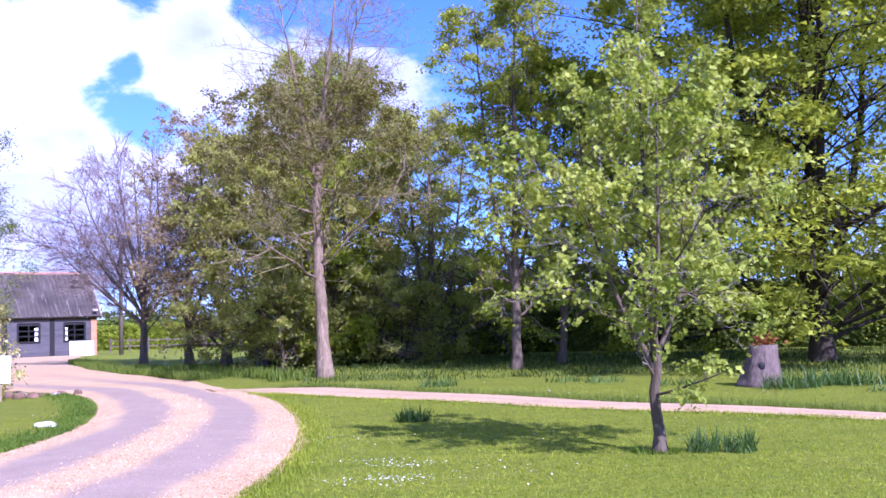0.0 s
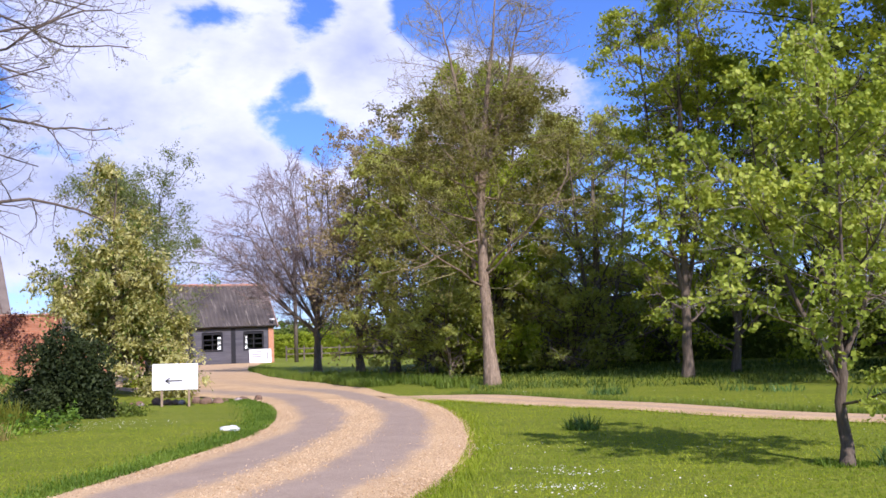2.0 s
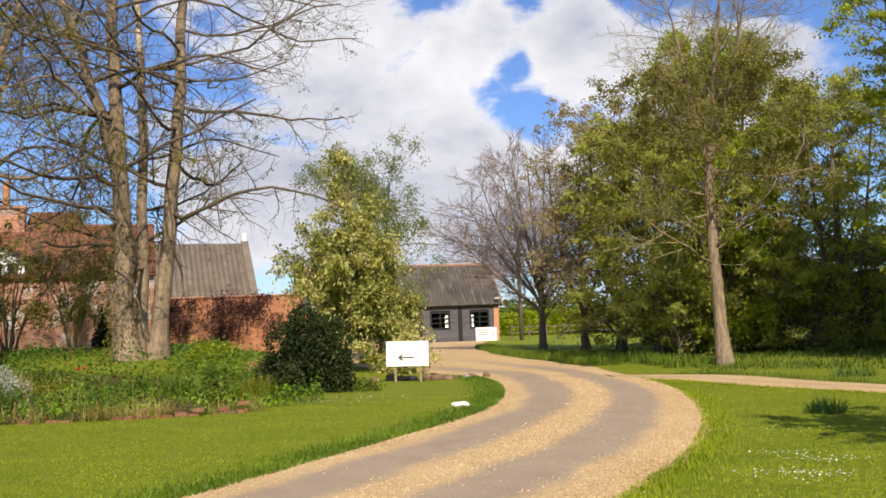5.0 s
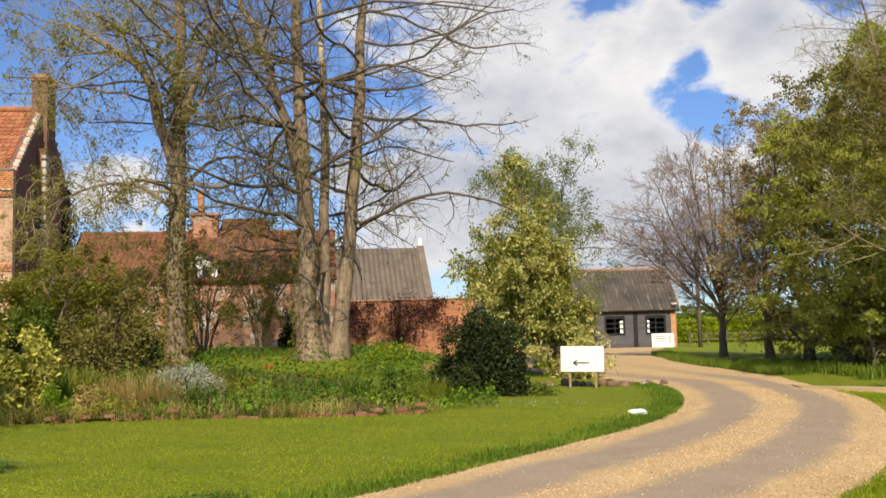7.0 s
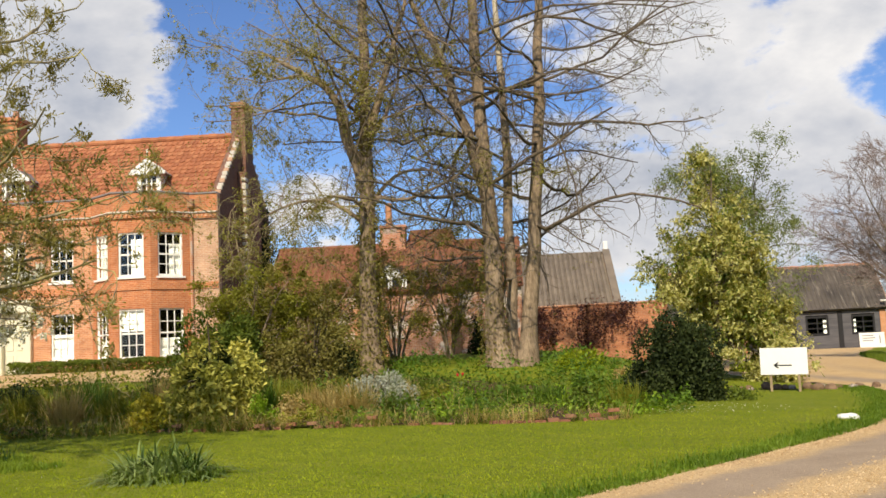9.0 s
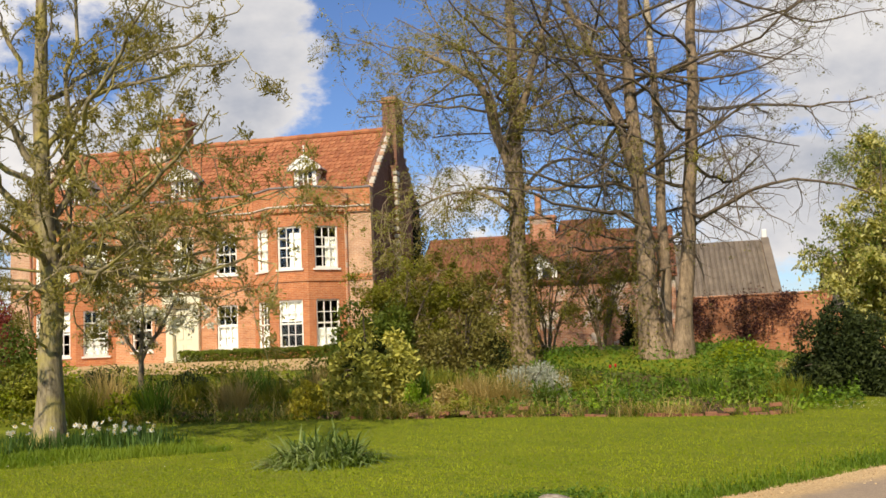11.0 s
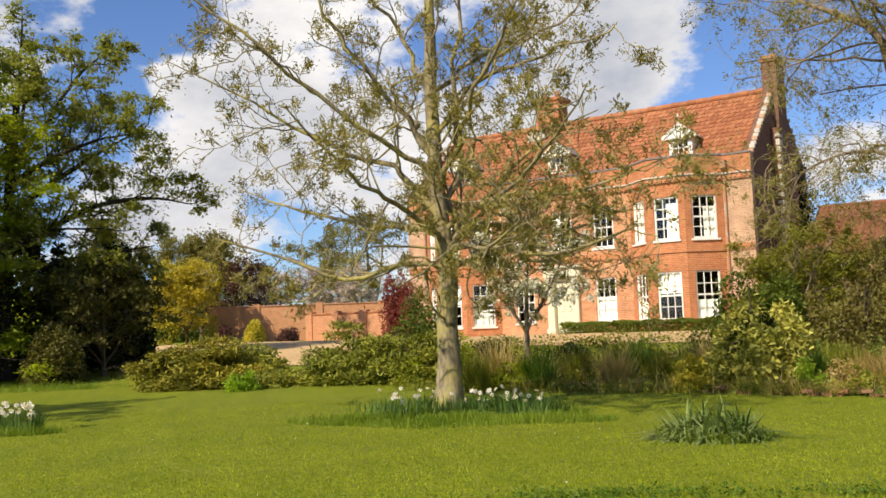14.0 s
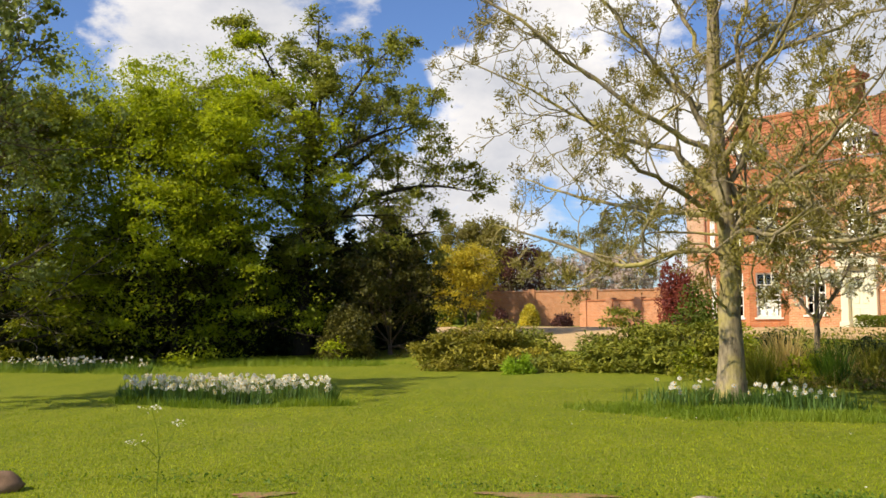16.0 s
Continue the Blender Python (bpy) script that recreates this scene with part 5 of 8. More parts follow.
def fluted(parent, x0, x1, m, length, pitch, depth, mat, ragged=0.04, seed=3):
    """A roof slope of rolls that run from eave to ridge."""
    rng = np.random.default_rng(seed)
    n = int((x1 - x0) / pitch)
    prof = np.array([(0, 0), (0.1, 0.0), (0.28, 0.75), (0.6, 1.0), (0.88, 0.7), (1.0, 0.0)])
    V, F, c = [], [], 0
    M = np.array(m)
    for i in range(n):
        steps = 9
        for s in range(steps):
            ya, yb = s * length / steps - (rng.uniform(0, ragged) if s == 0 else 0.03), (s + 1) * length / steps
            pa = np.stack([x0 + (i + prof[:, 0]) * pitch, np.full(6, ya), prof[:, 1] * depth + 0.018], 1)
            pb = np.stack([x0 + (i + prof[:, 0]) * pitch, np.full(6, yb), prof[:, 1] * depth], 1)
            V += [pa, pb]
            F.append(np.array([(c + k, c + k + 1, c + 6 + k + 1, c + 6 + k) for k in range(5)]))
            c += 12
    V = np.vstack(V) @ M[:3, :3].T + M[:3, 3]
    return tagged(share("roof_tiles", mesh_of("roof_tiles", V, np.vstack(F), mat), parent), kind="stuff")


br_len = math.hypot(BRY + 0.3, BRZ - BE + 0.1)
b_m1 = slope_m(0, -0.3, BE, BRY, BRZ + 0.1)
b_m2 = Matrix.Translation((0, BD + 0.3, BE)) @ Matrix.Rotation(math.pi - math.atan2(BRZ - BE + 0.1, BRY + 0.3), 4, "X")
for m in (b_m1, b_m2):
    part("roof", box(bmesh.new(), -BL - 0.15, 0.2, 0, br_len, -0.09, -0.01), MAT_BARN_ROOF, barn, "", m)
fluted(barn, -BL - 0.15, 0.2, b_m1, br_len, 0.28, 0.06, MAT_BARN_ROOF)
ridge(barn, -BL - 0.15, 0.2, BRY, BRZ + 0.1, 0.45, 0.13, MAT_BRICK_OLD)
part("bargeboard", box(bmesh.new(), 0.2, 0.26, -0.05, br_len, -0.12, 0.08), MAT_BRICK_OLD, barn, "", b_m1)
part("door_lamp", box(bmesh.new(), -0.35, -0.05, -0.5, -0.2, 3.0, 3.12, 0.02), MAT_WHITE, barn)

# red and grey roofs, tile by tile, last of the buildings
fluted(wing, WX0 - 0.1, WX1 + 0.1, slope_m(0, WY - 0.15, WEAVE - 0.05, WRY, WRZ + 0.1), wl_len, 0.25, 0.05, MAT_TILE_OLD, seed=4)
fluted(barn2, GX0 + 0.3, GX1 - 0.36, slope_m(0, GY - 0.15, GE, GRY, GRZ + 0.1), g_len, 0.27, 0.11, MAT_TILE_GREY, seed=6)
tiled_slope(house, tile_mesh, TILE_W, TILE_ROW, cols, rows, slope_m(-HW + 0.42, 0.4, EAVE_Z, RIDGE_Y, RIDGE_Z), np.random.default_rng(8), singles=range(cols - 17, cols))

# ---- trees beyond the drive ----
def env(*pts):
    xs, ys = zip(*pts)
    return lambda h: np.interp(h, xs, ys)


def L(n, angle, length, **kw):
    return dict(n=n, angle=angle, length=length, **kw)


tree("young_maple", "young maple with fresh lime-green leaves on the lawn", 11.95, 11.22,
     [[(0, 0, 0, 0.066), (0.0, 0, 0.8, 0.055), (0.01, 0, 2.0, 0.038), (-0.02, 0, 3.6, 0.02), (0.02, 0, 5.3, 0.008)],
      [(0, 0, 1.0, 0.03), (0.32, 0.1, 1.75, 0.024), (0.62, 0.15, 2.8, 0.015), (0.72, 0.2, 3.8, 0.006)],
      [(0, 0, 0.95, 0.03), (-0.36, -0.1, 1.7, 0.024), (-0.66, -0.1, 2.7, 0.015), (-0.72, -0.1, 3.7, 0.006)],
      [(0, 0, 1.1, 0.028), (0.08, -0.38, 1.9, 0.022), (0.12, -0.6, 3.0, 0.013), (0.16, -0.6, 4.1, 0.006)],
      [(0, 0, 1.15, 0.028), (-0.08, 0.42, 1.9, 0.022), (-0.2, 0.6, 3.1, 0.013), (-0.2, 0.6, 4.3, 0.006)]],
     BARK_BROWN, TWIG_PALE,
     [L(17, 62, 1.12, t0=0.2, rad=0.42, rmin=0.007, rmax=0.018, up=0.03, wob=0.13, spread=13, seg=5),
      L(6, 46, 0.48, t0=0.15, up=0.03, rmin=0.004, seg=3), L(4, 45, 0.5, t0=0.3, rmin=0.003, seg=2)],
     {"foliage": dict(n=17000, size=0.062, mat=LEAF_LIME, clump=(1500, 0.10, 0.7), slim=0.9, fold=True, flat=0.3)}, 3, env((0, 0.6), (0.2, 0.95), (0.35, 1.15), (0.5, 1.0), (0.7, 0.72), (0.85, 0.5), (1, 0.25)), wander=0.004)

# pale twig and warm bark colours put sunlight on these branches
tree("half_bare_tree", "tall half-bare tree with twigs tinted as sunlit and sparse olive buds", -7.12, 28.66,
     [[(0, 0, 0, 0.19), (-0.1, 0, 2.5, 0.165), (-0.17, 0, 4.6, 0.14), (0, 0, 6.5, 0.12), (0.13, 0, 8.3, 0.08), (0.4, 0, 10, 0.045), (0.65, 0, 12.4, 0.015)],
      [(-0.1, 0, 5.8, 0.09), (-0.5, 0.2, 7.6, 0.07), (-0.8, 0.3, 9.4, 0.04), (-1.2, 0.3, 11.6, 0.012)],
      [(0.0, 0, 6.3, 0.09), (0.6, -0.2, 8.0, 0.06), (0.9, -0.2, 9.6, 0.035), (1.5, -0.2, 11.5, 0.012)]],
     BARK_WARM, TWIG_LICHEN_SUNLIT,
     [L(40, 66, 4.4, t0=0.16, rad=0.22, rmin=0.014, rmax=0.04, up=0.03, wob=0.16, seg=7),
      L(8, 50, 0.5, t0=0.1, up=0.02, rmin=0.007, seg=4, wob=0.2), L(6, 46, 0.6, t0=0.1, rmin=0.005, up=0.01, seg=2, wob=0.22)],
     {"new_growth": dict(n=34000, below=8.6, size=0.075, mat=LEAF_BUD, clump=(2600, 0.22, 0.7))}, 5, env((0, 1.0), (0.25, 1.0), (0.45, 0.85), (0.7, 0.5), (1, 0.3)))

# the bare tree's stems fan out to a rounded crown
fan = [[(0, 0, 0, 0.17), (0.02, 0, 1.6, 0.15), (0.0, 0, 3.2, 0.10), (-0.2, 0, 6.0, 0.055), (-0.4, 0, 9.6, 0.012)]]
for ex, ey, ez, z0 in ((-3.9, 0.4, 5.6, 1.9), (-3.3, -0.2, 7.0, 2.3), (-2.6, -1.2, 8.0, 2.2), (-1.7, 1.3, 8.9, 2.6), (-1.2, -0.8, 9.5, 2.9), (0.5, 0.6, 9.5, 3.0), (1.3, -0.8, 8.6, 2.5), (2.1, 0.5, 7.2, 2.1), (-2.9, 1.2, 5.0, 1.8), (2.2, -0.4, 5.4, 1.9)):
    fan.append([(0, 0, z0, 0.085), (ex * 0.36, ey * 0.36, z0 + (ez - z0) * 0.3, 0.06), (ex * 0.72, ey * 0.72, z0 + (ez - z0) * 0.65, 0.035), (ex, ey, ez, 0.012)])
tree("bare_tree", "bare winter tree with a round haze of purplish twigs", -17.39, 45.9, fan, BARK_GREY, TWIG_PURPLE,
     [L(18, 42, 2.0, t0=0.15, rad=0.34, rmin=0.016, rmax=0.045, up=0.03, wob=0.10, seg=4),
      L(9, 40, 0.62, t0=0.1, up=0.02, rmin=0.011, seg=3, wob=0.13), L(6, 36, 0.85, t0=0.1, rmin=0.009, up=0.015, seg=1, wob=0.14)],
     None, 7, env((0, 1), (0.5, 1), (1, 0.6)))


def round_tree(name, label, az, d, h, r, leafm, nleaf, size, bark=BARK_BROWN, twig=TWIG_DARK, seed=1, lean=0.0, bole=0.25, thick=0.02, top=0.4, n1=30, slim=0.65, low=0.75, flat=0.5, stems=3, clumps=420, reach=0.55, twigs=4, ghost=False, pad=0.4, angle=68, fold=False, t0=0.2, up=0.02, inner=0.0):
    """A spreading leafy tree: a bole that divides, limbs, and a crown of leaves."""
    rng = np.random.default_rng(seed + 90)
    st = [[(0, 0, 0, h * thick), (lean * 0.3, 0, h * bole, h * thick * 0.85), (lean * 0.6, 0, h * 0.6, h * thick * 0.5), (lean, 0, h * 0.93, 0.02)]]
    for k in range(stems - 1):
        a = TAU * k / max(stems - 1, 1) + rng.uniform(0, 1)
        st.append([(lean * 0.3, 0, h * bole * 0.9, h * thick * 0.5), (lean * 0.4 + 0.28 * r * math.cos(a), 0.28 * r * math.sin(a), h * (bole + 0.2), h * thick * 0.38),
                   (lean * 0.6 + 0.45 * r * math.cos(a), 0.45 * r * math.sin(a), h * 0.72, h * thick * 0.2), (lean * 0.7 + 0.5 * r * math.cos(a), 0.5 * r * math.sin(a), h * 0.9, 0.02)])
    leaf = {"foliage": dict(n=nleaf, size=size, mat=leafm, clump=(clumps, reach, pad), slim=slim, flat=flat, fold=fold)}
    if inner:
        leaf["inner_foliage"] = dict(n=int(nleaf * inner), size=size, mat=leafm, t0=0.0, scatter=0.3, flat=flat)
    return tree(name, label, az, d, st, bark, twig,
                [L(n1, angle, r * 0.95, t0=t0, rad=0.34, rmin=0.016, rmax=0.09, up=up, wob=0.14, seg=5),
                 L(7, 52, 0.48, t0=0.2, up=0.04, rmin=0.009, seg=4, wob=0.24), L(twigs, 46, 0.5, t0=0.2, rmin=0.006, up=0.03, seg=2, wob=0.2, ghost=ghost)],
                leaf, seed,
                env((0, low), (bole + 0.1, low), (0.5, 1.0), (0.75, 0.85), (1, top)), fit=(r, h))


round_tree("ivy_clad_tree", "dark green ivy-clad tree with a pointed top", -7.2, 36.5, 11.8, 2.5, LEAF_GREEN, 42000, 0.165, seed=21, lean=0.45, bole=0.12, top=0.12, low=1.1, n1=30, clumps=800, reach=0.36, pad=0.6, t0=0.14, ghost=True)
round_tree("budding_tree", "broad brown-olive tree with reddish twigs", -12.8, 39.8, 10.4, 3.2, LEAF_RUSSET, 20000, 0.12, seed=22, twig=TWIG_PURPLE, bark=BARK_GREY, n1=30, bole=0.14, low=1.1, twigs=4, clumps=1500, reach=0.26, pad=0.7, t0=0.14)
round_tree("budding_tree", "grey-trunked tree with thin russet buds", -14.9, 41.5, 8.8, 2.5, LEAF_RUSSET, 8000, 0.12, seed=23, twig=TWIG_PURPLE, bark=BARK_GREY, bole=0.2, n1=26, twigs=4, clumps=900, reach=0.22, pad=0.7)
round_tree("green_tree", "full green tree behind the half-bare one", -3.9, 38.5, 10.2, 4.0, LEAF_COPSE, 56000, 0.15, seed=24, bole=0.12, low=1.25, twig=TWIG_GREY, bark=BARK_GREY, clumps=1300, reach=0.42, n1=30, t0=0.13, up=-0.01, ghost=True)
round_tree("green_tree", "full mid-green tree in the copse", -10.6, 37.5, 9.0, 3.6, LEAF_COPSE, 48000, 0.15, seed=25, bole=0.12, low=1.25, bark=BARK_GREY, twig=TWIG_GREY, clumps=1200, reach=0.42, n1=30, t0=0.13, up=-0.01, ghost=True)
round_tree("budding_tree", "twiggy tree with thin olive leaf", -0.7, 37.0, 9.9, 3.3, LEAF_COPSE, 24000, 0.13, seed=26, bole=0.14, low=1.25, twig=TWIG_PURPLE, bark=BARK_GREY, clumps=1200, reach=0.32, twigs=4, n1=28, t0=0.13)
round_tree("tall_tree", "tall slim tree with fresh olive-green leaf", 4.1, 29.3, 11.7, 2.3, LEAF_OAK, 27000, 0.105, seed=27, bark=BARK_BROWN, bole=0.2, thick=0.013, top=0.55, lean=0.35, low=0.85, twig=TWIG_PURPLE, clumps=750, reach=0.26, twigs=5, n1=28)
round_tree("green_tree", "leaning green tree at the wood's edge", 6.8, 32.1, 10.0, 3.1, LEAF_GREEN, 26000, 0.145, seed=28, bark=BARK_BROWN, bole=0.16, thick=0.014, low=1.1, lean=0.5, clumps=700, reach=0.4, twig=TWIG_GREY, t0=0.15, ghost=True)
round_tree("oak_tree", "great spreading oak in yellow-green young leaf", 21.2, 30.6, 17.5, 8.2, LEAF_OAK, 165000, 0.19, seed=29, bark=BARK_DARK, bole=0.13, thick=0.02, low=1.0, top=0.7, n1=30, stems=5, clumps=1800, reach=0.85, flat=0.9, pad=0.3, t0=0.12, up=-0.01, ghost=True)
round_tree("green_tree", "tall green tree filling the wood", 12.5, 36.0, 9.8, 3.8, LEAF_GREEN, 32000, 0.16, seed=30, bark=BARK_DARK, bole=0.14, low=1.1, clumps=700, reach=0.46, t0=0.14, ghost=True)
for k, (az, d, h, r, mt) in enumerate(((-9.6, 34.6, 3.4, 2.3, LEAF_COPSE), (-6.0, 39.5, 3.8, 2.6, LEAF_GREEN), (-2.6, 36.4, 3.2, 2.4, LEAF_COPSE), (0.6, 40.5, 4.6, 2.8, LEAF_GREEN), (3.6, 41.0, 4.4, 2.6, LEAF_GREEN))):
    round_tree("low_green_tree", "low green thicket under the trees", az, d, h, r, mt, 10000, 0.14, seed=32 + k, bole=0.12, low=1.1, stems=4, clumps=300, reach=0.36, n1=14, ghost=True, t0=0.1)


def hedge(name, label, az0, az1, d0, d1, h, depth, n, size, mat, seed, category="hedge", bumps=0.35):
    """A run of hedge between two azimuths, as one mass of leaves with an uneven top."""
    rng = np.random.default_rng(seed)
    t = rng.random(n)
    a, d = np.radians(az0 + (az1 - az0) * t), d0 + (d1 - d0) * t
    top = h * (1 + bumps * (0.5 * np.sin(t * 37 + seed) + 0.3 * np.sin(t * 91) + 0.2 * np.sin(t * 173)) * 0.6)
    ends = np.sqrt(np.clip(1 - np.abs(2 * t - 1) ** 14, 0.02, 1))
    top = top * ends
    u = rng.random(n)
    face = rng.random(n) < 0.6
    off = np.where(face, -depth / 2 * np.sqrt(np.clip(1 - (u * 0.9) ** 4, 0, 1)) + rng.normal(0, 0.12, n), rng.uniform(-0.5, 0.5, n) * depth)
    hh = np.where(face, u, 0.8 + 0.2 * rng.random(n)) * top
    x, y = (d + off) * np.sin(a), (d + off) * np.cos(a)
    at = np.stack([x, y, land(x, y) + hh], 1)
    V, F = leaves(rng, at, size, flat=0.2)
    # the dense inside of the hedge
    m = 120
    tt = np.linspace(0, 1, m)
    aa, dd = np.radians(az0 + (az1 - az0) * tt), d0 + (d1 - d0) * tt
    rows = []
    for k, (o, f) in enumerate(((-0.3, 0.0), (-0.3, 0.75), (0.3, 0.75), (0.3, 0.0))):
        hx, hy = (dd + o * depth) * np.sin(aa), (dd + o * depth) * np.cos(aa)
        rows.append(np.stack([hx, hy, land(hx, hy) + f * h * (1 - 0.12 * rng.random(m)) * np.sqrt(np.clip(1 - np.abs(2 * tt - 1) ** 14, 0.0, 1))], 1))
    C = np.stack(rows, 1).reshape(-1, 3)
    i, j = np.meshgrid(np.arange(m - 1), np.arange(3), indexing="ij")
    G = np.stack([i * 4 + j, i * 4 + j + 1, (i + 1) * 4 + j + 1, (i + 1) * 4 + j], -1).reshape(-1, 4)
    return tagged(new(name, mesh_of(name, np.vstack([V, C]), np.vstack([F, G[:, [0, 1, 2]] + len(V), G[:, [0, 2, 3]] + len(V)]), mat)), label, category, kind="stuff")


hedge("boundary_hedge", "tall dark hedge behind the trees", -4.5, 34, 45, 42, 4.0, 2.4, 34000, 0.2, LEAF_DEEP, 41)
hedge("boundary_hedge", "dark green hedge behind the copse", -11.5, -3.5, 48, 46, 2.7, 2.0, 12000, 0.22, LEAF_DEEP, 42)
hedge("field_hedge", "clipped green field hedge in the distance", -20.5, -10.5, 84, 78, 1.95, 1.5, 9000, 0.26, LEAF_GREEN, 43, bumps=0.1)
hedge("far_wood", "low line of far-off woodland", -40, 40, 300, 320, 7.0, 12, 6000, 1.9, LEAF_DEEP, 44, "trees")
hedge("far_wood", "low line of far-off woodland", -125, -75, 170, 190, 6.0, 12, 5000, 1.6, LEAF_DEEP, 45, "trees")

# ---- beside the drive ----
round_tree("feathery_tree", "grey-green feathery tree behind the magnolia", -27.6, 40.0, 9.2, 2.9, LEAF_FEATHER, 30000, 0.14, seed=51, bole=0.15, slim=0.3, low=0.9, flat=0.0, twig=TWIG_GREY, bark=BARK_GREY, top=0.75, clumps=1000, reach=0.3, pad=1.2, ghost=True)
tree("variegated_tree", "rounded evergreen tree with cream-variegated leaves", -28.9, 29.5,
     [[(0, 0, 0, 0.12), (0.05, 0, 1.6, 0.1), (0.1, 0, 3.6, 0.06), (0.25, 0, 6.2, 0.015)],
      [(0, 0, 0.6, 0.07), (-0.8, -0.2, 1.9, 0.055), (-1.25, -0.3, 3.4, 0.02)], [(0, 0, 0.6, 0.07), (0.8, -0.2, 1.7, 0.055), (1.35, -0.3, 3.1, 0.02)],
      [(0, 0, 0.6, 0.07), (0.1, -0.9, 1.9, 0.055), (0.2, -1.3, 3.6, 0.02)], [(0, 0, 0.6, 0.07), (0.0, 0.9, 1.9, 0.055), (0.0, 1.2, 3.8, 0.02)],
      [(0, 0, 0.8, 0.06), (0.7, -0.4, 1.0, 0.05), (1.5, -0.5, 1.4, 0.02)]],
     BARK_BROWN, TWIG_DARK,
     [L(20, 62, 1.75, t0=0.18, rad=0.4, rmin=0.012, up=0.03, wob=0.14, seg=5, floor=0.25), L(7, 48, 0.5, t0=0.15, rmin=0.007, seg=3, floor=0.2), L(3, 45, 0.5, rmin=0.005, seg=2, floor=0.15, ghost=True)],
     # deep green inner leaves paint the shaded gaps between the cream sprays
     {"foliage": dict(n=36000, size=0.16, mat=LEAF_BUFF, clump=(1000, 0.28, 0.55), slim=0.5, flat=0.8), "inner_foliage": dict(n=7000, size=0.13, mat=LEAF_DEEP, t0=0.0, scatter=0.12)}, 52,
     env((0, 0.9), (0.15, 1.05), (0.4, 1.05), (0.65, 0.95), (1, 0.5)), fit=(2.05, 6.3))
shrub("variegated_shrub", "low arching branch mass of variegated leaves", *polar(-25.3, 29.0), 2.4, 2.0, 2.1, 4200, 0.125, LEAF_BUFF, 53, slim=0.5)
shrub("dark_bush", "dense dark evergreen bush at the bed's end", *polar(-31.3, 22.4), 2.5, 2.2, 2.25, 26000, 0.085, LEAF_DARK, 54, lumpy=22)

# boughs and twigs darker than the trunk: underside shade put into their bark
old_tree = tree("multi_stemmed_tree", "old multi-stemmed tree, bare but for buds", -40.75, 30.0,
     [[(-0.3, 0, 0, 0.34), (-0.38, 0, 2.0, 0.29), (-0.48, 0, 5.5, 0.24), (-0.55, 0, 8.5, 0.19), (-0.62, 0, 11.3, 0.15), (-0.7, 0, 17.5, 0.03)],
      [(0.1, 0.15, 0, 0.2), (0.15, 0.15, 2.0, 0.17), (0.18, 0.15, 5.5, 0.15), (0.2, 0.15, 8.5, 0.12), (0.16, 0.15, 9.4, 0.11)],
      [(0.52, 0, 0, 0.27), (0.75, 0, 2.2, 0.23), (1.12, 0, 5.7, 0.2), (1.35, 0, 8.5, 0.17), (1.52, 0, 11.4, 0.13), (1.9, 0, 17, 0.03)],
      [(-0.45, 0, 5.0, 0.19), (-0.8, -0.1, 6.6, 0.17), (-1.3, -0.1, 8.4, 0.15), (-1.75, 0, 10.0, 0.13), (-2.6, 0, 12.0, 0.08), (-3.2, 0, 15.5, 0.02)]],
     BARK_WARM, TWIG_BROWN,
     [L(15, 78, 7.2, t0=0.26, rad=0.33, rmin=0.022, rmax=0.075, up=0.01, wob=0.2, seg=9, flat=0.6),
      L(12, 56, 0.44, t0=0.12, up=0.03, rmin=0.012, seg=5, wob=0.26), L(8, 48, 0.55, t0=0.12, rmin=0.007, up=0.07, seg=2, wob=0.24)],
     {"new_growth": dict(n=14000, size=0.06, mat=LEAF_OLIVE, clump=(2600, 0.10, 0.8))}, 61, env((0, 0.7), (0.35, 0.8), (0.5, 1), (0.8, 0.7), (1, 0.4)), limb_bark=BARK_BROWN)

tree("ivied_tree", "tall ivy-clad tree with drooping budding twigs", -48.84, 30.0,
     [[(0, 0, 0, 0.30), (-0.02, 0, 2.5, 0.27), (0.02, 0, 5.7, 0.23), (0.05, 0, 8.5, 0.18), (0.1, 0, 11.5, 0.14), (0.3, 0, 17, 0.03)],
      [(-0.02, 0, 5.6, 0.17), (-0.5, 0, 7.2, 0.15), (-1.0, 0.2, 8.9, 0.12), (-1.9, 0.3, 9.6, 0.09), (-3.2, 0.4, 10.4, 0.03)],
      [(0.0, 0, 7.0, 0.14), (0.6, -0.2, 9.0, 0.11), (1.3, -0.3, 11.2, 0.07), (1.9, -0.3, 14, 0.02)],
      [(0.0, 0, 4.6, 0.07), (-1.2, 0.1, 5.4, 0.055), (-2.6, 0.2, 5.3, 0.035), (-4.4, 0.3, 4.3, 0.012)],
      [(0.0, 0, 5.2, 0.07), (1.1, -0.1, 6.2, 0.05), (2.4, -0.2, 6.1, 0.033), (3.9, -0.2, 4.9, 0.012)]],
     BARK_WARM, TWIG_LICHEN_SUNLIT,
     [L(14, 66, 4.6, t0=0.24, rad=0.32, rmin=0.02, rmax=0.07, up=-0.03, wob=0.22, seg=9, flat=0.8),
      L(11, 54, 0.46, t0=0.12, up=-0.06, rmin=0.008, seg=5, wob=0.24), L(8, 46, 0.6, t0=0.12, rmin=0.006, up=-0.14, seg=2, wob=0.2)],
     {"new_growth": dict(n=40000, size=0.085, mat=LEAF_HAZE, clump=(5200, 0.12, 1.2), slim=0.5)}, 62, env((0, 0.6), (0.35, 0.9), (0.55, 1), (0.8, 0.7), (1, 0.4)))


# the bleached dead top of the middle stem
w = Wood()
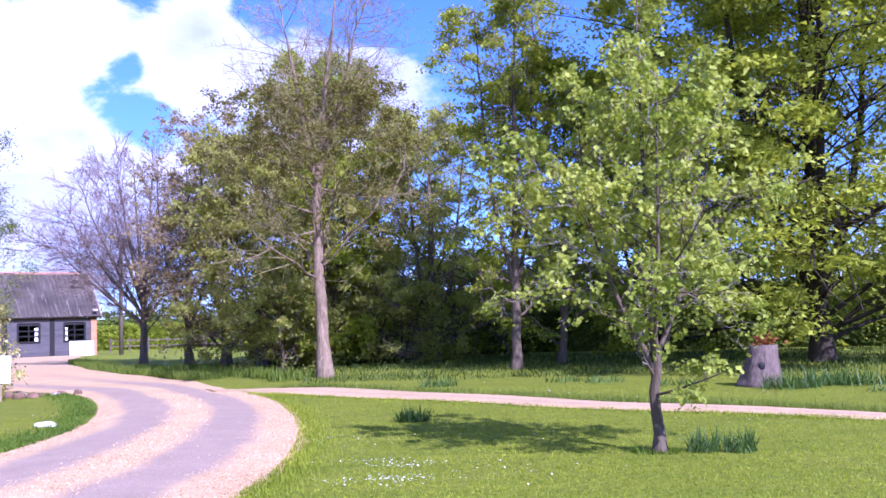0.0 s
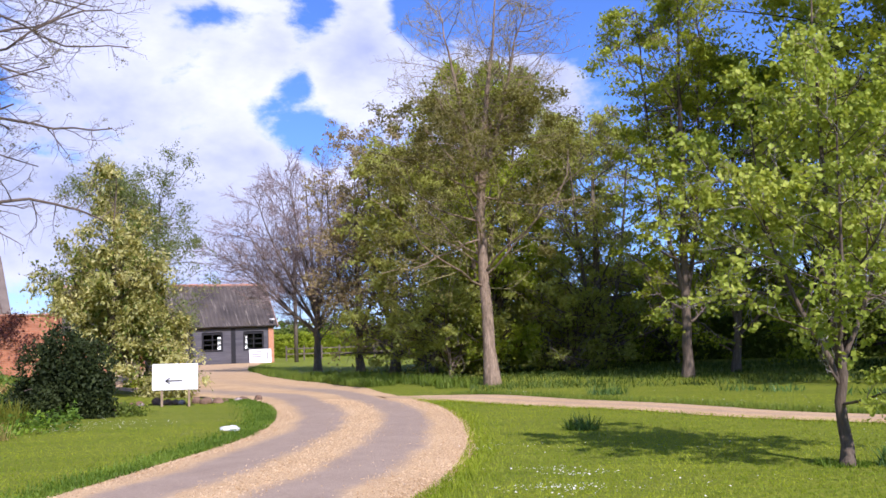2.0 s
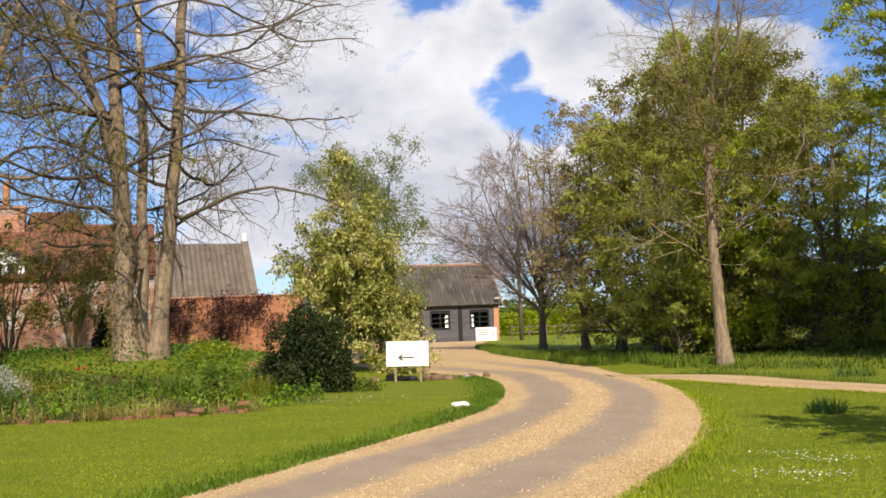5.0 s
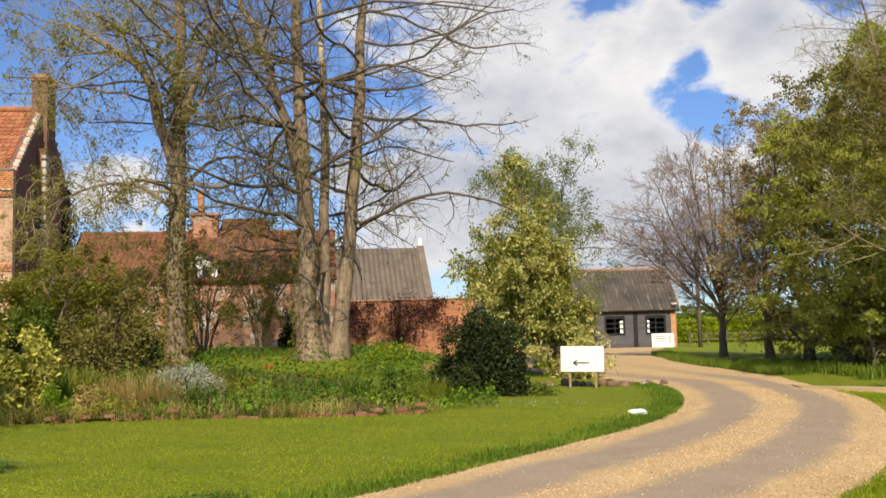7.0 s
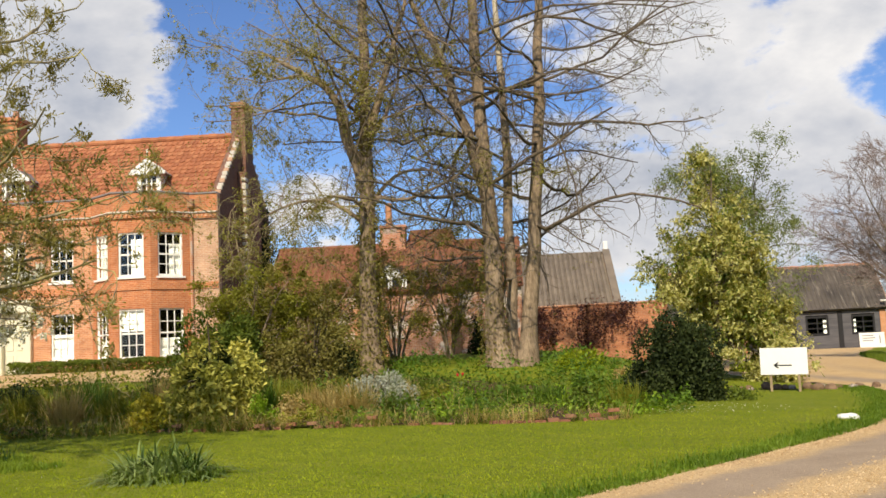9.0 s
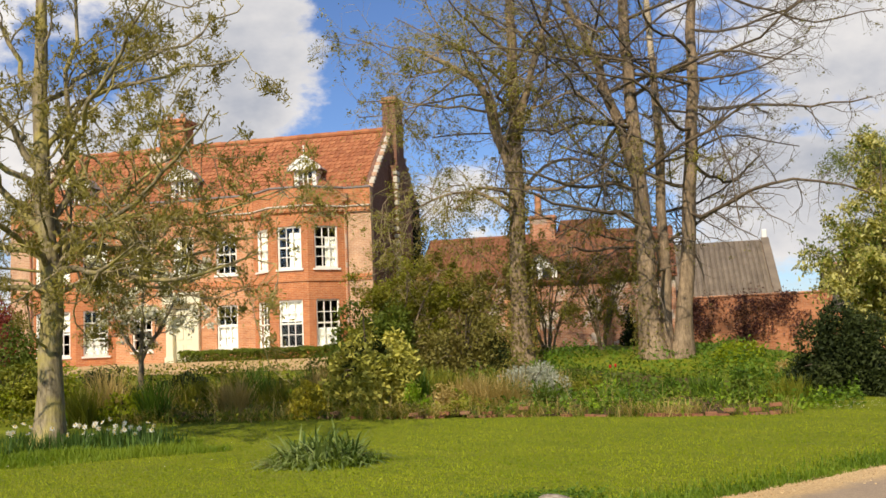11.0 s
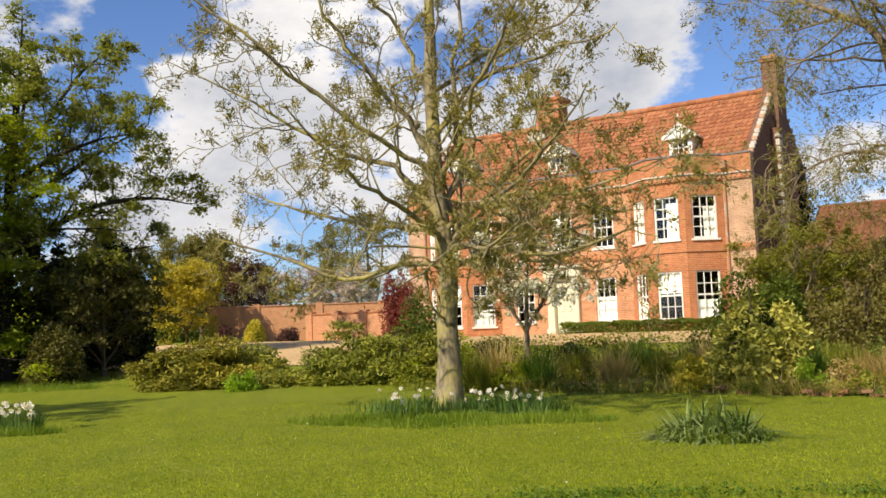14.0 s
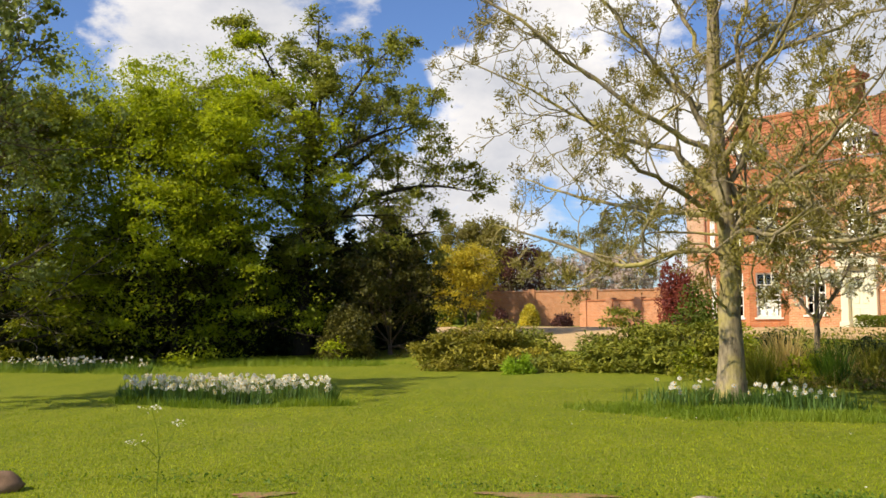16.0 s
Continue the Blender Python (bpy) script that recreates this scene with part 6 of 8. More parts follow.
w.add(np.array([[(0.16, 0.15, 9.3), (0.14, 0.15, 10.4), (0.10, 0.15, 11.6), (0.14, 0.15, 13.0), (0.10, 0.15, 14.0)]]), np.array([[0.105, 0.10, 0.085, 0.07, 0.02]]), 9)
child(new("dead_top", w.mesh("dead_top", barky("bleached_dead_wood", (0.36, 0.29, 0.20), (0.62, 0.53, 0.40)))), old_tree, pose(0, 0, 0, 0, 0, 40.75), "bleached barkless dead top")


def ivy(name, label, az, d, x, r, z0, z1, n, seed, size=0.09, mat=LEAF_DEEP):
    """A coat of ivy round a trunk."""
    rng = np.random.default_rng(seed)
    px, py = polar(az, d)
    a, z = rng.uniform(0, TAU, n), z0 + (z1 - z0) * rng.random(n) ** 1.3
    rr = r * (1.1 - 0.4 * (z - z0) / (z1 - z0)) * (0.9 + 0.35 * rng.random(n)) + 0.05 * np.sin(z * 5 + a * 2)
    at = np.stack([x + rr * np.cos(a), rr * np.sin(a), z], 1)
    V, F = leaves(rng, at, size, flat=0.0, droop=0.5)
    ob = new(name, mesh_of(name, V, F, mat))
    ob.matrix_basis = Matrix.Translation(on_land(px, py)) @ pose(0, 0, 0, 0, 0, -az)
    return tagged(ob, label, "ivy", kind="stuff")


ivy("ivy", "ivy climbing the tall tree's trunk", -48.84, 30.0, 0.0, 0.36, 0.1, 9.5, 5200, 63, 0.10, LEAF_OLIVE)
ivy("ivy", "ivy on the stems of the old tree", -40.75, 30.0, -0.45, 0.4, 0.1, 4.0, 1500, 64, 0.09, LEAF_OLIVE)

ASH_LIMBS = [
    [(0.05, 0, 2.7, 0.088), (0.25, 0.1, 3.8, 0.072), (0.35, 0.1, 5.2, 0.06), (0.4, 0.2, 7.0, 0.04), (0.8, 0.3, 9.6, 0.01)],
    [(0.0, 0, 2.75, 0.056), (-0.8, -0.1, 2.75, 0.048), (-1.85, -0.2, 2.5, 0.04), (-3.0, -0.2, 2.95, 0.0272), (-4.3, -0.3, 3.35, 0.0112)],
    [(0.08, 0, 2.9, 0.068), (0.5, 0, 3.6, 0.056), (0.95, 0, 4.0, 0.044), (1.8, -0.1, 4.9, 0.028), (3.0, -0.1, 5.6, 0.0112)],
    [(-0.05, 0, 3.8, 0.072), (-0.9, 0.1, 4.6, 0.056), (-2.0, 0.2, 5.1, 0.04), (-3.4, 0.2, 5.9, 0.024), (-5.2, 0.2, 6.9, 0.0112)],
    [(-0.1, 0, 4.9, 0.064), (-0.9, -0.2, 5.9, 0.048), (-1.7, -0.3, 7.0, 0.036), (-2.6, -0.4, 8.6, 0.0112)],
    [(-0.1, 0, 5.3, 0.056), (0.8, -0.1, 6.2, 0.044), (1.9, -0.1, 6.6, 0.032), (3.6, 0, 7.3, 0.0112)],
    [(0.08, 0, 3.0, 0.048), (0.9, 0.3, 3.1, 0.0384), (1.9, 0.4, 2.75, 0.0272), (2.9, 0.5, 3.0, 0.01)],
    [(-0.1, 0, 6.2, 0.048), (-0.9, 0.2, 7.6, 0.036), (-1.3, 0.2, 8.6, 0.024), (-1.6, 0.3, 10.2, 0.01)],
    [(-0.06, 0, 3.4, 0.06), (-1.2, 0.9, 3.6, 0.044), (-2.6, 1.9, 4.0, 0.032), (-4.4, 2.6, 4.7, 0.0112)],
    [(-0.1, 0, 4.5, 0.06), (-1.4, -0.8, 5.2, 0.044), (-3.2, -1.6, 6.6, 0.032), (-5.2, -2.2, 8.2, 0.0112)],
    [(0.05, 0, 3.5, 0.056), (1.2, -1.0, 3.9, 0.04), (2.3, -1.7, 3.8, 0.028), (3.7, -2.4, 4.2, 0.0112)],
    [(-0.1, 0, 5.9, 0.056), (1.0, 0.8, 7.0, 0.04), (2.3, 1.5, 7.7, 0.028), (4.0, 2.0, 9.0, 0.0112)],
    [(0.06, 0, 2.8, 0.06), (0.3, -1.3, 3.0, 0.0464), (0.7, -2.7, 2.8, 0.0336), (1.2, -4.2, 3.1, 0.0112)],
    [(0.0, 0, 3.2, 0.056), (-0.7, -1.3, 3.7, 0.044), (-1.5, -2.7, 4.1, 0.0304), (-2.3, -4.0, 4.9, 0.0112)],
    [(-0.05, 0, 4.2, 0.06), (0.5, -1.5, 5.2, 0.044), (0.9, -2.9, 6.0, 0.0288), (1.6, -4.2, 7.2, 0.0112)],
    [(0.06, 0, 3.0, 0.056), (0.4, 1.4, 3.6, 0.044), (0.9, 2.9, 4.0, 0.0304), (1.5, 4.3, 4.8, 0.0112)],
    [(0.06, 0, 2.6, 0.056), (0.9, -1.0, 2.9, 0.044), (1.9, -2.2, 2.7, 0.0336), (3.0, -3.4, 3.0, 0.0112)],
    [(0.05, 0, 3.1, 0.056), (0.9, -1.6, 3.7, 0.04), (1.6, -3.0, 4.2, 0.0288), (2.2, -4.4, 5.0, 0.0112)],
    [(0.06, 0, 3.2, 0.056), (1.1, 0.4, 3.5, 0.044), (2.2, 0.3, 3.3, 0.032), (3.8, 0.2, 3.8, 0.0112)],
    [(-0.1, 0, 4.8, 0.056), (-0.4, 1.5, 5.7, 0.04), (-0.9, 2.8, 6.6, 0.0272), (-1.3, 4.0, 7.8, 0.0112)]]
tree("ash_tree", "lichened young ash with bursting leaf buds on the lawn", -75.67, 18.3,
     [[(0, 0, 0, 0.235), (0.04, 0, 1.2, 0.205), (0.06, 0, 2.7, 0.19), (-0.05, 0, 3.9, 0.15), (-0.10, 0, 5.45, 0.135), (-0.10, 0, 7.7, 0.10), (-0.15, 0, 11.0, 0.015)]] + ASH_LIMBS,
     BARK_LICHEN, TWIG_LICHEN_SUNLIT,
     [L(11, 62, 1.7, t0=0.2, rad=0.45, rmin=0.012, rmax=0.030, up=0.05, wob=0.32, seg=7),
      L(6, 60, 0.46, t0=0.2, up=0.10, rmin=0.009, seg=5, wob=0.36, tip=0.7), L(3, 50, 0.4, t0=0.4, rmin=0.0075, up=0.24, seg=3, wob=0.22, tip=0.8)],
     {"new_growth": dict(n=52000, size=0.085, mat=LEAF_ASH, clump=(2600, 0.115, 1.1), slim=0.34, flat=0.05, droop=-0.5)}, 71, env((0, 1.0), (0.4, 1.1), (1, 0.6)), wander=0.03)

tree("blossom_tree", "small tree of white blossom before the house", -70.9, 29.0,
     [[(0, 0, 0, 0.09), (0, 0, 1.2, 0.07), (0.05, 0, 2.4, 0.05), (0.1, 0, 4.4, 0.01)],
      [(0, 0, 1.0, 0.05), (-0.6, 0, 2.0, 0.04), (-1.1, 0, 3.6, 0.01)], [(0, 0, 1.1, 0.05), (0.7, 0, 2.2, 0.04), (1.4, 0, 3.7, 0.01)]],
     BARK_GREY, TWIG_GREY,
     [L(14, 60, 1.7, t0=0.25, rad=0.4, rmin=0.01, up=0.02, seg=4), L(6, 45, 0.45, rmin=0.005, seg=3), L(3, 45, 0.5, rmin=0.004, seg=2)],
     {"blossom": dict(n=7500, size=0.085, mat=PETAL_WHITE, clump=(420, 0.13, 0.9), slim=0.9), "foliage": dict(n=2200, size=0.07, mat=LEAF_SPRING, clump=(420, 0.12, 0.9))}, 72)

# ---- trees and shrubs beyond the west lawn ----
round_tree("lime_tree", "broad bright green tree in full leaf", -107.6, 41.0, 11.9, 6.9, LEAF_GREEN, 145000, 0.17, inner=0.35, seed=81, bark=BARK_DARK, bole=0.1, thick=0.02, low=1.15, top=0.75, n1=28, stems=6, clumps=2300, reach=0.7, flat=0.9, pad=0.3, t0=0.11, up=0.0, ghost=True)
tree("tall_oak", "tall open oak with long crooked side limbs", -100.3, 42.0,
     [[(0, 0, 0, 0.34), (0.05, 0, 3, 0.28), (0.15, 0, 6, 0.23), (0.35, 0, 9.9, 0.16), (0.6, 0, 12.6, 0.08), (0.7, 0, 14.8, 0.02)],
      [(0.1, 0, 5.0, 0.17), (1.5, -0.3, 5.9, 0.14), (3.4, -0.5, 6.9, 0.11), (5.6, -0.5, 7.3, 0.07), (7.3, -0.4, 7.1, 0.02)],
      [(0.15, 0, 6.6, 0.15), (1.6, 0.5, 7.8, 0.12), (3.4, 0.8, 9.2, 0.08), (5.6, 1.0, 10.6, 0.02)],
      [(0.3, 0, 8.6, 0.13), (1.5, -0.5, 10.2, 0.09), (2.7, -0.8, 12.2, 0.06), (4.0, -0.9, 13.4, 0.02)],
      [(0.3, 0, 9.3, 0.12), (-0.7, 0.3, 11.0, 0.09), (-1.6, 0.5, 12.9, 0.05), (-2.2, 0.5, 14.3, 0.02)],
      [(0.1, 0, 5.6, 0.14), (-1.6, -0.5, 7.2, 0.1), (-3.0, -0.8, 9.0, 0.06), (-3.8, -0.9, 10.6, 0.02)],
      [(0.1, 0, 3.8, 0.14), (1.4, -0.9, 4.4, 0.11), (3.2, -1.4, 4.8, 0.08), (5.6, -1.6, 5.2, 0.02)],
      [(0.2, 0, 7.4, 0.13), (0.4, -1.6, 9.0, 0.1), (0.7, -2.6, 10.4, 0.06), (1.0, -3.0, 11.8, 0.02)],
      [(0.1, 0, 3.2, 0.12), (-1.4, -0.8, 3.9, 0.1), (-3.0, -1.2, 4.2, 0.07), (-5.0, -1.4, 5.0, 0.02)],
      [(0.1, 0, 4.4, 0.12), (0.5, -1.6, 5.2, 0.1), (1.4, -3.0, 5.6, 0.07), (2.6, -4.2, 5.6, 0.02)],
      [(0.2, 0, 7.8, 0.12), (1.6, -1.2, 8.6, 0.1), (3.2, -2.0, 9.3, 0.06), (4.6, -2.4, 9.6, 0.02)]], BARK_DARK, TWIG_DARK,
     [L(11, 58, 2.3, t0=0.28, rad=0.42, rmin=0.028, rmax=0.08, up=0.03, wob=0.24, seg=6), L(7, 50, 0.5, t0=0.2, rmin=0.013, up=0.03, seg=4, wob=0.28), L(4, 46, 0.5, rmin=0.009, up=0.03, seg=2, wob=0.2)],
     {"foliage": dict(n=56000, size=0.15, mat=LEAF_OAKDULL, clump=(1600, 0.36, 0.5), flat=0.8)}, 82, env((0, 0.8), (0.4, 1.0), (0.8, 0.9), (1, 0.5)))
round_tree("lime_tree", "green tree at the lawn's edge", -117.5, 38.0, 10.6, 5.2, LEAF_OLIVEGREEN, 70000, 0.16, seed=84, bark=BARK_DARK, bole=0.12, low=1.1, clumps=1200, reach=0.55, pad=0.3, flat=0.9, twig=TWIG_GREY, t0=0.14, ghost=True)
round_tree("near_tree", "overhanging tree with fresh round leaves", -120.8, 21.0, 9.5, 3.7, LEAF_FEATHER, 16000, 0.11, seed=85, bark=BARK_BROWN, bole=0.3, low=0.8, clumps=900, reach=0.2, pad=0.7, slim=0.9, fold=True, twigs=4, n1=22)
# raised as a dark filler; shade below the crowns is in its near-black leaves
hedge("yew_thicket", "black-green yew thicket, darkened for the shade under the trees", -124, -92.6, 45, 43, 5.2, 3.0, 34000, 0.25, LEAF_DARK, 86, "shrubs", 0.6)
round_tree("bronze_tree", "low spreading bronze-green tree beside the lawn", -95.2, 39.0, 4.4, 2.6, LEAF_BRONZE, 16000, 0.14, seed=187, bole=0.12, low=1.1, stems=5, n1=16, clumps=420, reach=0.38, ghost=True)
shrub("bronze_shrub", "loose bronze-green shrub under the oak", *polar(-97.6, 37.0), 4.0, 2.4, 2.6, 13000, 0.13, LEAF_BRONZE, 88, lumpy=20)
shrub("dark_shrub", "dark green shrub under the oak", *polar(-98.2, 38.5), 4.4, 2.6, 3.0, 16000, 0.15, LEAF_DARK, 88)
round_tree("golden_tree", "small round tree in golden-orange leaf", -90.7, 60.0, 4.9, 2.7, LEAF_ORANGE, 20000, 0.17, seed=89, bole=0.18, low=1.1, stems=5, n1=18, ghost=True, reach=0.5, pad=0.6, inner=0.2)
round_tree("olive_tree", "broad olive-brown tree behind the golden one", -89.9, 68.0, 7.4, 3.2, LEAF_OLIVE, 16000, 0.2, seed=189, bole=0.15, low=1.0, stems=5, n1=18, ghost=True, reach=0.5, pad=0.6, inner=0.2)
round_tree("copper_tree", "maroon-leaved small tree in the garden", -87.6, 66.0, 5.6, 2.0, LEAF_MAROON, 5000, 0.2, seed=90, bole=0.15, low=1.0, n1=16, ghost=True)
for k, (az, d, h) in enumerate(((-86.2, 73, 5.2), (-83.4, 74, 5.4), (-80.6, 74, 5.6))):
    round_tree("orchard_tree", "orchard tree in pale pink blossom", az, d, h, 2.7, PETAL_PINK, 6000, 0.2, seed=91 + k, bole=0.2, low=1.0, twig=TWIG_PURPLE, n1=16, twigs=2, reach=0.3)
for k, (az, d, h, r) in enumerate(((-83.0, 92, 9.5, 3.4), (-80.2, 90, 12.0, 4.0), (-93.5, 88, 9.5, 4.0), (-88.5, 95, 7.0, 3.2))):
    round_tree("bare_tree", "budding grey tree beyond the walled garden", az, d, h, r, LEAF_OLIVE, 9000, 0.18, seed=95 + k, twig=TWIG_GREY, bark=BARK_GREY, bole=0.15, ghost=False, twigs=3, n1=11)
shrub("red_shrub", "red-leaved spring shrub beside the house", *polar(-78.4, 44.5), 3.2, 2.4, 4.6, 9000, 0.13, LEAF_RED, 101, lumpy=26, lump=0.26, stems=40)
shrub("lime_juniper", "small bright lime-green juniper at the lawn's edge", *polar(-87.7, 27.2), 1.0, 0.9, 0.8, 3000, 0.11, LEAF_SAP, 105, slim=0.35)
shrub("yellow_bush", "bright yellow forsythia bush", *polar(-86.9, 57.0), 2.4, 1.6, 1.75, 7000, 0.13, LEAF_GOLD, 102)
shrub("dark_shrub", "dark shrub against the garden wall", *polar(-84.9, 57.8), 2.4, 1.5, 1.5, 3000, 0.12, LEAF_MAROON, 103)
shrub("dark_shrub", "dark shrub against the garden wall", *polar(-88.6, 58.0), 2.0, 1.5, 1.8, 3000, 0.12, LEAF_MAROON, 104)


def juniper(name, label, az, d, w, dp, h, n, seed, mat=None):
    """A spreading juniper: drooping flat sprays in tiers over one another."""
    rng = np.random.default_rng(seed)
    root = tagged(empty(name, Matrix.Translation(on_land(*polar(az, d), -0.02)) @ pose(0, 0, 0, 0, 0, -az)), label, "shrub")
    m = 46
    a, reach = rng.uniform(0, TAU, m), np.sqrt(rng.random(m))
    c = np.stack([np.cos(a) * w * 0.42 * reach, np.sin(a) * dp * 0.42 * reach, h * (1.0 - 0.8 * reach ** 1.5) * rng.uniform(0.35, 1.05, m)], 1)
    f = np.linspace(0, 1, 6)[None, :, None]
    P = c[:, None] * f * np.array([1, 1, 0]) + c[:, None, 2:] * np.sqrt(f) * np.array([0, 0, 1.0])
    wood = Wood()
    wood.add(P, np.linspace(0.035, 0.008, 6)[None] * np.ones((m, 1)), 4)
    tagged(share("stem", wood.mesh("stem", TWIG_DARK), root), kind="stuff")
    pick = rng.integers(0, m, n)
    size = rng.uniform(0.35, 0.75, m)[pick]
    th, rr = rng.uniform(0, TAU, n), np.sqrt(rng.random(n))
    out = np.stack([np.cos(a), np.sin(a)], 1)[pick]
    off = np.stack([np.cos(th) * rr * size, np.sin(th) * rr * size * 0.8], 1) + out * 0.25
    lift = 0.16 * (off * out).sum(1) - 0.22 * rr ** 2 * size + 0.05 * np.sin(th * 5 + pick)
    at = np.concatenate([c[pick, :2] + off, (c[pick, 2] + lift + rng.normal(0, 0.03, n))[:, None]], 1)
    at[:, 2] = np.maximum(at[:, 2] * np.where(rng.random(n) < 0.22, rng.uniform(0.05, 1.0, n), 1.0), 0.03)
    V, F = leaves(rng, at, 0.15, flat=0.9, slim=0.34)
    tagged(share("foliage", mesh_of("foliage", V, F, mat or LEAF_JUNIPER), root), kind="stuff")
    return root


juniper("juniper", "low spreading golden-green juniper", -90.1, 30.2, 4.6, 3.0, 1.45, 24000, 111, LEAF_GILT)
juniper("juniper", "dark green juniper with tiered sprays", -87.6, 31.2, 2.4, 2.2, 1.3, 10000, 112)
juniper("juniper", "prostrate dark green juniper", -84.9, 28.4, 2.4, 1.6, 0.5, 8000, 115)
juniper("juniper", "low spreading blue-green juniper", -80.5, 28.2, 3.2, 2.6, 1.75, 20000, 113)
juniper("juniper", "low spreading blue-green juniper", -77.6, 27.0, 2.8, 2.4, 1.5, 14000, 114)

# ---- the long bed in front of the house ----
front = resample([(-21.8, 7.0), (-18.9, 9.7), (-17.2, 10.95), (-15.6, 12.05), (-12.9, 13.55), (-10.4, 15.2)], 60)
deep = np.interp(np.linspace(0, 1, 60), [0, 0.15, 0.5, 1], [5.0, 11.0, 10.5, 6.0])[:, None] * np.linspace(0, 1, 16)[None]
sx, sy = front[:, :1] + NX * deep, front[:, 1:] + NY * deep
V = np.stack([sx, sy, land(sx, sy) + 0.022 + 0.03 * np.sin(sx * 3.1) * np.sin(sy * 2.7)], -1).reshape(-1, 3)
i, j = np.meshgrid(np.arange(59), np.arange(15), indexing="ij")
_m = Mat("dark_garden_soil", 0.95, 0.1)
_m.color(_m.mix(0.5, _m.ramp(_m.noise(2.0, 6, 0.7), (0.3, (0.045, 0.028, 0.017)), (0.7, (0.13, 0.08, 0.045))), _m.ramp(_m.noise(25, 4, 0.7), (0.3, (0.04, 0.025, 0.015)), (0.7, (0.17, 0.11, 0.065)))))
_m.bump(_m.noise(18, 5), 0.8, 0.05)
tagged(new("flower_bed", mesh_of("flower_bed", V, np.stack([i * 16 + j, i * 16 + j + 1, (i + 1) * 16 + j + 1, (i + 1) * 16 + j], -1).reshape(-1, 4), _m.m, True)), "dark bare soil of the flower bed", "flower bed", kind="structure")
def bed(az, d, w, dp, h, n, size, mat, name, label, **kw):
    x, y = polar(az, d)
    return shrub(name, label, x, y, w, dp, h, n, size, mat, az=az, **kw)


LEAF_SHRUB = leafy("mid_green_shrub_leaf", (0.055, 0.085, 0.010), (0.105, 0.15, 0.018), (0.20, 0.25, 0.035), 0.35)
LEAF_HERB = leafy("fresh_herb_leaf", (0.042, 0.095, 0.009), (0.09, 0.175, 0.015), (0.19, 0.30, 0.032), 0.4)
LEAF_PRIVET = leafy("golden_privet_leaf", (0.13, 0.16, 0.02), (0.42, 0.40, 0.07), (0.74, 0.66, 0.16), 0.3)
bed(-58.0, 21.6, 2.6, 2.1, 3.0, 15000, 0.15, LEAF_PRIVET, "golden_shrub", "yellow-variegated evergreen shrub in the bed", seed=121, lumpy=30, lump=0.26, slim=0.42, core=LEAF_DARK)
bed(-60.0, 21.6, 1.2, 1.3, 1.1, 2400, 0.09, LEAF_GREEN, "green_shrub", "low green shrub in the bed", seed=122)
bed(-61.6, 21.2, 1.3, 1.1, 1.35, 4000, 0.09, LEAF_GOLD, "golden_shrub", "small yellow-leaved shrub in the bed", seed=123)
bed(-58.3, 26.4, 3.6, 2.4, 3.5, 17000, 0.11, LEAF_SHRUB, "green_shrub", "tall dark green shrub below the bay window", seed=124, lumpy=24, lump=0.28)
bed(-54.8, 26.6, 2.6, 2.0, 2.2, 7000, 0.10, LEAF_OLIVE, "olive_shrub", "twiggy olive-leaved shrub on the bank", seed=125, stems=40, lumpy=24, lump=0.26)
bed(-52.4, 27.5, 3.2, 2.2, 3.0, 11000, 0.09, LEAF_OLIVE, "olive_shrub", "twiggy olive shrub dotted with pale flowers", seed=126, stems=40)
bed(-50.6, 27.8, 1.5, 1.4, 1.7, 5200, 0.08, LEAF_DARK, "dark_bush", "dark clipped evergreen bush in the bed", seed=128)
bed(-54.2, 24.5, 1.6, 1.4, 1.0, 3000, 0.08, LEAF_DEEP, "green_shrub", "low dark green shrub in the bed", seed=129)
bed(-48.7, 22.2, 1.9, 1.3, 1.45, 12000, 0.08, LEAF_GREY, "silver_shrub", "silver-grey low shrub in the bed", seed=130, slim=0.3)
bed(-45.6, 24.0, 1.1, 1.0, 0.7, 2000, 0.08, LEAF_DEEP, "green_shrub", "low dark green shrub in the bed", seed=131)
bed(-42.6, 37.5, 0.9, 0.8, 2.0, 3000, 0.08, LEAF_DARK, "dark_bush", "narrow dark evergreen by the wall", seed=132)
bed(-51.0, 21.5, 0.9, 0.8, 0.6, 900, 0.09, LEAF_OLIVE, "olive_shrub", "low olive-leaved clump in the bed", seed=133)
bed(-66.5, 24.5, 1.9, 1.5, 1.1, 3400, 0.08, LEAF_SPRING, "green_shrub", "low olive-green shrub in the bed", seed=134)
bed(-64.3, 25.8, 1.5, 1.3, 0.9, 2400, 0.08, LEAF_OLIVE, "olive_shrub", "twiggy low shrub in the bed", seed=135, stems=40)
bed(-69.0, 26.5, 2.0, 1.5, 1.2, 4000, 0.08, LEAF_DARK, "dark_bush", "dark clipped bush near the blossom tree", seed=136)
bed(-72.6, 27.5, 2.4, 1.6, 1.3, 4600, 0.08, LEAF_DARK, "dark_bush", "dark evergreen bush near the blossom tree", seed=137)
bed(-72.0, 23.5, 1.5, 1.2, 1.0, 2200, 0.09, LEAF_GREEN, "green_shrub", "arching green shrub with upright stems", seed=138, stems=40)
bed(-74.9, 27.0, 2.2, 1.8, 1.7, 4200, 0.09, LEAF_GREEN, "green_shrub", "loose green shrub on the bank", seed=139, stems=40)
bed(-77.2, 30.0, 2.4, 1.8, 2.9, 6500, 0.10, LEAF_SHRUB, "green_shrub", "loose dark green shrub by the terrace", seed=140, stems=30)
bed(-77.6, 26.0, 1.6, 1.3, 1.0, 2500, 0.08, LEAF_GREEN, "green_shrub", "low green shrub on the bank", seed=141)
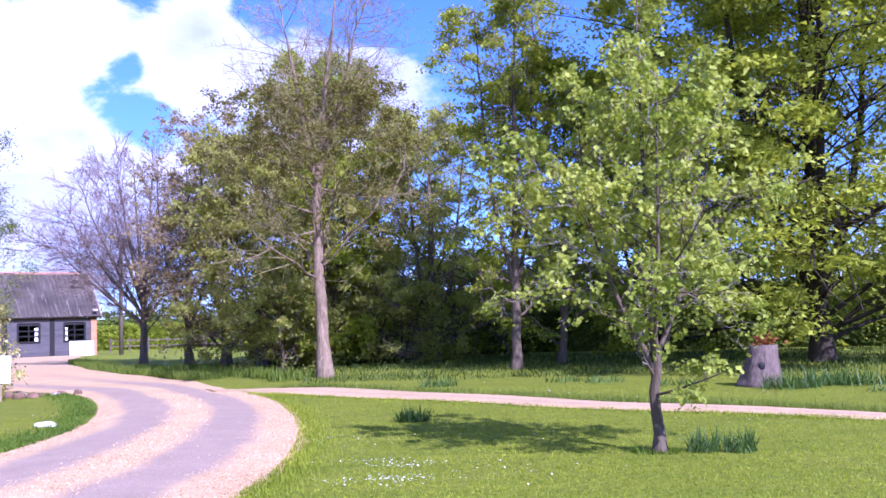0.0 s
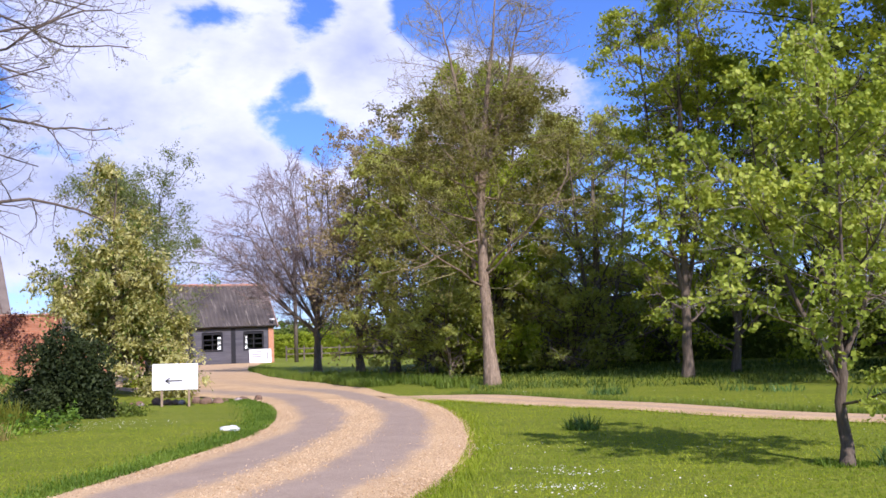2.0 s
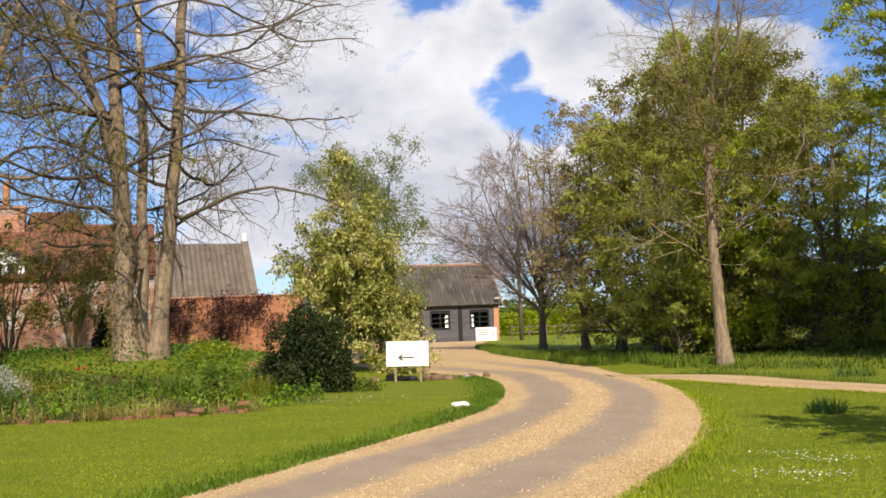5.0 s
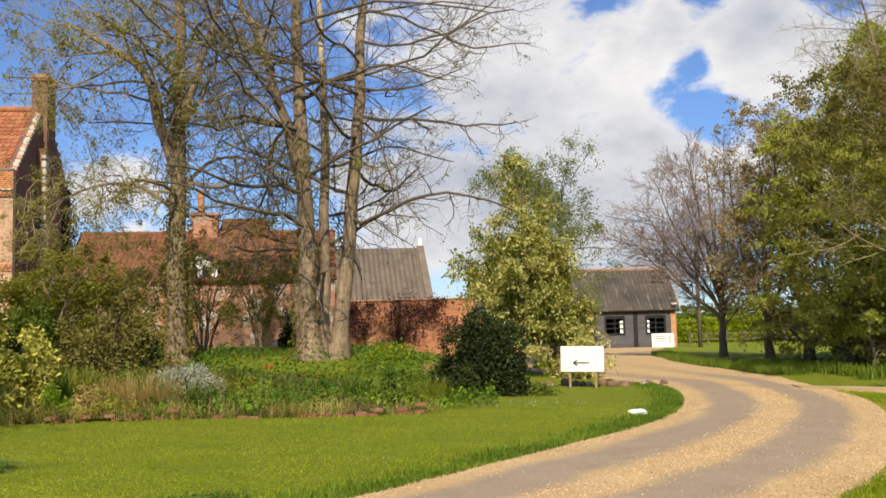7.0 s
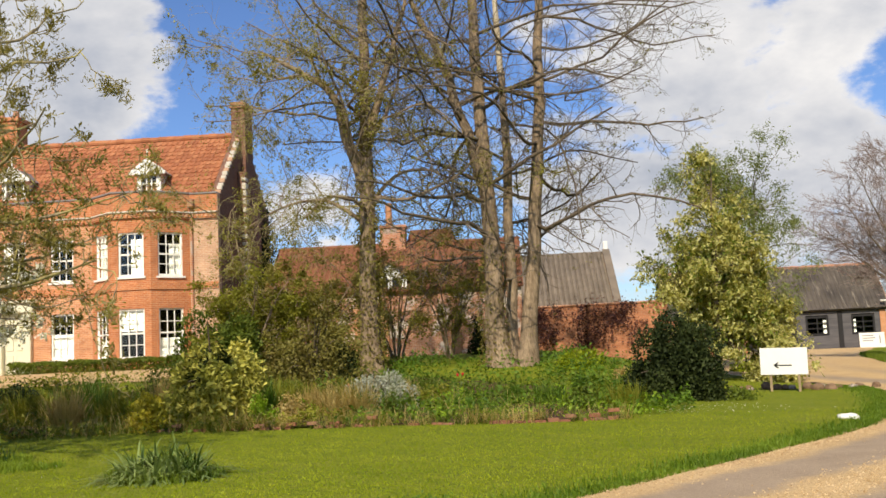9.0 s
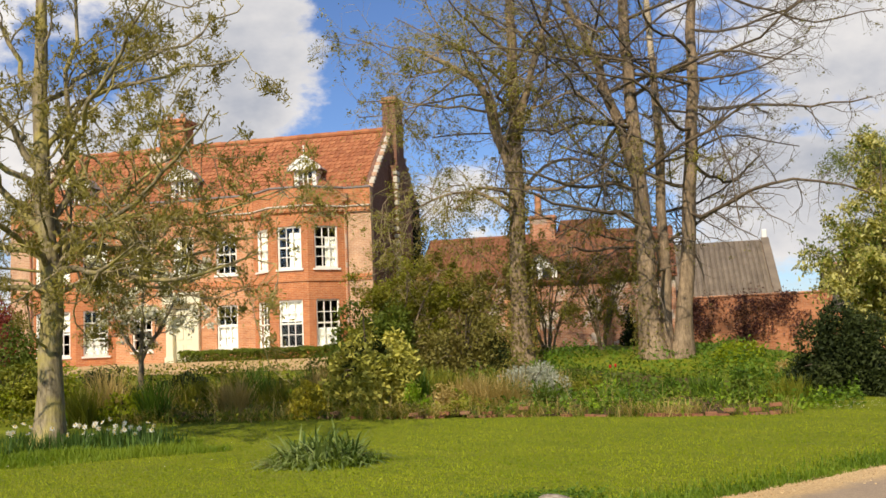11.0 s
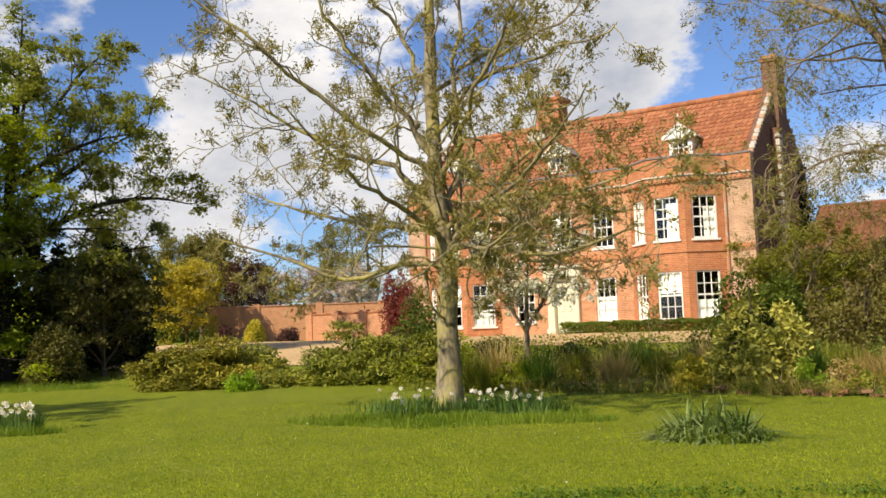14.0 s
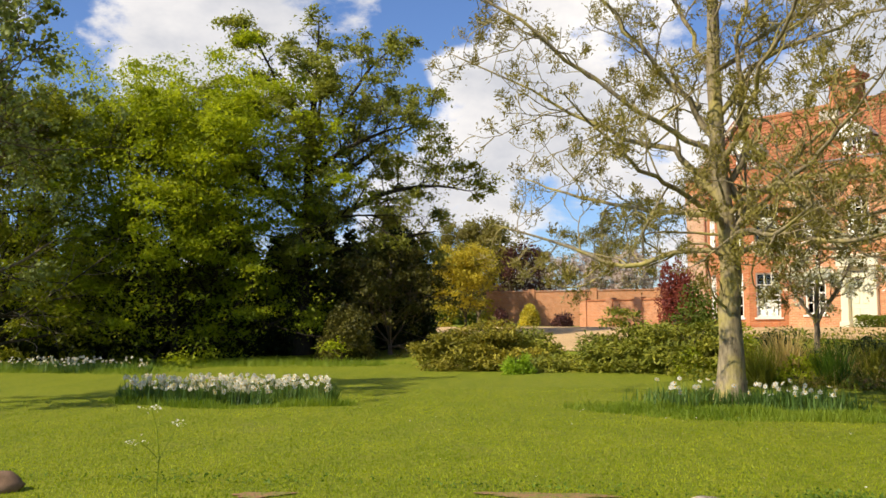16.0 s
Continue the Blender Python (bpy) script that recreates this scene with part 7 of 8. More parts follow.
bed(-36.8, 28.5, 1.6, 1.4, 0.8, 2500, 0.09, LEAF_GREEN, "green_shrub", "fresh green herb clump in the bed", seed=142)
bed(-33.6, 24.0, 1.3, 1.0, 0.8, 2000, 0.08, LEAF_DEEP, "green_shrub", "low green clump beside the dark bush", seed=143)
bed(-28.3, 22.2, 1.6, 0.9, 0.45, 1700, 0.07, LEAF_DEEP, "green_shrub", "low creeping plant over the rockery", seed=144)
bed(-27.4, 36.0, 2.2, 1.5, 0.7, 2200, 0.10, LEAF_GREEN, "green_shrub", "low green planting by the yard wall", seed=145)

bed(-55.6, 29.5, 2.6, 2.0, 2.9, 8000, 0.10, LEAF_SHRUB, "olive_shrub", "budding shrub before the house end", seed=346, stems=60, lumpy=24, lump=0.26)
bed(-52.4, 30.0, 3.6, 2.0, 2.7, 9000, 0.10, LEAF_OLIVE, "olive_shrub", "budding shrub screening the wing", seed=347, stems=60, lumpy=26, lump=0.26)


def hazel(label, az, d, h, w, seed, mat=LEAF_OLIVE, n=15000):
    """A loose many-stemmed bush: stems fanning from one foot to a lacy budding crown."""
    rng = np.random.default_rng(seed)
    stems = []
    for k in range(9):
        a, r, top = k * 2.4 + rng.uniform(-0.3, 0.3), w * rng.uniform(0.35, 1.0), h * rng.uniform(0.62, 0.98)
        x, y = r * math.cos(a), 0.7 * r * math.sin(a)
        stems.append([(0.06 * x, 0.06 * y, 0, 0.04), (0.3 * x, 0.3 * y, 0.4 * top, 0.032), (0.72 * x, 0.72 * y, 0.8 * top, 0.02), (x, y, top, 0.008)])
    return tree("hazel", label, az, d, stems, BARK_WARM, TWIG_LICHEN_SUNLIT,
                [L(9, 55, 0.34 * h, t0=0.2, rad=0.5, rmin=0.009, up=-0.02, wob=0.22, seg=5), L(5, 48, 0.5, t0=0.15, rmin=0.006, up=-0.06, seg=3, wob=0.2), L(3, 45, 0.5, rmin=0.005, seg=2, ghost=True)],
                {"new_growth": dict(n=n, size=0.085, mat=mat, clump=(1100, 0.16, 0.9), slim=0.6)}, seed, category="shrub", wander=0.03)


hazel("loose budding hazel screening the house end", -56.2, 29.2, 3.2, 2.2, 346, LEAF_SPRING)
hazel("tall twiggy hazel with olive buds before the wing", -52.6, 31.2, 3.7, 2.5, 347, LEAF_HAZE)
hazel("spreading hazel with copper buds before the wing", -47.4, 33.6, 4.2, 2.3, 348, LEAF_HAZE, 9000)
hazel("thin young hazel beside the wing's wall", -44.3, 33.8, 3.4, 1.6, 349, LEAF_HAZE, 5000)
rng_b = np.random.default_rng(150)
rng_v = np.random.default_rng(155)
for k in range(34):
    az, d = rng_v.uniform(-76, -33), 0
    d = rng_v.uniform(19.6, 25.5) / math.cos(radians(az + 41))
    h = rng_v.uniform(0.35, 0.85)
    mt, wd = ((LEAF_SPRING, "olive-green"), (LEAF_HERB, "fresh green"), (LEAF_DEEP, "dark green"), (LEAF_SAP, "lime-green"), (LEAF_STRAW, "straw-coloured"))[k % 5]
    bed(az, d, h * rng_v.uniform(1.0, 1.8), h * 1.2, h, int(900 + 900 * h), 0.075, mt, "bed_perennial", wd + " perennial clump in the bed", seed=300 + k, group="perennials in the bed", category="plant", lumpy=7, stems=10)


def scatter(n, az0, az1, d0, d1, rng=rng_b):
    a, d = np.radians(rng.uniform(az0, az1, n)), np.sqrt(rng.uniform(d0 ** 2, d1 ** 2, n))
    x, y = d * np.sin(a), d * np.cos(a)
    return np.stack([x, y, land(x, y)], 1)


def stuff(name, label, category, V, F, mat):
    return tagged(new(name, mesh_of(name, V, F, mat)), label, category, kind="stuff")


# herbs: low leafy heaps, taller towards the house
def herbs(name, label, n, az0, az1, p0, p1, h, size, mat, seed, clump=0.0):
    rng = np.random.default_rng(seed)
    at = scatter(n * 3, az0, az1, 18, 38, rng)
    p = at[:, 0] * NX + at[:, 1] * NY
    at = at[(p > p0) & (p < p1)][:n]
    if clump:
        k = 0.5 + 0.5 * np.sin(at[:, 0] * clump + seed) * np.sin(at[:, 1] * clump * 1.3)
        at = at[rng.random(len(at)) < k ** 1.5 + 0.08]
    mound = 0.55 + 0.45 * np.sin(at[:, 0] * 2.1 + seed) * np.sin(at[:, 1] * 1.7)
    at[:, 2] += h * mound * rng.random(len(at)) ** 0.7
    V, F = leaves(rng, at, size, flat=0.7)
    stuff(name, label, "plants", V, F, mat)


herbs("bed_plants", "fresh green perennials filling the bed", 22000, -52, -30.5, 18.85, 33, 0.62, 0.105, LEAF_HERB, 151, 0.75)
herbs("bed_plants", "dark green ground cover in the bed", 14000, -78, -30.5, 19.0, 26.5, 0.5, 0.11, LEAF_SHRUB, 152, 0.5)
herbs("bed_plants", "bright sap-green new growth in the bed", 12000, -50, -32, 18.9, 23.5, 0.36, 0.10, LEAF_SAP, 153, 1.3)
herbs("bed_plants", "olive-green undergrowth in the bed", 14000, -79, -50, 19.2, 26, 0.42, 0.10, LEAF_SPRING, 154, 0.7)
herbs("bed_plants", "low mixed planting on the bank", 12000, -79, -50, 24.5, 31.0, 0.5, 0.11, LEAF_SPRING, 156, 0.6)
herbs("bed_plants", "low dark planting on the bank", 9000, -79, -50, 24.5, 31.0, 0.45, 0.11, LEAF_SHRUB, 157, 0.8)
for nm, lb, n, a0, a1, d0, d1, h, mt in (("dry_grass", "dry straw-coloured stalks in the bed", 2600, -76, -40, 18.9, 21.8, 0.6, LEAF_STRAW), ("bed_grass", "strap-leaved green plants in the bed", 3200, -50, -32, 19.2, 25, 0.5, GRASS_LONG), ("bed_grass", "tall green grass in the bed", 5200, -76, -32, 18.9, 22.5, 0.5, GRASS_LONG),
                                         ("dry_grass", "dry straw-coloured stalks in the bed", 1400, -70, -58, 21, 24, 0.6, LEAF_STRAW)):
    at = scatter(n * 2, a0, a1, 18, 30)
    p = at[:, 0] * NX + at[:, 1] * NY
    at = at[(p > d0) & (p < d1)]
    k = 0.5 + 0.5 * np.sin(at[:, 0] * 1.9) * np.sin(at[:, 1] * 1.4 + 2)
    at = at[rng_b.random(len(at)) < k]
    at = at[:int(len(at) * 0.6)]
    V, F = blades(rng_b, at, h, 0.014, 0.85)
    stuff(nm, lb, "grass", V, F, mt)
# straw and grass leaning over the bed's brick edge
edge_line = resample([(-21.5, 7.2), (-18.9, 9.75), (-17.2, 11.0), (-15.6, 12.1), (-12.9, 13.6), (-10.4, 15.25)], 300)
for nm, lb, n, h, mt in (("dry_grass", "dry straw leaning over the bed's edge", 4200, 0.36, LEAF_STRAW), ("bed_grass", "green grass leaning over the bed's edge", 4200, 0.26, GRASS_LONG)):
    q = edge_line[rng_b.integers(0, 300, n)] + rng_b.normal(0, 0.16, (n, 2))
    k = np.clip(np.sin(q[:, 0] * 2.3 + h * 9) * np.sin(q[:, 0] * 5.1) + 0.45, 0, 1)
    q = q[rng_b.random(n) < k]
    V, F = blades(rng_b, np.stack([q[:, 0], q[:, 1], land(q[:, 0], q[:, 1])], 1), h, 0.013, 0.95)
    stuff(nm, lb, "grass", V, F, mt)
# upright reedy stems among the shrubs
for az0, az1, n in ((-76, -66, 1500), (-66, -59, 1700), (-57, -52, 1500), (-50, -42, 1200)):
    at = scatter(n * 3, az0, az1, 18, 32)
    p = at[:, 0] * NX + at[:, 1] * NY
    at = at[(p > 20.2) & (p < 24)][:n]
    k = np.clip(np.sin(at[:, 0] * 2.7 + az0) * np.sin(at[:, 1] * 3.3) - 0.25, 0, 1)
    at = at[rng_b.random(len(at)) < 0.8 * k]
    V, F = blades(rng_b, at, 0.75 if az0 < -58 else 0.6, 0.018, 0.85)
    stuff("reedy_stems", "upright reedy stems and dry stalks in the bed", "plants", V, F, LEAF_STRAW if az0 in (-66, -50) else LEAF_SPRING)
# tulips
for k, (az, d) in enumerate(((-43.9, 23.6), (-43.6, 23.8), (-50.3, 22.6))):
    bm = bmesh.new()
    bmesh.ops.create_cone(bm, segments=6, radius1=0.006, radius2=0.006, depth=0.4, matrix=Matrix.Translation((0, 0, 0.2)))
    tl = tagged(part("tulip", bm, LEAF_GREEN, None, "", Matrix.Translation(on_land(*polar(az, d), 0.12))), "red tulip on a green stalk", "flower", "tulips in the bed")
    bm = bmesh.new()
    bmesh.ops.create_uvsphere(bm, u_segments=8, v_segments=6, radius=0.032, matrix=Matrix.Translation((0, 0, 0.43)) @ Matrix.Diagonal((1, 1, 1.4, 1)))
    part("bloom", bm, plain("red_petal", (0.45, 0.02, 0.015), 0.5) if k == 0 else bpy.data.materials["red_petal"], tl)

# creeper on the garden wall and ivy on the gable
rng_i = np.random.default_rng(160)
# second creeper's maroon puts the wall's brown shadows into leaf colour
for (x0, x1, z0, z1, y, n, mat, lb) in ((19.6, 24.8, 0.2, 1.8, 4.75, 4200, LEAF_MAROON, "dark creeper trained on the garden wall"), (23.6, 27.4, 0.1, 1.9, 4.35, 3600, LEAF_MAROON, "creeper in shadow brown on the garden wall"),
                                       (9.0, 13.0, 0.0, 3.6, 3.2, 5200, LEAF_OLIVE, "climber grown over the wing's end")):
    c = np.stack([rng_i.uniform(x0, x1, 30), np.full(30, y), rng_i.uniform(z0, z1, 30)], 1)
    at = c[rng_i.integers(0, 30, n)] + rng_i.normal(0, 0.22, (n, 3)) * np.array([1, 0.25, 1])
    at[:, 2] = np.maximum(at[:, 2], 0)
    V, F = leaves(rng_i, at, 0.10, flat=0)
    ob = stuff("wall_creeper", lb, "climber", V, F, mat)
    ob.matrix_basis = HOUSE_M
n = 11000
yy = rng_i.uniform(2.6, 8.6, n)
zz = rng_i.random(n) ** 1.1 * np.interp(yy, [2.6, 5.0, 6.5, 8.6], [1.5, 4.5, 7.6, 8.4]) * (0.85 + 0.15 * np.sin(yy * 5))
V, F = leaves(rng_i, np.stack([HW + 0.08 + rng_i.random(n) * 0.3, yy, zz], 1), 0.13, flat=0)
ob = stuff("gable_ivy", "ivy spreading up the gable", "climber", V, F, LEAF_DARK)
ob.matrix_basis = HOUSE_M
# low clipped hedge before the house
n = 16000
xx, yy = rng_i.uniform(1.4, 8.2, n), rng_i.uniform(-3.4, -2.5, n)
zz = np.where(rng_i.random(n) < 0.5, 0.46 + 0.03 * np.sin(xx * 5), rng_i.random(n) * 0.46)
V, F = leaves(rng_i, np.stack([xx, yy, zz - 0.04], 1), 0.09, flat=0.3)
ob = stuff("clipped_hedge", "low clipped green hedge before the house", "hedge", V, F, LEAF_DEEP)
ob.matrix_basis = HOUSE_M

# gravel terrace before the house and the forecourt beside the wall
def terrace(name, label, corners, n=24):
    a, b, c, d = [np.array(q) for q in corners]
    s, t = np.meshgrid(np.linspace(0, 1, n), np.linspace(0, 1, n), indexing="ij")
    P = a * ((1 - s) * (1 - t))[..., None] + b * (s * (1 - t))[..., None] + c * (s * t)[..., None] + d * ((1 - s) * t)[..., None]
    V = np.concatenate([P, (land(P[..., 0], P[..., 1]) + 0.03)[..., None]], -1).reshape(-1, 3)
    i, j = np.meshgrid(np.arange(n - 1), np.arange(n - 1), indexing="ij")
    F = np.stack([i * n + j, (i + 1) * n + j, (i + 1) * n + j + 1, i * n + j + 1], -1).reshape(-1, 4)
    me = mesh_of(name, V, F, MAT_DRIVE, True)
    me.uv_layers.new(name="UVMap").data.foreach_set("uv", np.zeros(F.size * 2, np.float32))
    return tagged(new(name, me), label, "terrace", kind="structure")


terrace("gravel_terrace", "pale gravel terrace before the house", [hxy(*q) for q in ((-24, -9.5), (10.5, -9.0), (10.5, -0.02), (-24, -0.02))])
terrace("gravel_forecourt", "pale gravel forecourt beside the brick wall", (polar(-86.4, 36), polar(-80.2, 33), polar(-79.6, 50), polar(-85.4, 50)))

# ---- brick edging of the bed ----
EDGE = resample([(-18.9, 9.6), (-17.2, 10.85), (-15.6, 11.95), (-12.9, 13.45), (-10.4, 15.1)], 90)
bm = bmesh.new()
box(bm, -0.105, 0.105, -0.05, 0.05, -0.035, 0.035, 0.006)
brick_me = bpy.data.meshes.new("brick")
bm.to_mesh(brick_me), bm.free()
_m = Mat("old_edging_brick", 0.9, 0.15)
_m.color(_m.mix(0.5, _m.ramp(_m.rnd(), (0, (0.15, 0.055, 0.035)), (0.6, (0.26, 0.10, 0.055)), (1, (0.24, 0.15, 0.10))), _m.ramp(_m.noise(9, 5), (0.3, (0.17, 0.08, 0.05)), (0.7, (0.34, 0.165, 0.09)))))
_m.bump(_m.noise(40, 4), 0.5, 0.01)
brick_me.materials.append(_m.m)
edging = tagged(empty("bed_edging", Matrix.Identity(4)), "crumbling red brick edging along the bed", "edging")
seg = np.linalg.norm(np.diff(EDGE, axis=0), axis=1)
run = np.concatenate([[0], np.cumsum(seg)])
rng_e = np.random.default_rng(170)
for course in range(3):
    s = 0.11 * (course % 2)
    while s < run[-1] - 0.1:
        if rng_e.random() < (0.62, 0.2, 0.03)[course]:
            x, y = np.interp(s, run, EDGE[:, 0]), np.interp(s, run, EDGE[:, 1])
            k = min(int(np.searchsorted(run, s)), len(EDGE) - 2)
            a = math.degrees(math.atan2(*(EDGE[k + 1] - EDGE[k])[::-1])) + rng_e.normal(0, 2.5)
            share("brick", brick_me, edging, Matrix.Translation(on_land(x, y, 0.015 + course * 0.076)) @ pose(0, rng_e.normal(0, 0.018), rng_e.normal(0, 0.01), rng_e.normal(0, 4), rng_e.normal(0, 3.5), a + rng_e.normal(0, 4)))
        s += 0.222

# ---- signs, stones, post ----
def sign_board(x, y, facing):
    root = tagged(empty("direction_sign", Matrix.Translation(on_land(x, y)) @ pose(0, 0, 0, 0, 0, facing)), "white board sign with a black arrow on two wooden posts", "sign")
    board = part("board", box(bmesh.new(), -0.53, 0.53, -0.012, 0.012, 0.40, 1.03, 0.004), MAT_WHITE, root, "white painted board", pose(0, 0, 0, 0, 1.0))
    for px in (-0.30, 0.33):
        part("post", box(bmesh.new(), px - 0.03, px + 0.03, 0.014, 0.07, -0.15, 0.95, 0.006), plain("sign_post_wood", (0.30, 0.22, 0.13), 0.85, 0.3, 8.0) if px < 0 else bpy.data.materials["sign_post_wood"], root)
    bm = bmesh.new()
    box(bm, -0.18, 0.20, -0.004, 0.0, -0.014, 0.014)
    for s in (-1, 1):
        box(bm, 0.0, 0.12, -0.004, 0.0, -0.014, 0.014, 0, Matrix.Translation((-0.19, 0, 0)) @ Matrix.Rotation(s * radians(33), 4, "Y"))
    part("arrow", bm, plain("black_sign_paint", (0.02, 0.02, 0.02), 0.9, 0.1), board, "black arrow", pose(-0.03, -0.0125, 0.62))
    return root


sign_board(*polar(-25.45, 24.3), 25.5)
wb = tagged(empty("notice_board", BARN_M @ pose(-1.0, -0.12, 0.02)), "white notice board leaning on the barn", "sign")
pl = part("board", box(bmesh.new(), -0.78, 0.78, -0.012, 0.012, 0.0, 1.0, 0.004), MAT_WHITE, wb, "", pose(0, 0, 0, -4))
for k, (a, b, z) in enumerate(((-0.6, 0.1, 0.78), (-0.6, 0.2, 0.62), (-0.6, 0.05, 0.46), (0.45, 0.52, 0.3))):
    part("writing_bar", box(bmesh.new(), a, b, -0.016, -0.0125, z, z + (0.06 if k < 3 else 0.5)), MAT_LEAD, pl)
tagged(part("white_post", box(bmesh.new(), -0.10, 0.10, -0.1, 0.1, 0, 0.85, 0.06), MAT_WHITE, None, "", Matrix.Translation(on_land(*polar(-25.9, 55)))), "small white marker post in the yard", "post")

def stone(name, label, x, y, w, d, h, mat, seed, yaw=0.0, group="", category="stone"):
    """A weathered lump, dented by noise."""
    bm = bmesh.new()
    bmesh.ops.create_icosphere(bm, subdivisions=3, radius=0.5)
    for v in bm.verts:
        k = 1 + 0.32 * noise.noise(v.co * 2.2 + Vector((seed * 3.1, 0, 0))) + 0.14 * noise.noise(v.co * 6 + Vector((0, seed, 0)))
        v.co = Vector((v.co.x * w * k, v.co.y * d * k, max(v.co.z, -0.32) * h * k + 0.3 * h))
    return tagged(part(name, bm, mat, None, "", Matrix.Translation(on_land(x, y, -0.02)) @ pose(0, 0, 0, 0, 0, yaw), True), label, category, group)


_m = Mat("whitewashed_stone", 0.9, 0.2)
_m.color(_m.mix(_m.ramp(_m.noise(7, 7, 0.7), (0.42, (0, 0, 0)), (0.58, (1, 1, 1))), (0.40, 0.34, 0.27), (0.11, 0.08, 0.055)))
_m.bump(_m.noise(14, 6), 0.6, 0.03)
MAT_EDGE_STONE = _m.m
stone("edge_stone", "flat white-painted stone on the verge", -6.75, 16.4, 0.44, 0.26, 0.13, MAT_WHITE, 1, -20)
stone("edge_stone", "rough pale weathered stone beside the drive", -6.75, 6.2, 0.36, 0.26, 0.18, MAT_EDGE_STONE, 2, 30)
stone("edge_stone", "pale rough stone beside the drive", -7.95, 1.8, 0.40, 0.3, 0.20, MAT_EDGE_STONE, 3, 10)
stone("edge_stone", "mossy brown stone beside the drive", -9.05, -4.45, 0.46, 0.34, 0.26, MAT_FLINT, 4, 70)
rng_s = np.random.default_rng(180)
for k in range(22):
    f = k / 21
    x, y = -12.6 + 3.3 * f + rng_s.normal(0, 0.12), 21.3 + 2.5 * f + rng_s.normal(0, 0.15)
    w = rng_s.uniform(0.14, 0.32)
    stone("rockery_stone", "rough stone edging the drive below the sign", x, y, w, w * 0.8, w * rng_s.uniform(0.5, 0.8), (MAT_FLINT, MAT_EDGE_STONE, MAT_FLINT)[k % 3], 10 + k, rng_s.uniform(0, 180), "rockery stones")

# telegraph pole and far fence
px, py = polar(-18.62, 66.5)
bm = bmesh.new()
bmesh.ops.create_cone(bm, segments=12, radius1=0.15, radius2=0.11, depth=7.2, cap_ends=True, matrix=Matrix.Translation((0, 0, 3.4)))
pole = tagged(part("telegraph_pole", bm, BARK_GREY, None, "", Matrix.Translation(on_land(px, py)), True), "weathered grey timber pole beyond the drive", "pole")
bm = bmesh.new()
box(bm, -0.35, 0.35, -0.05, 0.05, 5.8, 5.9)
part("crossarm", bm, BARK_GREY, pole)
fence = tagged(empty("field_fence", Matrix.Translation((0, 0, 0))), "low timber fence before the field hedge", "fence")
fp = [np.array(polar(az, 72 - 0.25 * (az + 19))) for az in np.linspace(-19.2, -12.0, 8)]
bm = bmesh.new()
box(bm, -0.05, 0.05, -0.05, 0.05, -0.1, 1.05, 0.01)
post_me = bpy.data.meshes.new("post")
bm.to_mesh(post_me), bm.free()
post_me.materials.append(BARK_GREY)
for q in fp:
    share("post", post_me, fence, Matrix.Translation(on_land(*q)))
for q, r in zip(fp, fp[1:]):
    for z in (0.45, 0.85):
        d = r - q
        part("rail", box(bmesh.new(), 0, float(np.linalg.norm(d)), -0.02, 0.02, z - 0.04, z + 0.04), BARK_GREY, fence, "", Matrix.Translation(on_land(*q)) @ pose(0, 0, 0, 0, 0, math.degrees(math.atan2(d[1], d[0]))))

# old stump by the path
bm = bmesh.new()
rings, sides = 9, 18
vs = []
for i in range(rings):
    z = i / (rings - 1)
    row = []
    for j in range(sides):
        a = TAU * j / sides
        r = 0.44 - 0.16 * z + 0.10 * math.exp(-z * 6) + 0.07 * noise.noise(Vector((math.cos(a) * 1.6, math.sin(a) * 1.6, z * 1.5))) + 0.03 * math.sin(3 * a + 2 * z)
        row.append(bm.verts.new((r * math.cos(a) + 0.08 * z, r * math.sin(a), z * 0.88 - 0.05)))
    vs.append(row)
for i in range(rings - 1):
    for j in range(sides):
        bm.faces.new((vs[i][j], vs[i][(j + 1) % sides], vs[i + 1][(j + 1) % sides], vs[i + 1][j]))
bm.faces.new(vs[-1])
bm.faces.new(vs[0][::-1])
stump = tagged(part("tree_stump", bm, barky("pale_dead_wood", (0.07, 0.05, 0.04), (0.24, 0.18, 0.14), None, 5.0), None, "", Matrix.Translation(on_land(6.5, 20.2)), True), "pale dead stump sprouting rusty leaves", "stump")
# no hollow is cut; a flattened black lump paints its shade
bm = bmesh.new()
bmesh.ops.create_uvsphere(bm, u_segments=10, v_segments=8, radius=0.07, matrix=Matrix.Translation((-0.08, -0.36, 0.42)) @ Matrix.Diagonal((1, 0.5, 1.3, 1)))
part("knot_hole", bm, MAT_BLACK, stump, "black lump for the knot hole's shade")
V, F = leaves(rng_s, rng_s.normal(0, 1, (110, 3)) * np.array([0.13, 0.13, 0.06]) + np.array([0.12, 0, 0.92]), 0.10, flat=0.3)
share("sprouting_leaves", mesh_of("sprouting_leaves", V, F, leafy("rusty_leaf", (0.20, 0.06, 0.02), (0.32, 0.11, 0.03), (0.42, 0.18, 0.05), 0.3)), stump, None, "rusty orange leaves")


# ---- clumps and flowers in the grass ----
def clump(name, label, x, y, w, d, h, n, mat, seed, width=0.018, lean=0.5, category="plant", group="", sag=1.1):
    rng = np.random.default_rng(seed)
    r, a = np.sqrt(rng.random(n)), rng.uniform(0, TAU, n)
    at = np.stack([r * np.cos(a) * w / 2, r * np.sin(a) * d / 2, np.zeros(n)], 1)
    V, F = arcs(rng, at, h * 1.25, width, 88 - 75 * lean, 88 - 22 * lean, sag)
    ob = tagged(new(name, mesh_of(name, V, F, mat)), label, category, group)
    ob.matrix_basis = Matrix.Translation(on_land(x, y, -0.01))
    return ob


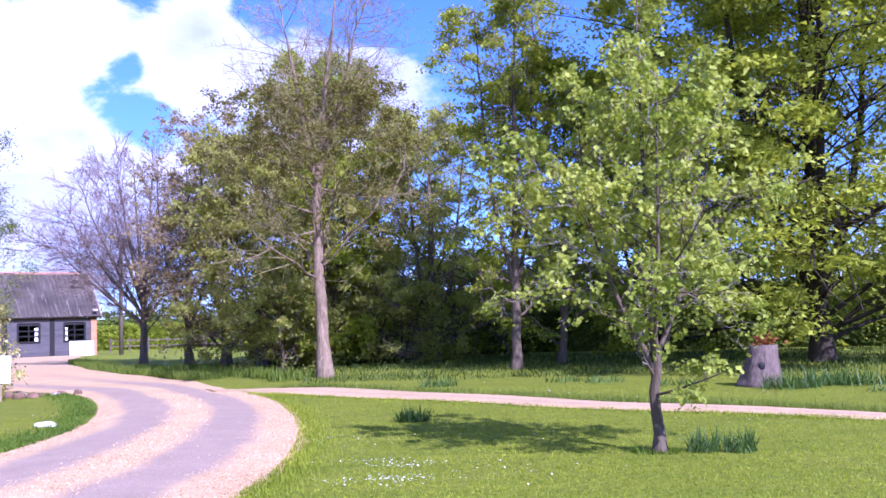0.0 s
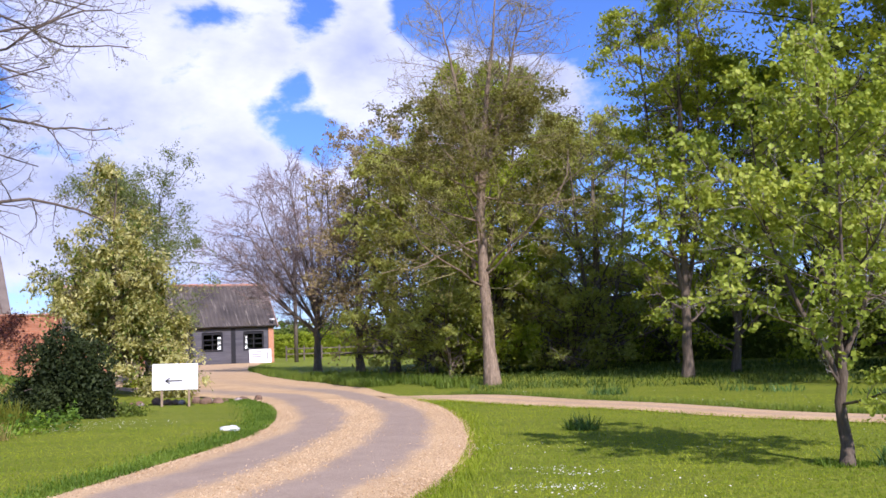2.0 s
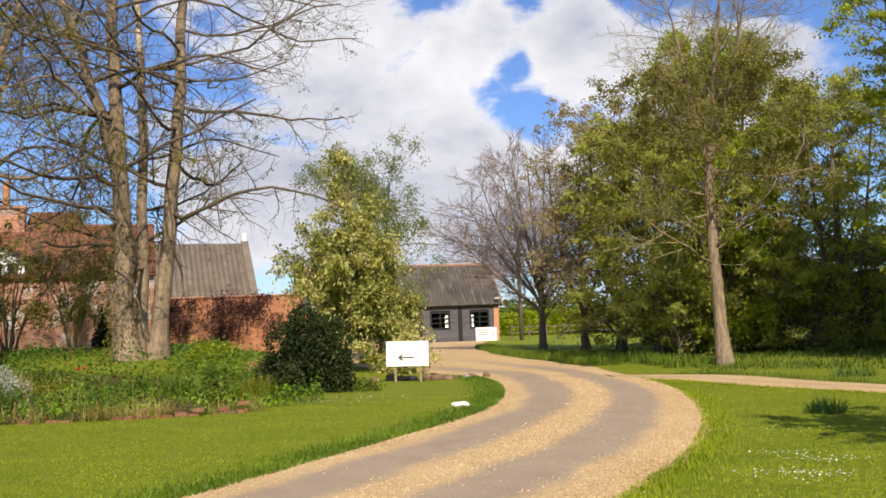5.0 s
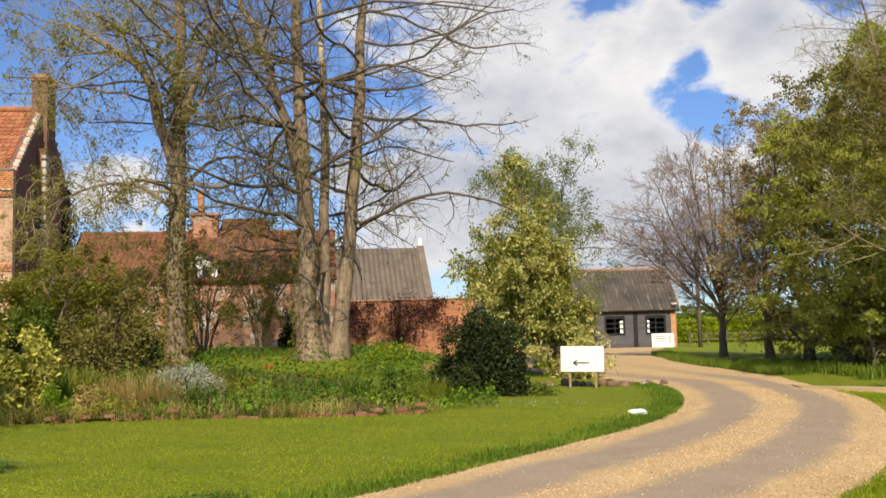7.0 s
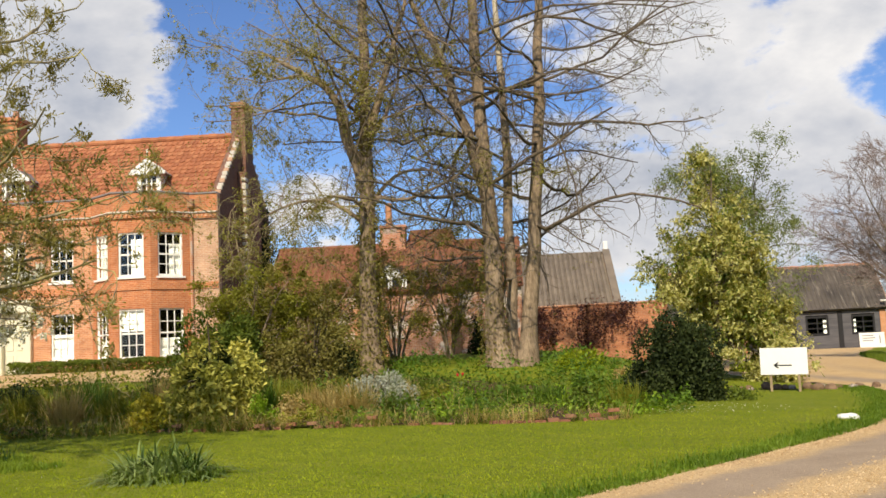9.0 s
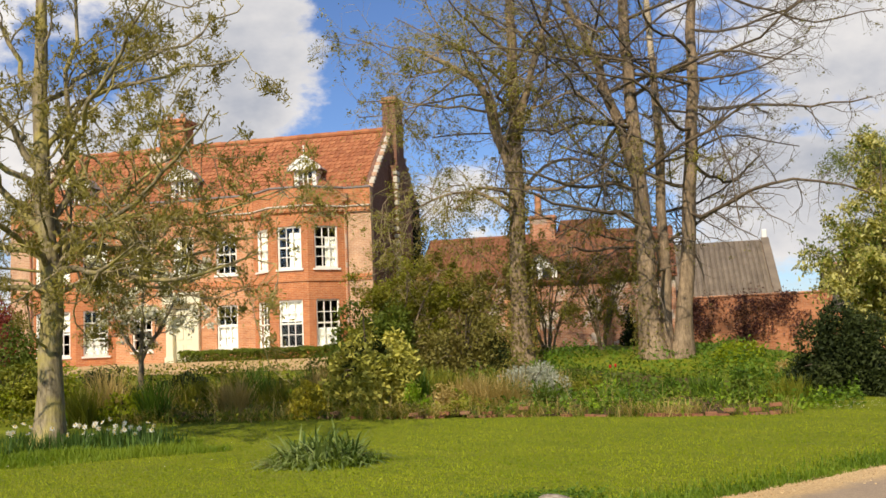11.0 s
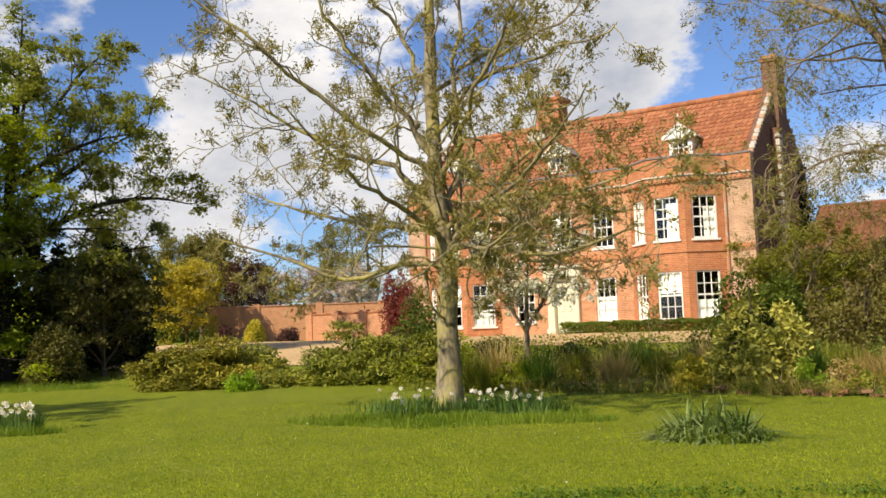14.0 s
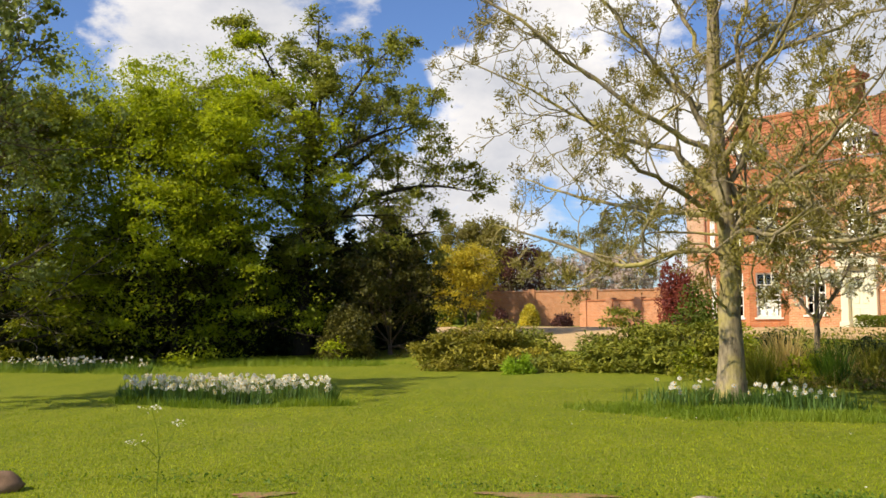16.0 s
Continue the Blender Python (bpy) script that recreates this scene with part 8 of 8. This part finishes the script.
BLADE_BLUE = leafy("blue_green_strap_leaf", (0.035, 0.085, 0.014), (0.075, 0.15, 0.026), (0.16, 0.26, 0.06), 0.3, 0.45)
# grass colour darkened to carry the shade under the trees
GRASS_ROUGH = leafy("shade_darkened_rough_grass", (0.045, 0.08, 0.008), (0.085, 0.135, 0.014), (0.15, 0.20, 0.03), 0.3)
# the palest leaf tone paints highlights on the lily's blades
BLADE_GLINT = leafy("glint_pale_strap_leaf", (0.05, 0.10, 0.012), (0.14, 0.215, 0.04), (0.38, 0.45, 0.16), 0.3, 0.4)
clump("strap_leaf_clump", "blue-green strap-leaved clump on the lawn", -0.55, 15.2, 0.5, 0.4, 0.30, 150, BLADE_BLUE, 191, 0.018, 0.6)
clump("strap_leaf_clump", "spent daffodil clump beside the young maple", 2.82, 10.98, 0.36, 0.3, 0.30, 110, BLADE_BLUE, 192, 0.016, 0.45)
clump("strap_leaf_clump", "spent daffodil clump beside the young maple", 3.22, 10.92, 0.36, 0.3, 0.30, 110, BLADE_BLUE, 193, 0.016, 0.5)
clump("strap_leaf_clump", "green strap-leaved clump by the path", -0.2, 22.9, 0.9, 0.6, 0.3, 160, BLADE_BLUE, 194, 0.018, 0.6)
gx, gy = polar(-60.7, 13.3)
lily = tagged(empty("lily_clump", Matrix.Translation(on_land(gx, gy, -0.01))), "sprawling clump of blue-green strap leaves on the lawn", "plant")
rng_l = np.random.default_rng(195)
for nm, w, n, ln, lo, hi, sag in (("arching_leaves", 1.15, 560, 0.85, 25, 66, 1.7), ("sprawling_leaves", 1.5, 620, 0.72, 2, 42, 1.9)):
    r, a = np.sqrt(rng_l.random(n)), rng_l.uniform(0, TAU, n)
    V, F = arcs(rng_l, np.stack([r * np.cos(a) * w / 2, r * np.sin(a) * w * 0.42, np.zeros(n)], 1), ln, 0.036, lo, hi, sag)
    tagged(share(nm, mesh_of(nm, V, F, BLADE_GLINT), lily), kind="stuff")
clump("grass_ring", "unmown grass round the lily clump", gx, gy, 1.75, 1.4, 0.2, 1500, GRASS_LONG, 196, 0.010, 0.6, "grass")
for k, (az, d) in enumerate(((19.3, 20.3), (20.4, 20.8), (21.6, 21.2), (23.0, 21.0), (24.6, 19.6), (9.0, 22.8), (7.0, 23.3), (13.5, 21.8))):
    clump("strap_leaf_clump", "tall strap-leaved clump in the rough grass", *polar(az, d), 1.1, 0.8, 0.42 if k < 4 else 0.24, 150 if k < 4 else 70, BLADE_BLUE, 200 + k, 0.022, 0.6, group="clumps in the rough grass")
for k in range(9):
    clump("grass_tuft", "tuft of long grass at the drive's edge", *polar(-17.2 + 0.9 * k * 1.1, 38 - 1.3 * k), 1.2, 0.8, 0.35, 320, GRASS_LONG, 215 + k, 0.02, 0.4, group="tufts by the drive")


for k, (az, d, h) in enumerate(((-74.0, 22.6, 0.9), (-72.6, 24.0, 1.2), (-70.2, 22.8, 1.0), (-68.2, 24.4, 0.8), (-66.0, 22.6, 0.9), (-64.6, 24.6, 1.0), (-63.0, 22.4, 0.75), (-60.8, 23.6, 1.0), (-55.4, 21.6, 0.9), (-53.8, 22.6, 0.8), (-52.0, 21.6, 0.7), (-38.6, 21.8, 0.5), (-34.2, 20.6, 0.55))):
    clump("bed_spray", ("spray of arching green stems in the bed", "spray of straw-coloured grass in the bed")[k % 3 == 1], *polar(az, d), 0.5 + 0.5 * h, 0.5, h, 240, (LEAF_SPRING, LEAF_STRAW, LEAF_HERB)[k % 3], 400 + k, 0.024, 0.42, group="sprays in the bed", sag=0.7)


rng_f = np.random.default_rng(160)
for k in range(30):
    az = rng_f.uniform(-76, -47)
    d = rng_f.uniform(20.3, 23.6) / math.cos(radians(az + 41))
    h = rng_f.uniform(0.55, 1.0)
    mt, wd = ((LEAF_STRAW, "dry straw-coloured"), (LEAF_SPRING, "olive-green"), (LEAF_STRAW, "dry straw-coloured"), (LEAF_SHRUB, "dark green"), (LEAF_HERB, "fresh green"))[k % 5]
    clump("arching_grass", wd + " arching grass clump in the bed", *polar(az, d), h * 0.7, h * 0.5, h, int(90 + 120 * h), mt, 400 + k, 0.016, 0.5, "plant", "arching grasses in the bed")


def daffodils(name, label, cx, cy, rx, ry, turn, nleaf, nflower, seed, h=0.36):
    """A drift of daffodils: strap leaves, stalks and nodding white heads."""
    rng = np.random.default_rng(seed)
    ca, sa = math.cos(radians(turn)), math.sin(radians(turn))

    def spots(n, k=1.0):
        cent = np.random.default_rng(seed + 5).normal(0, 0.52, (20 if nflower > 100 else 15, 2))
        q = cent[rng.integers(0, len(cent), n)] + rng.normal(0, 0.15, (n, 2))
        q = q / np.maximum(1, np.linalg.norm(q, axis=1, keepdims=True))
        x, y = q[:, 0] * rx * k, q[:, 1] * ry * k
        X, Y = cx + x * ca - y * sa, cy + x * sa + y * ca
        return np.stack([X, Y, land(X, Y)], 1)

    V, F = arcs(rng, spots(nleaf), h * 1.05, 0.02, 50, 88, 0.7, 3)
    stuff(name + "_leaves", "dark green daffodil leaves in the grass", "plants", V, F, BLADE_BLUE)
    at = spots(nflower, 0.95)
    at[:, 2] += h * rng.uniform(0.6, 1.25, nflower)
    Vs, Fs = [], []
    m = 6
    toward = np.array([-at[:, 0], -at[:, 1], np.zeros(nflower)]).T
    face = unit(unit(toward) + rng.normal(0, 0.5, at.shape) + np.array([0, 0, 0.45]))
    s = unit(np.cross(face, np.array([0, 0, 1.0])))
    u = np.cross(s, face)
    for k in range(m):
        a0, a1 = TAU * k / m, TAU * (k + 1) / m
        am = (a0 + a1) / 2
        r = 0.052
        p1 = at + (s * math.cos(a0) + u * math.sin(a0)) * r * 0.55
        p2 = at + (s * math.cos(am) + u * math.sin(am)) * r + face * 0.004
        p3 = at + (s * math.cos(a1) + u * math.sin(a1)) * r * 0.55
        Vs.append(np.stack([at, p1, p2, p3], 1).reshape(-1, 3))
    V = np.vstack(Vs)
    stuff(name, label, "flowers", V, np.arange(len(V)).reshape(-1, 4), PETAL_WHITE)
    foot = at.copy()
    foot[:, 2] = land(at[:, 0], at[:, 1])
    w = Wood()
    w.add(np.stack([foot, at - face * 0.01], 1), np.full((nflower, 2), 0.004), 3)
    tagged(new(name + "_stalks", w.mesh(name + "_stalks", GRASS_LONG)), "green daffodil stalks", "plants", kind="stuff")
    cup = Wood()
    cup.add(np.stack([at, at + face * 0.022], 1), np.stack([np.full(nflower, 0.008), np.full(nflower, 0.015)], 1), 6)
    tagged(new(name + "_cups", cup.mesh(name + "_cups", PETAL_YELLOW)), "yellow daffodil cups", "flowers", kind="stuff")


daffodils("daffodils", "drift of white daffodils in an island of long grass", -18.6, -4.9, 2.3, 0.9, 75, 2600, 420, 231, 0.4)
daffodils("daffodils", "white daffodils in rough grass round the ash", -16.9, 4.4, 2.3, 1.0, 59, 1700, 48, 232, 0.36)
daffodils("daffodils", "far drift of white daffodils under the trees", -30.5, -13.0, 3.6, 1.0, 60, 1600, 120, 233)


def grass_island(cx, cy, rx, ry, turn, n, h, seed, label="island of unmown grass on the lawn", name="long_grass"):
    rng = np.random.default_rng(seed)
    r, a = np.sqrt(rng.random(n)), rng.uniform(0, TAU, n)
    r = r * (1 + 0.10 * np.sin(a * 5 + seed))
    ca, sa = math.cos(radians(turn)), math.sin(radians(turn))
    x, y = r * np.cos(a) * rx, r * np.sin(a) * ry
    X, Y = cx + x * ca - y * sa, cy + x * sa + y * ca
    rough = 0.45 + 0.75 * np.clip(np.sin(X * 3.1 + seed) * np.sin(Y * 2.7) + 0.5, 0, 1)
    V, F = blades(rng, np.stack([X, Y, land(X, Y)], 1), h * rough, 0.013, 0.6)
    stuff(name, label, "grass", V, F, GRASS_FRESH)


grass_island(-18.5, -4.8, 2.5, 1.15, 75, 8000, 0.15, 241)
grass_island(-16.0, 4.1, 2.7, 1.25, 59, 9000, 0.14, 242)
grass_island(-31, -13, 4.5, 1.8, 60, 6000, 0.2, 243)
grass_island(-34, -8.5, 6.0, 1.6, 82, 6000, 0.26, 244)
grass_island(2.3, 11.0, 0.28, 0.25, 0, 300, 0.14, 245)


# rough grass whose dark colour paints the shade below the copse
rng_r = np.random.default_rng(247)
at = np.vstack([scatter(22000, -8.5, 27, 25.5, 40, rng_r), scatter(5000, -15.5, -8.5, 33.5, 42, rng_r)])
k = 0.5 + 0.5 * np.sin(at[:, 0] * 0.9) * np.sin(at[:, 1] * 1.1)
at = at[rng_r.random(len(at)) < 0.25 + 0.75 * k]
V, F = blades(rng_r, at, 0.14, 0.03, 0.7)
stuff("rough_grass", "rough grass darkened for the shade under the trees", "grass", V, F, GRASS_ROUGH)


def verge(name, label, pts, width, n, h, seed, side=1, mat=GRASS_LONG, wd=0.010):
    """Ragged longer grass along an edge."""
    rng = np.random.default_rng(seed)
    c = resample(pts, 400)
    i = rng.integers(0, 399, n)
    t = unit(np.gradient(c, axis=0))[i]
    nrm = np.stack([-t[:, 1], t[:, 0]], 1) * side
    q = c[i] + (c[i + 1] - c[i]) * rng.random((n, 1)) + nrm * (np.abs(rng.normal(0, width, (n, 1))) - 0.05)
    at = np.stack([q[:, 0], q[:, 1], land(q[:, 0], q[:, 1])], 1)
    V, F = blades(rng, at, h, wd, 0.5)
    stuff(name, label, "grass", V, F, mat)


verge("verge_grass", "lush darker grass along the drive's edge", DRIVE_L[3:14], 0.32, 22000, 0.065, 251, 1, GRASS_VERGE, 0.014)
verge("verge_grass", "short ragged grass along the drive's edge", DRIVE_R[5:13], 0.22, 7000, 0.07, 252, -1, GRASS_SHORT)
verge("verge_grass", "grass along the garden path", PATH_A[1:9], 0.30, 9000, 0.12, 253, 1)
verge("verge_grass", "grass along the garden path", PATH_B[1:9], 0.2, 5000, 0.06, 254, -1, GRASS_SHORT)
verge("verge_grass", "long grass along the drive below the trees", DRIVE_R[14:18], 0.6, 6000, 0.25, 255, -1, GRASS_LONG, 0.02)
# mown lawn, blade by blade where it lies near
rng_g = np.random.default_rng(260)
at = scatter(420000, -118, 27, 7.5, 22, rng_g)
at = at[rng_g.random(len(at)) < np.clip(10 / np.hypot(at[:, 0], at[:, 1]), 0, 1) ** 2]
dl, dr = resample(DRIVE_L, 500), resample(DRIVE_R, 500)
pa, pb = resample(PATH_A, 300), resample(PATH_B, 300)
lx, rx = np.interp(at[:, 1], dl[:, 1], dl[:, 0]), np.interp(at[:, 1], dr[:, 1], dr[:, 0])
o1, o2 = np.argsort(pa[:, 0]), np.argsort(pb[:, 0])
ya, yb = np.interp(at[:, 0], pa[o1, 0], pa[o1, 1]), np.interp(at[:, 0], pb[o2, 0], pb[o2, 1])
on_drive = (at[:, 0] > lx - 0.02) & (at[:, 0] < rx + 0.02)
on_path = (at[:, 0] > -5.5) & (at[:, 1] < ya + 0.02) & (at[:, 1] > yb - 0.02)
pbed = at[:, 0] * NX + at[:, 1] * NY
at = at[~on_drive & ~on_path & (pbed < 18.8)]
V, F = specks(rng_g, at, 0.024, 0.013)
stuff("lawn_grass", "close-mown lawn grass", "grass", V, F, GRASS_SHORT)
# daisies
spots = []
for az, d, n, s in ((-4, 9.6, 90, 0.25), (-2.6, 10.5, 60, 0.22), (-4.3, 10.9, 50, 0.2), (-1, 9.4, 40, 0.5), (-6, 13, 50, 0.6), (0, 10, 40, 0.8), (5, 12.5, 20, 0.9), (-70, 14, 40, 3), (-90, 13, 40, 3), (-29, 20.2, 150, 0.9), (-31.5, 19.3, 110, 0.8), (6, 19.8, 70, 1.3), (12, 18.4, 50, 1.2), (-2, 23.2, 50, 1.3), (15, 14, 26, 0.8)):
    x, y = polar(az, d)
    spots.append(np.stack([x + rng_g.normal(0, s, n), y + rng_g.normal(0, s * 0.5, n)], 1))
spots = np.vstack(spots)
at = np.stack([spots[:, 0], spots[:, 1], land(spots[:, 0], spots[:, 1]) + 0.05], 1)
V, F = leaves(rng_g, at, 0.022, flat=2.0, slim=1.0, fold=True)
stuff("daisies", "scattered white daisies in the lawn", "flowers", V, F, PETAL_WHITE)
# loose stones on the drive
rng_d = np.random.default_rng(270)
n = 17000
i = rng_d.integers(0, 200, n)
dl2, dr2 = resample(DRIVE_L[4:13], 201), resample(DRIVE_R[4:13], 201)
f = rng_d.choice([0.0, 0.49, 1.0, 0.9], n, p=[0.22, 0.33, 0.25, 0.2]) + rng_d.normal(0, 0.06, n)
f = np.clip(np.abs(f), 0.0, 2 - np.maximum(f, 1.0))
q = dl2[i] * (1 - f)[:, None] + dr2[i] * f[:, None] + rng_d.normal(0, 0.06, (n, 2))
at = np.stack([q[:, 0], q[:, 1], land(q[:, 0], q[:, 1]) + 0.012 + 0.05 * np.clip(1 - (2 * f - 1) ** 2, 0, 1)], 1)
s = rng_d.uniform(0.008, 0.018, n)[:, None]
a = rng_d.uniform(0, TAU, n)
e1 = np.stack([np.cos(a), np.sin(a), np.zeros(n)], 1) * s
e2 = np.stack([-np.sin(a), np.cos(a), np.zeros(n)], 1) * s * 0.7
up = np.array([0, 0, 1.0]) * s * 0.8
V = np.stack([at + e1, at + e2, at - e1, at - e2, at + up], 1).reshape(-1, 3)
k = np.arange(n)[:, None] * 5
F = np.concatenate([k + np.array(t) for t in ((0, 1, 4), (1, 2, 4), (2, 3, 4), (3, 0, 4))], 0)
_m = Mat("loose_gravel", 0.95, 0.15)
_m.color(_m.ramp(_m.island(), (0.0, (0.27, 0.17, 0.075)), (0.5, (0.43, 0.295, 0.145)), (1.0, (0.58, 0.43, 0.25))))
stuff("loose_gravel", "loose tan pebbles on the drive", "gravel", V, F, _m.m)
# bare earth and creeping plants at the drive's far edge
creep = resample([(-6.95, 6.9), (-7.35, 5.6), (-8.1, 4.0), (-8.75, 2.0), (-9.2, -0.4), (-9.5, -3.0), (-9.9, -6.0)], 120)
q = creep[rng_d.integers(0, 120, 9000)] + rng_d.normal(0, 0.15, (9000, 2))
k = 0.5 + 0.5 * np.sin(q[:, 1] * 2.1 + 0.6)
q = q[rng_d.random(len(q)) < (0.25 + 0.75 * k) * np.where(q[:, 1] > 2.8, 1.0, 0.3)]
at = np.stack([q[:, 0], q[:, 1], land(q[:, 0], q[:, 1]) + 0.07 * rng_d.random(len(q))], 1)
V, F = leaves(rng_d, at, 0.038, flat=0.8)
stuff("creeping_plants", "dark creeping ground cover along the drive's edge", "plants", V, F, LEAF_HERB)
_m = Mat("bare_earth", 0.95, 0.1)
_m.color(_m.mix(_m.ramp(_m.noise(9, 6, 0.7), (0.42, (0, 0, 0)), (0.58, (1, 1, 1))), (0.30, 0.17, 0.09), (0.20, 0.19, 0.05)))
_m.bump(_m.noise(30, 5), 0.7, 0.03)
for k, (az, d, w, dp) in enumerate(((-86.2, 8.75, 1.1, 0.34), (-102.5, 8.9, 0.5, 0.26))):
    a, r = np.meshgrid(np.arange(40) * TAU / 40, np.linspace(0, 1, 7), indexing="ij")
    r = r * (1 + 0.22 * np.sin(3 * a + k) + 0.12 * np.sin(7 * a + 1) + 0.07 * np.sin(13 * a))
    cx, cy = polar(az, d)
    ux, uy = math.cos(radians(az)), -math.sin(radians(az))
    x, y = cx + r * (np.cos(a) * w / 2 * ux + np.sin(a) * dp / 2 * -uy), cy + r * (np.cos(a) * w / 2 * uy + np.sin(a) * dp / 2 * ux)
    V = np.stack([x, y, land(x, y) + 0.02 - 0.008 * np.linspace(0, 1, 7)[None]], -1).reshape(-1, 3)
    i, j = np.meshgrid(np.arange(40), np.arange(6), indexing="ij")
    F = np.stack([i * 7 + j, (i + 1) % 40 * 7 + j, (i + 1) % 40 * 7 + j + 1, i * 7 + j + 1], -1).reshape(-1, 4)[:, ::-1]
    tagged(new("bare_patch", mesh_of("bare_patch", V, F, _m.m, True)), "patch of bare reddish earth and moss in the lawn", "earth", kind="structure")
rng_w = np.random.default_rng(280)
bx, by = polar(-108.2, 9.4)
w = Wood()
st = np.array([[(0, 0, 0), (0.02, 0, 0.3), (0.0, 0, 0.55), (-0.05, 0, 0.75)], [(0, 0, 0.25), (0.08, 0, 0.4), (0.14, 0, 0.5), (0.17, 0, 0.6)], [(0, 0, 0.3), (-0.07, 0, 0.38), (-0.12, 0, 0.42), (-0.16, 0, 0.45)]], float)
w.add(st, np.array([[0.005, 0.004, 0.003, 0.002]] * 3), 4)
weed = tagged(empty("cow_parsley", Matrix.Translation(on_land(bx, by)) @ pose(0, 0, 0, 0, 0, 108)), "thin cow parsley stalk in pale flower", "plant")
share("stalk", w.mesh("stalk", GRASS_LONG), weed)
tips = st[:, -1][rng_w.integers(0, 3, 70)] + rng_w.normal(0, 0.04, (70, 3)) * np.array([1, 1, 0.4])
V, F = leaves(rng_w, tips, 0.022, flat=1.0, slim=1.0)
tagged(share("flower_heads", mesh_of("flower_heads", V, F, PETAL_WHITE), weed), kind="stuff")
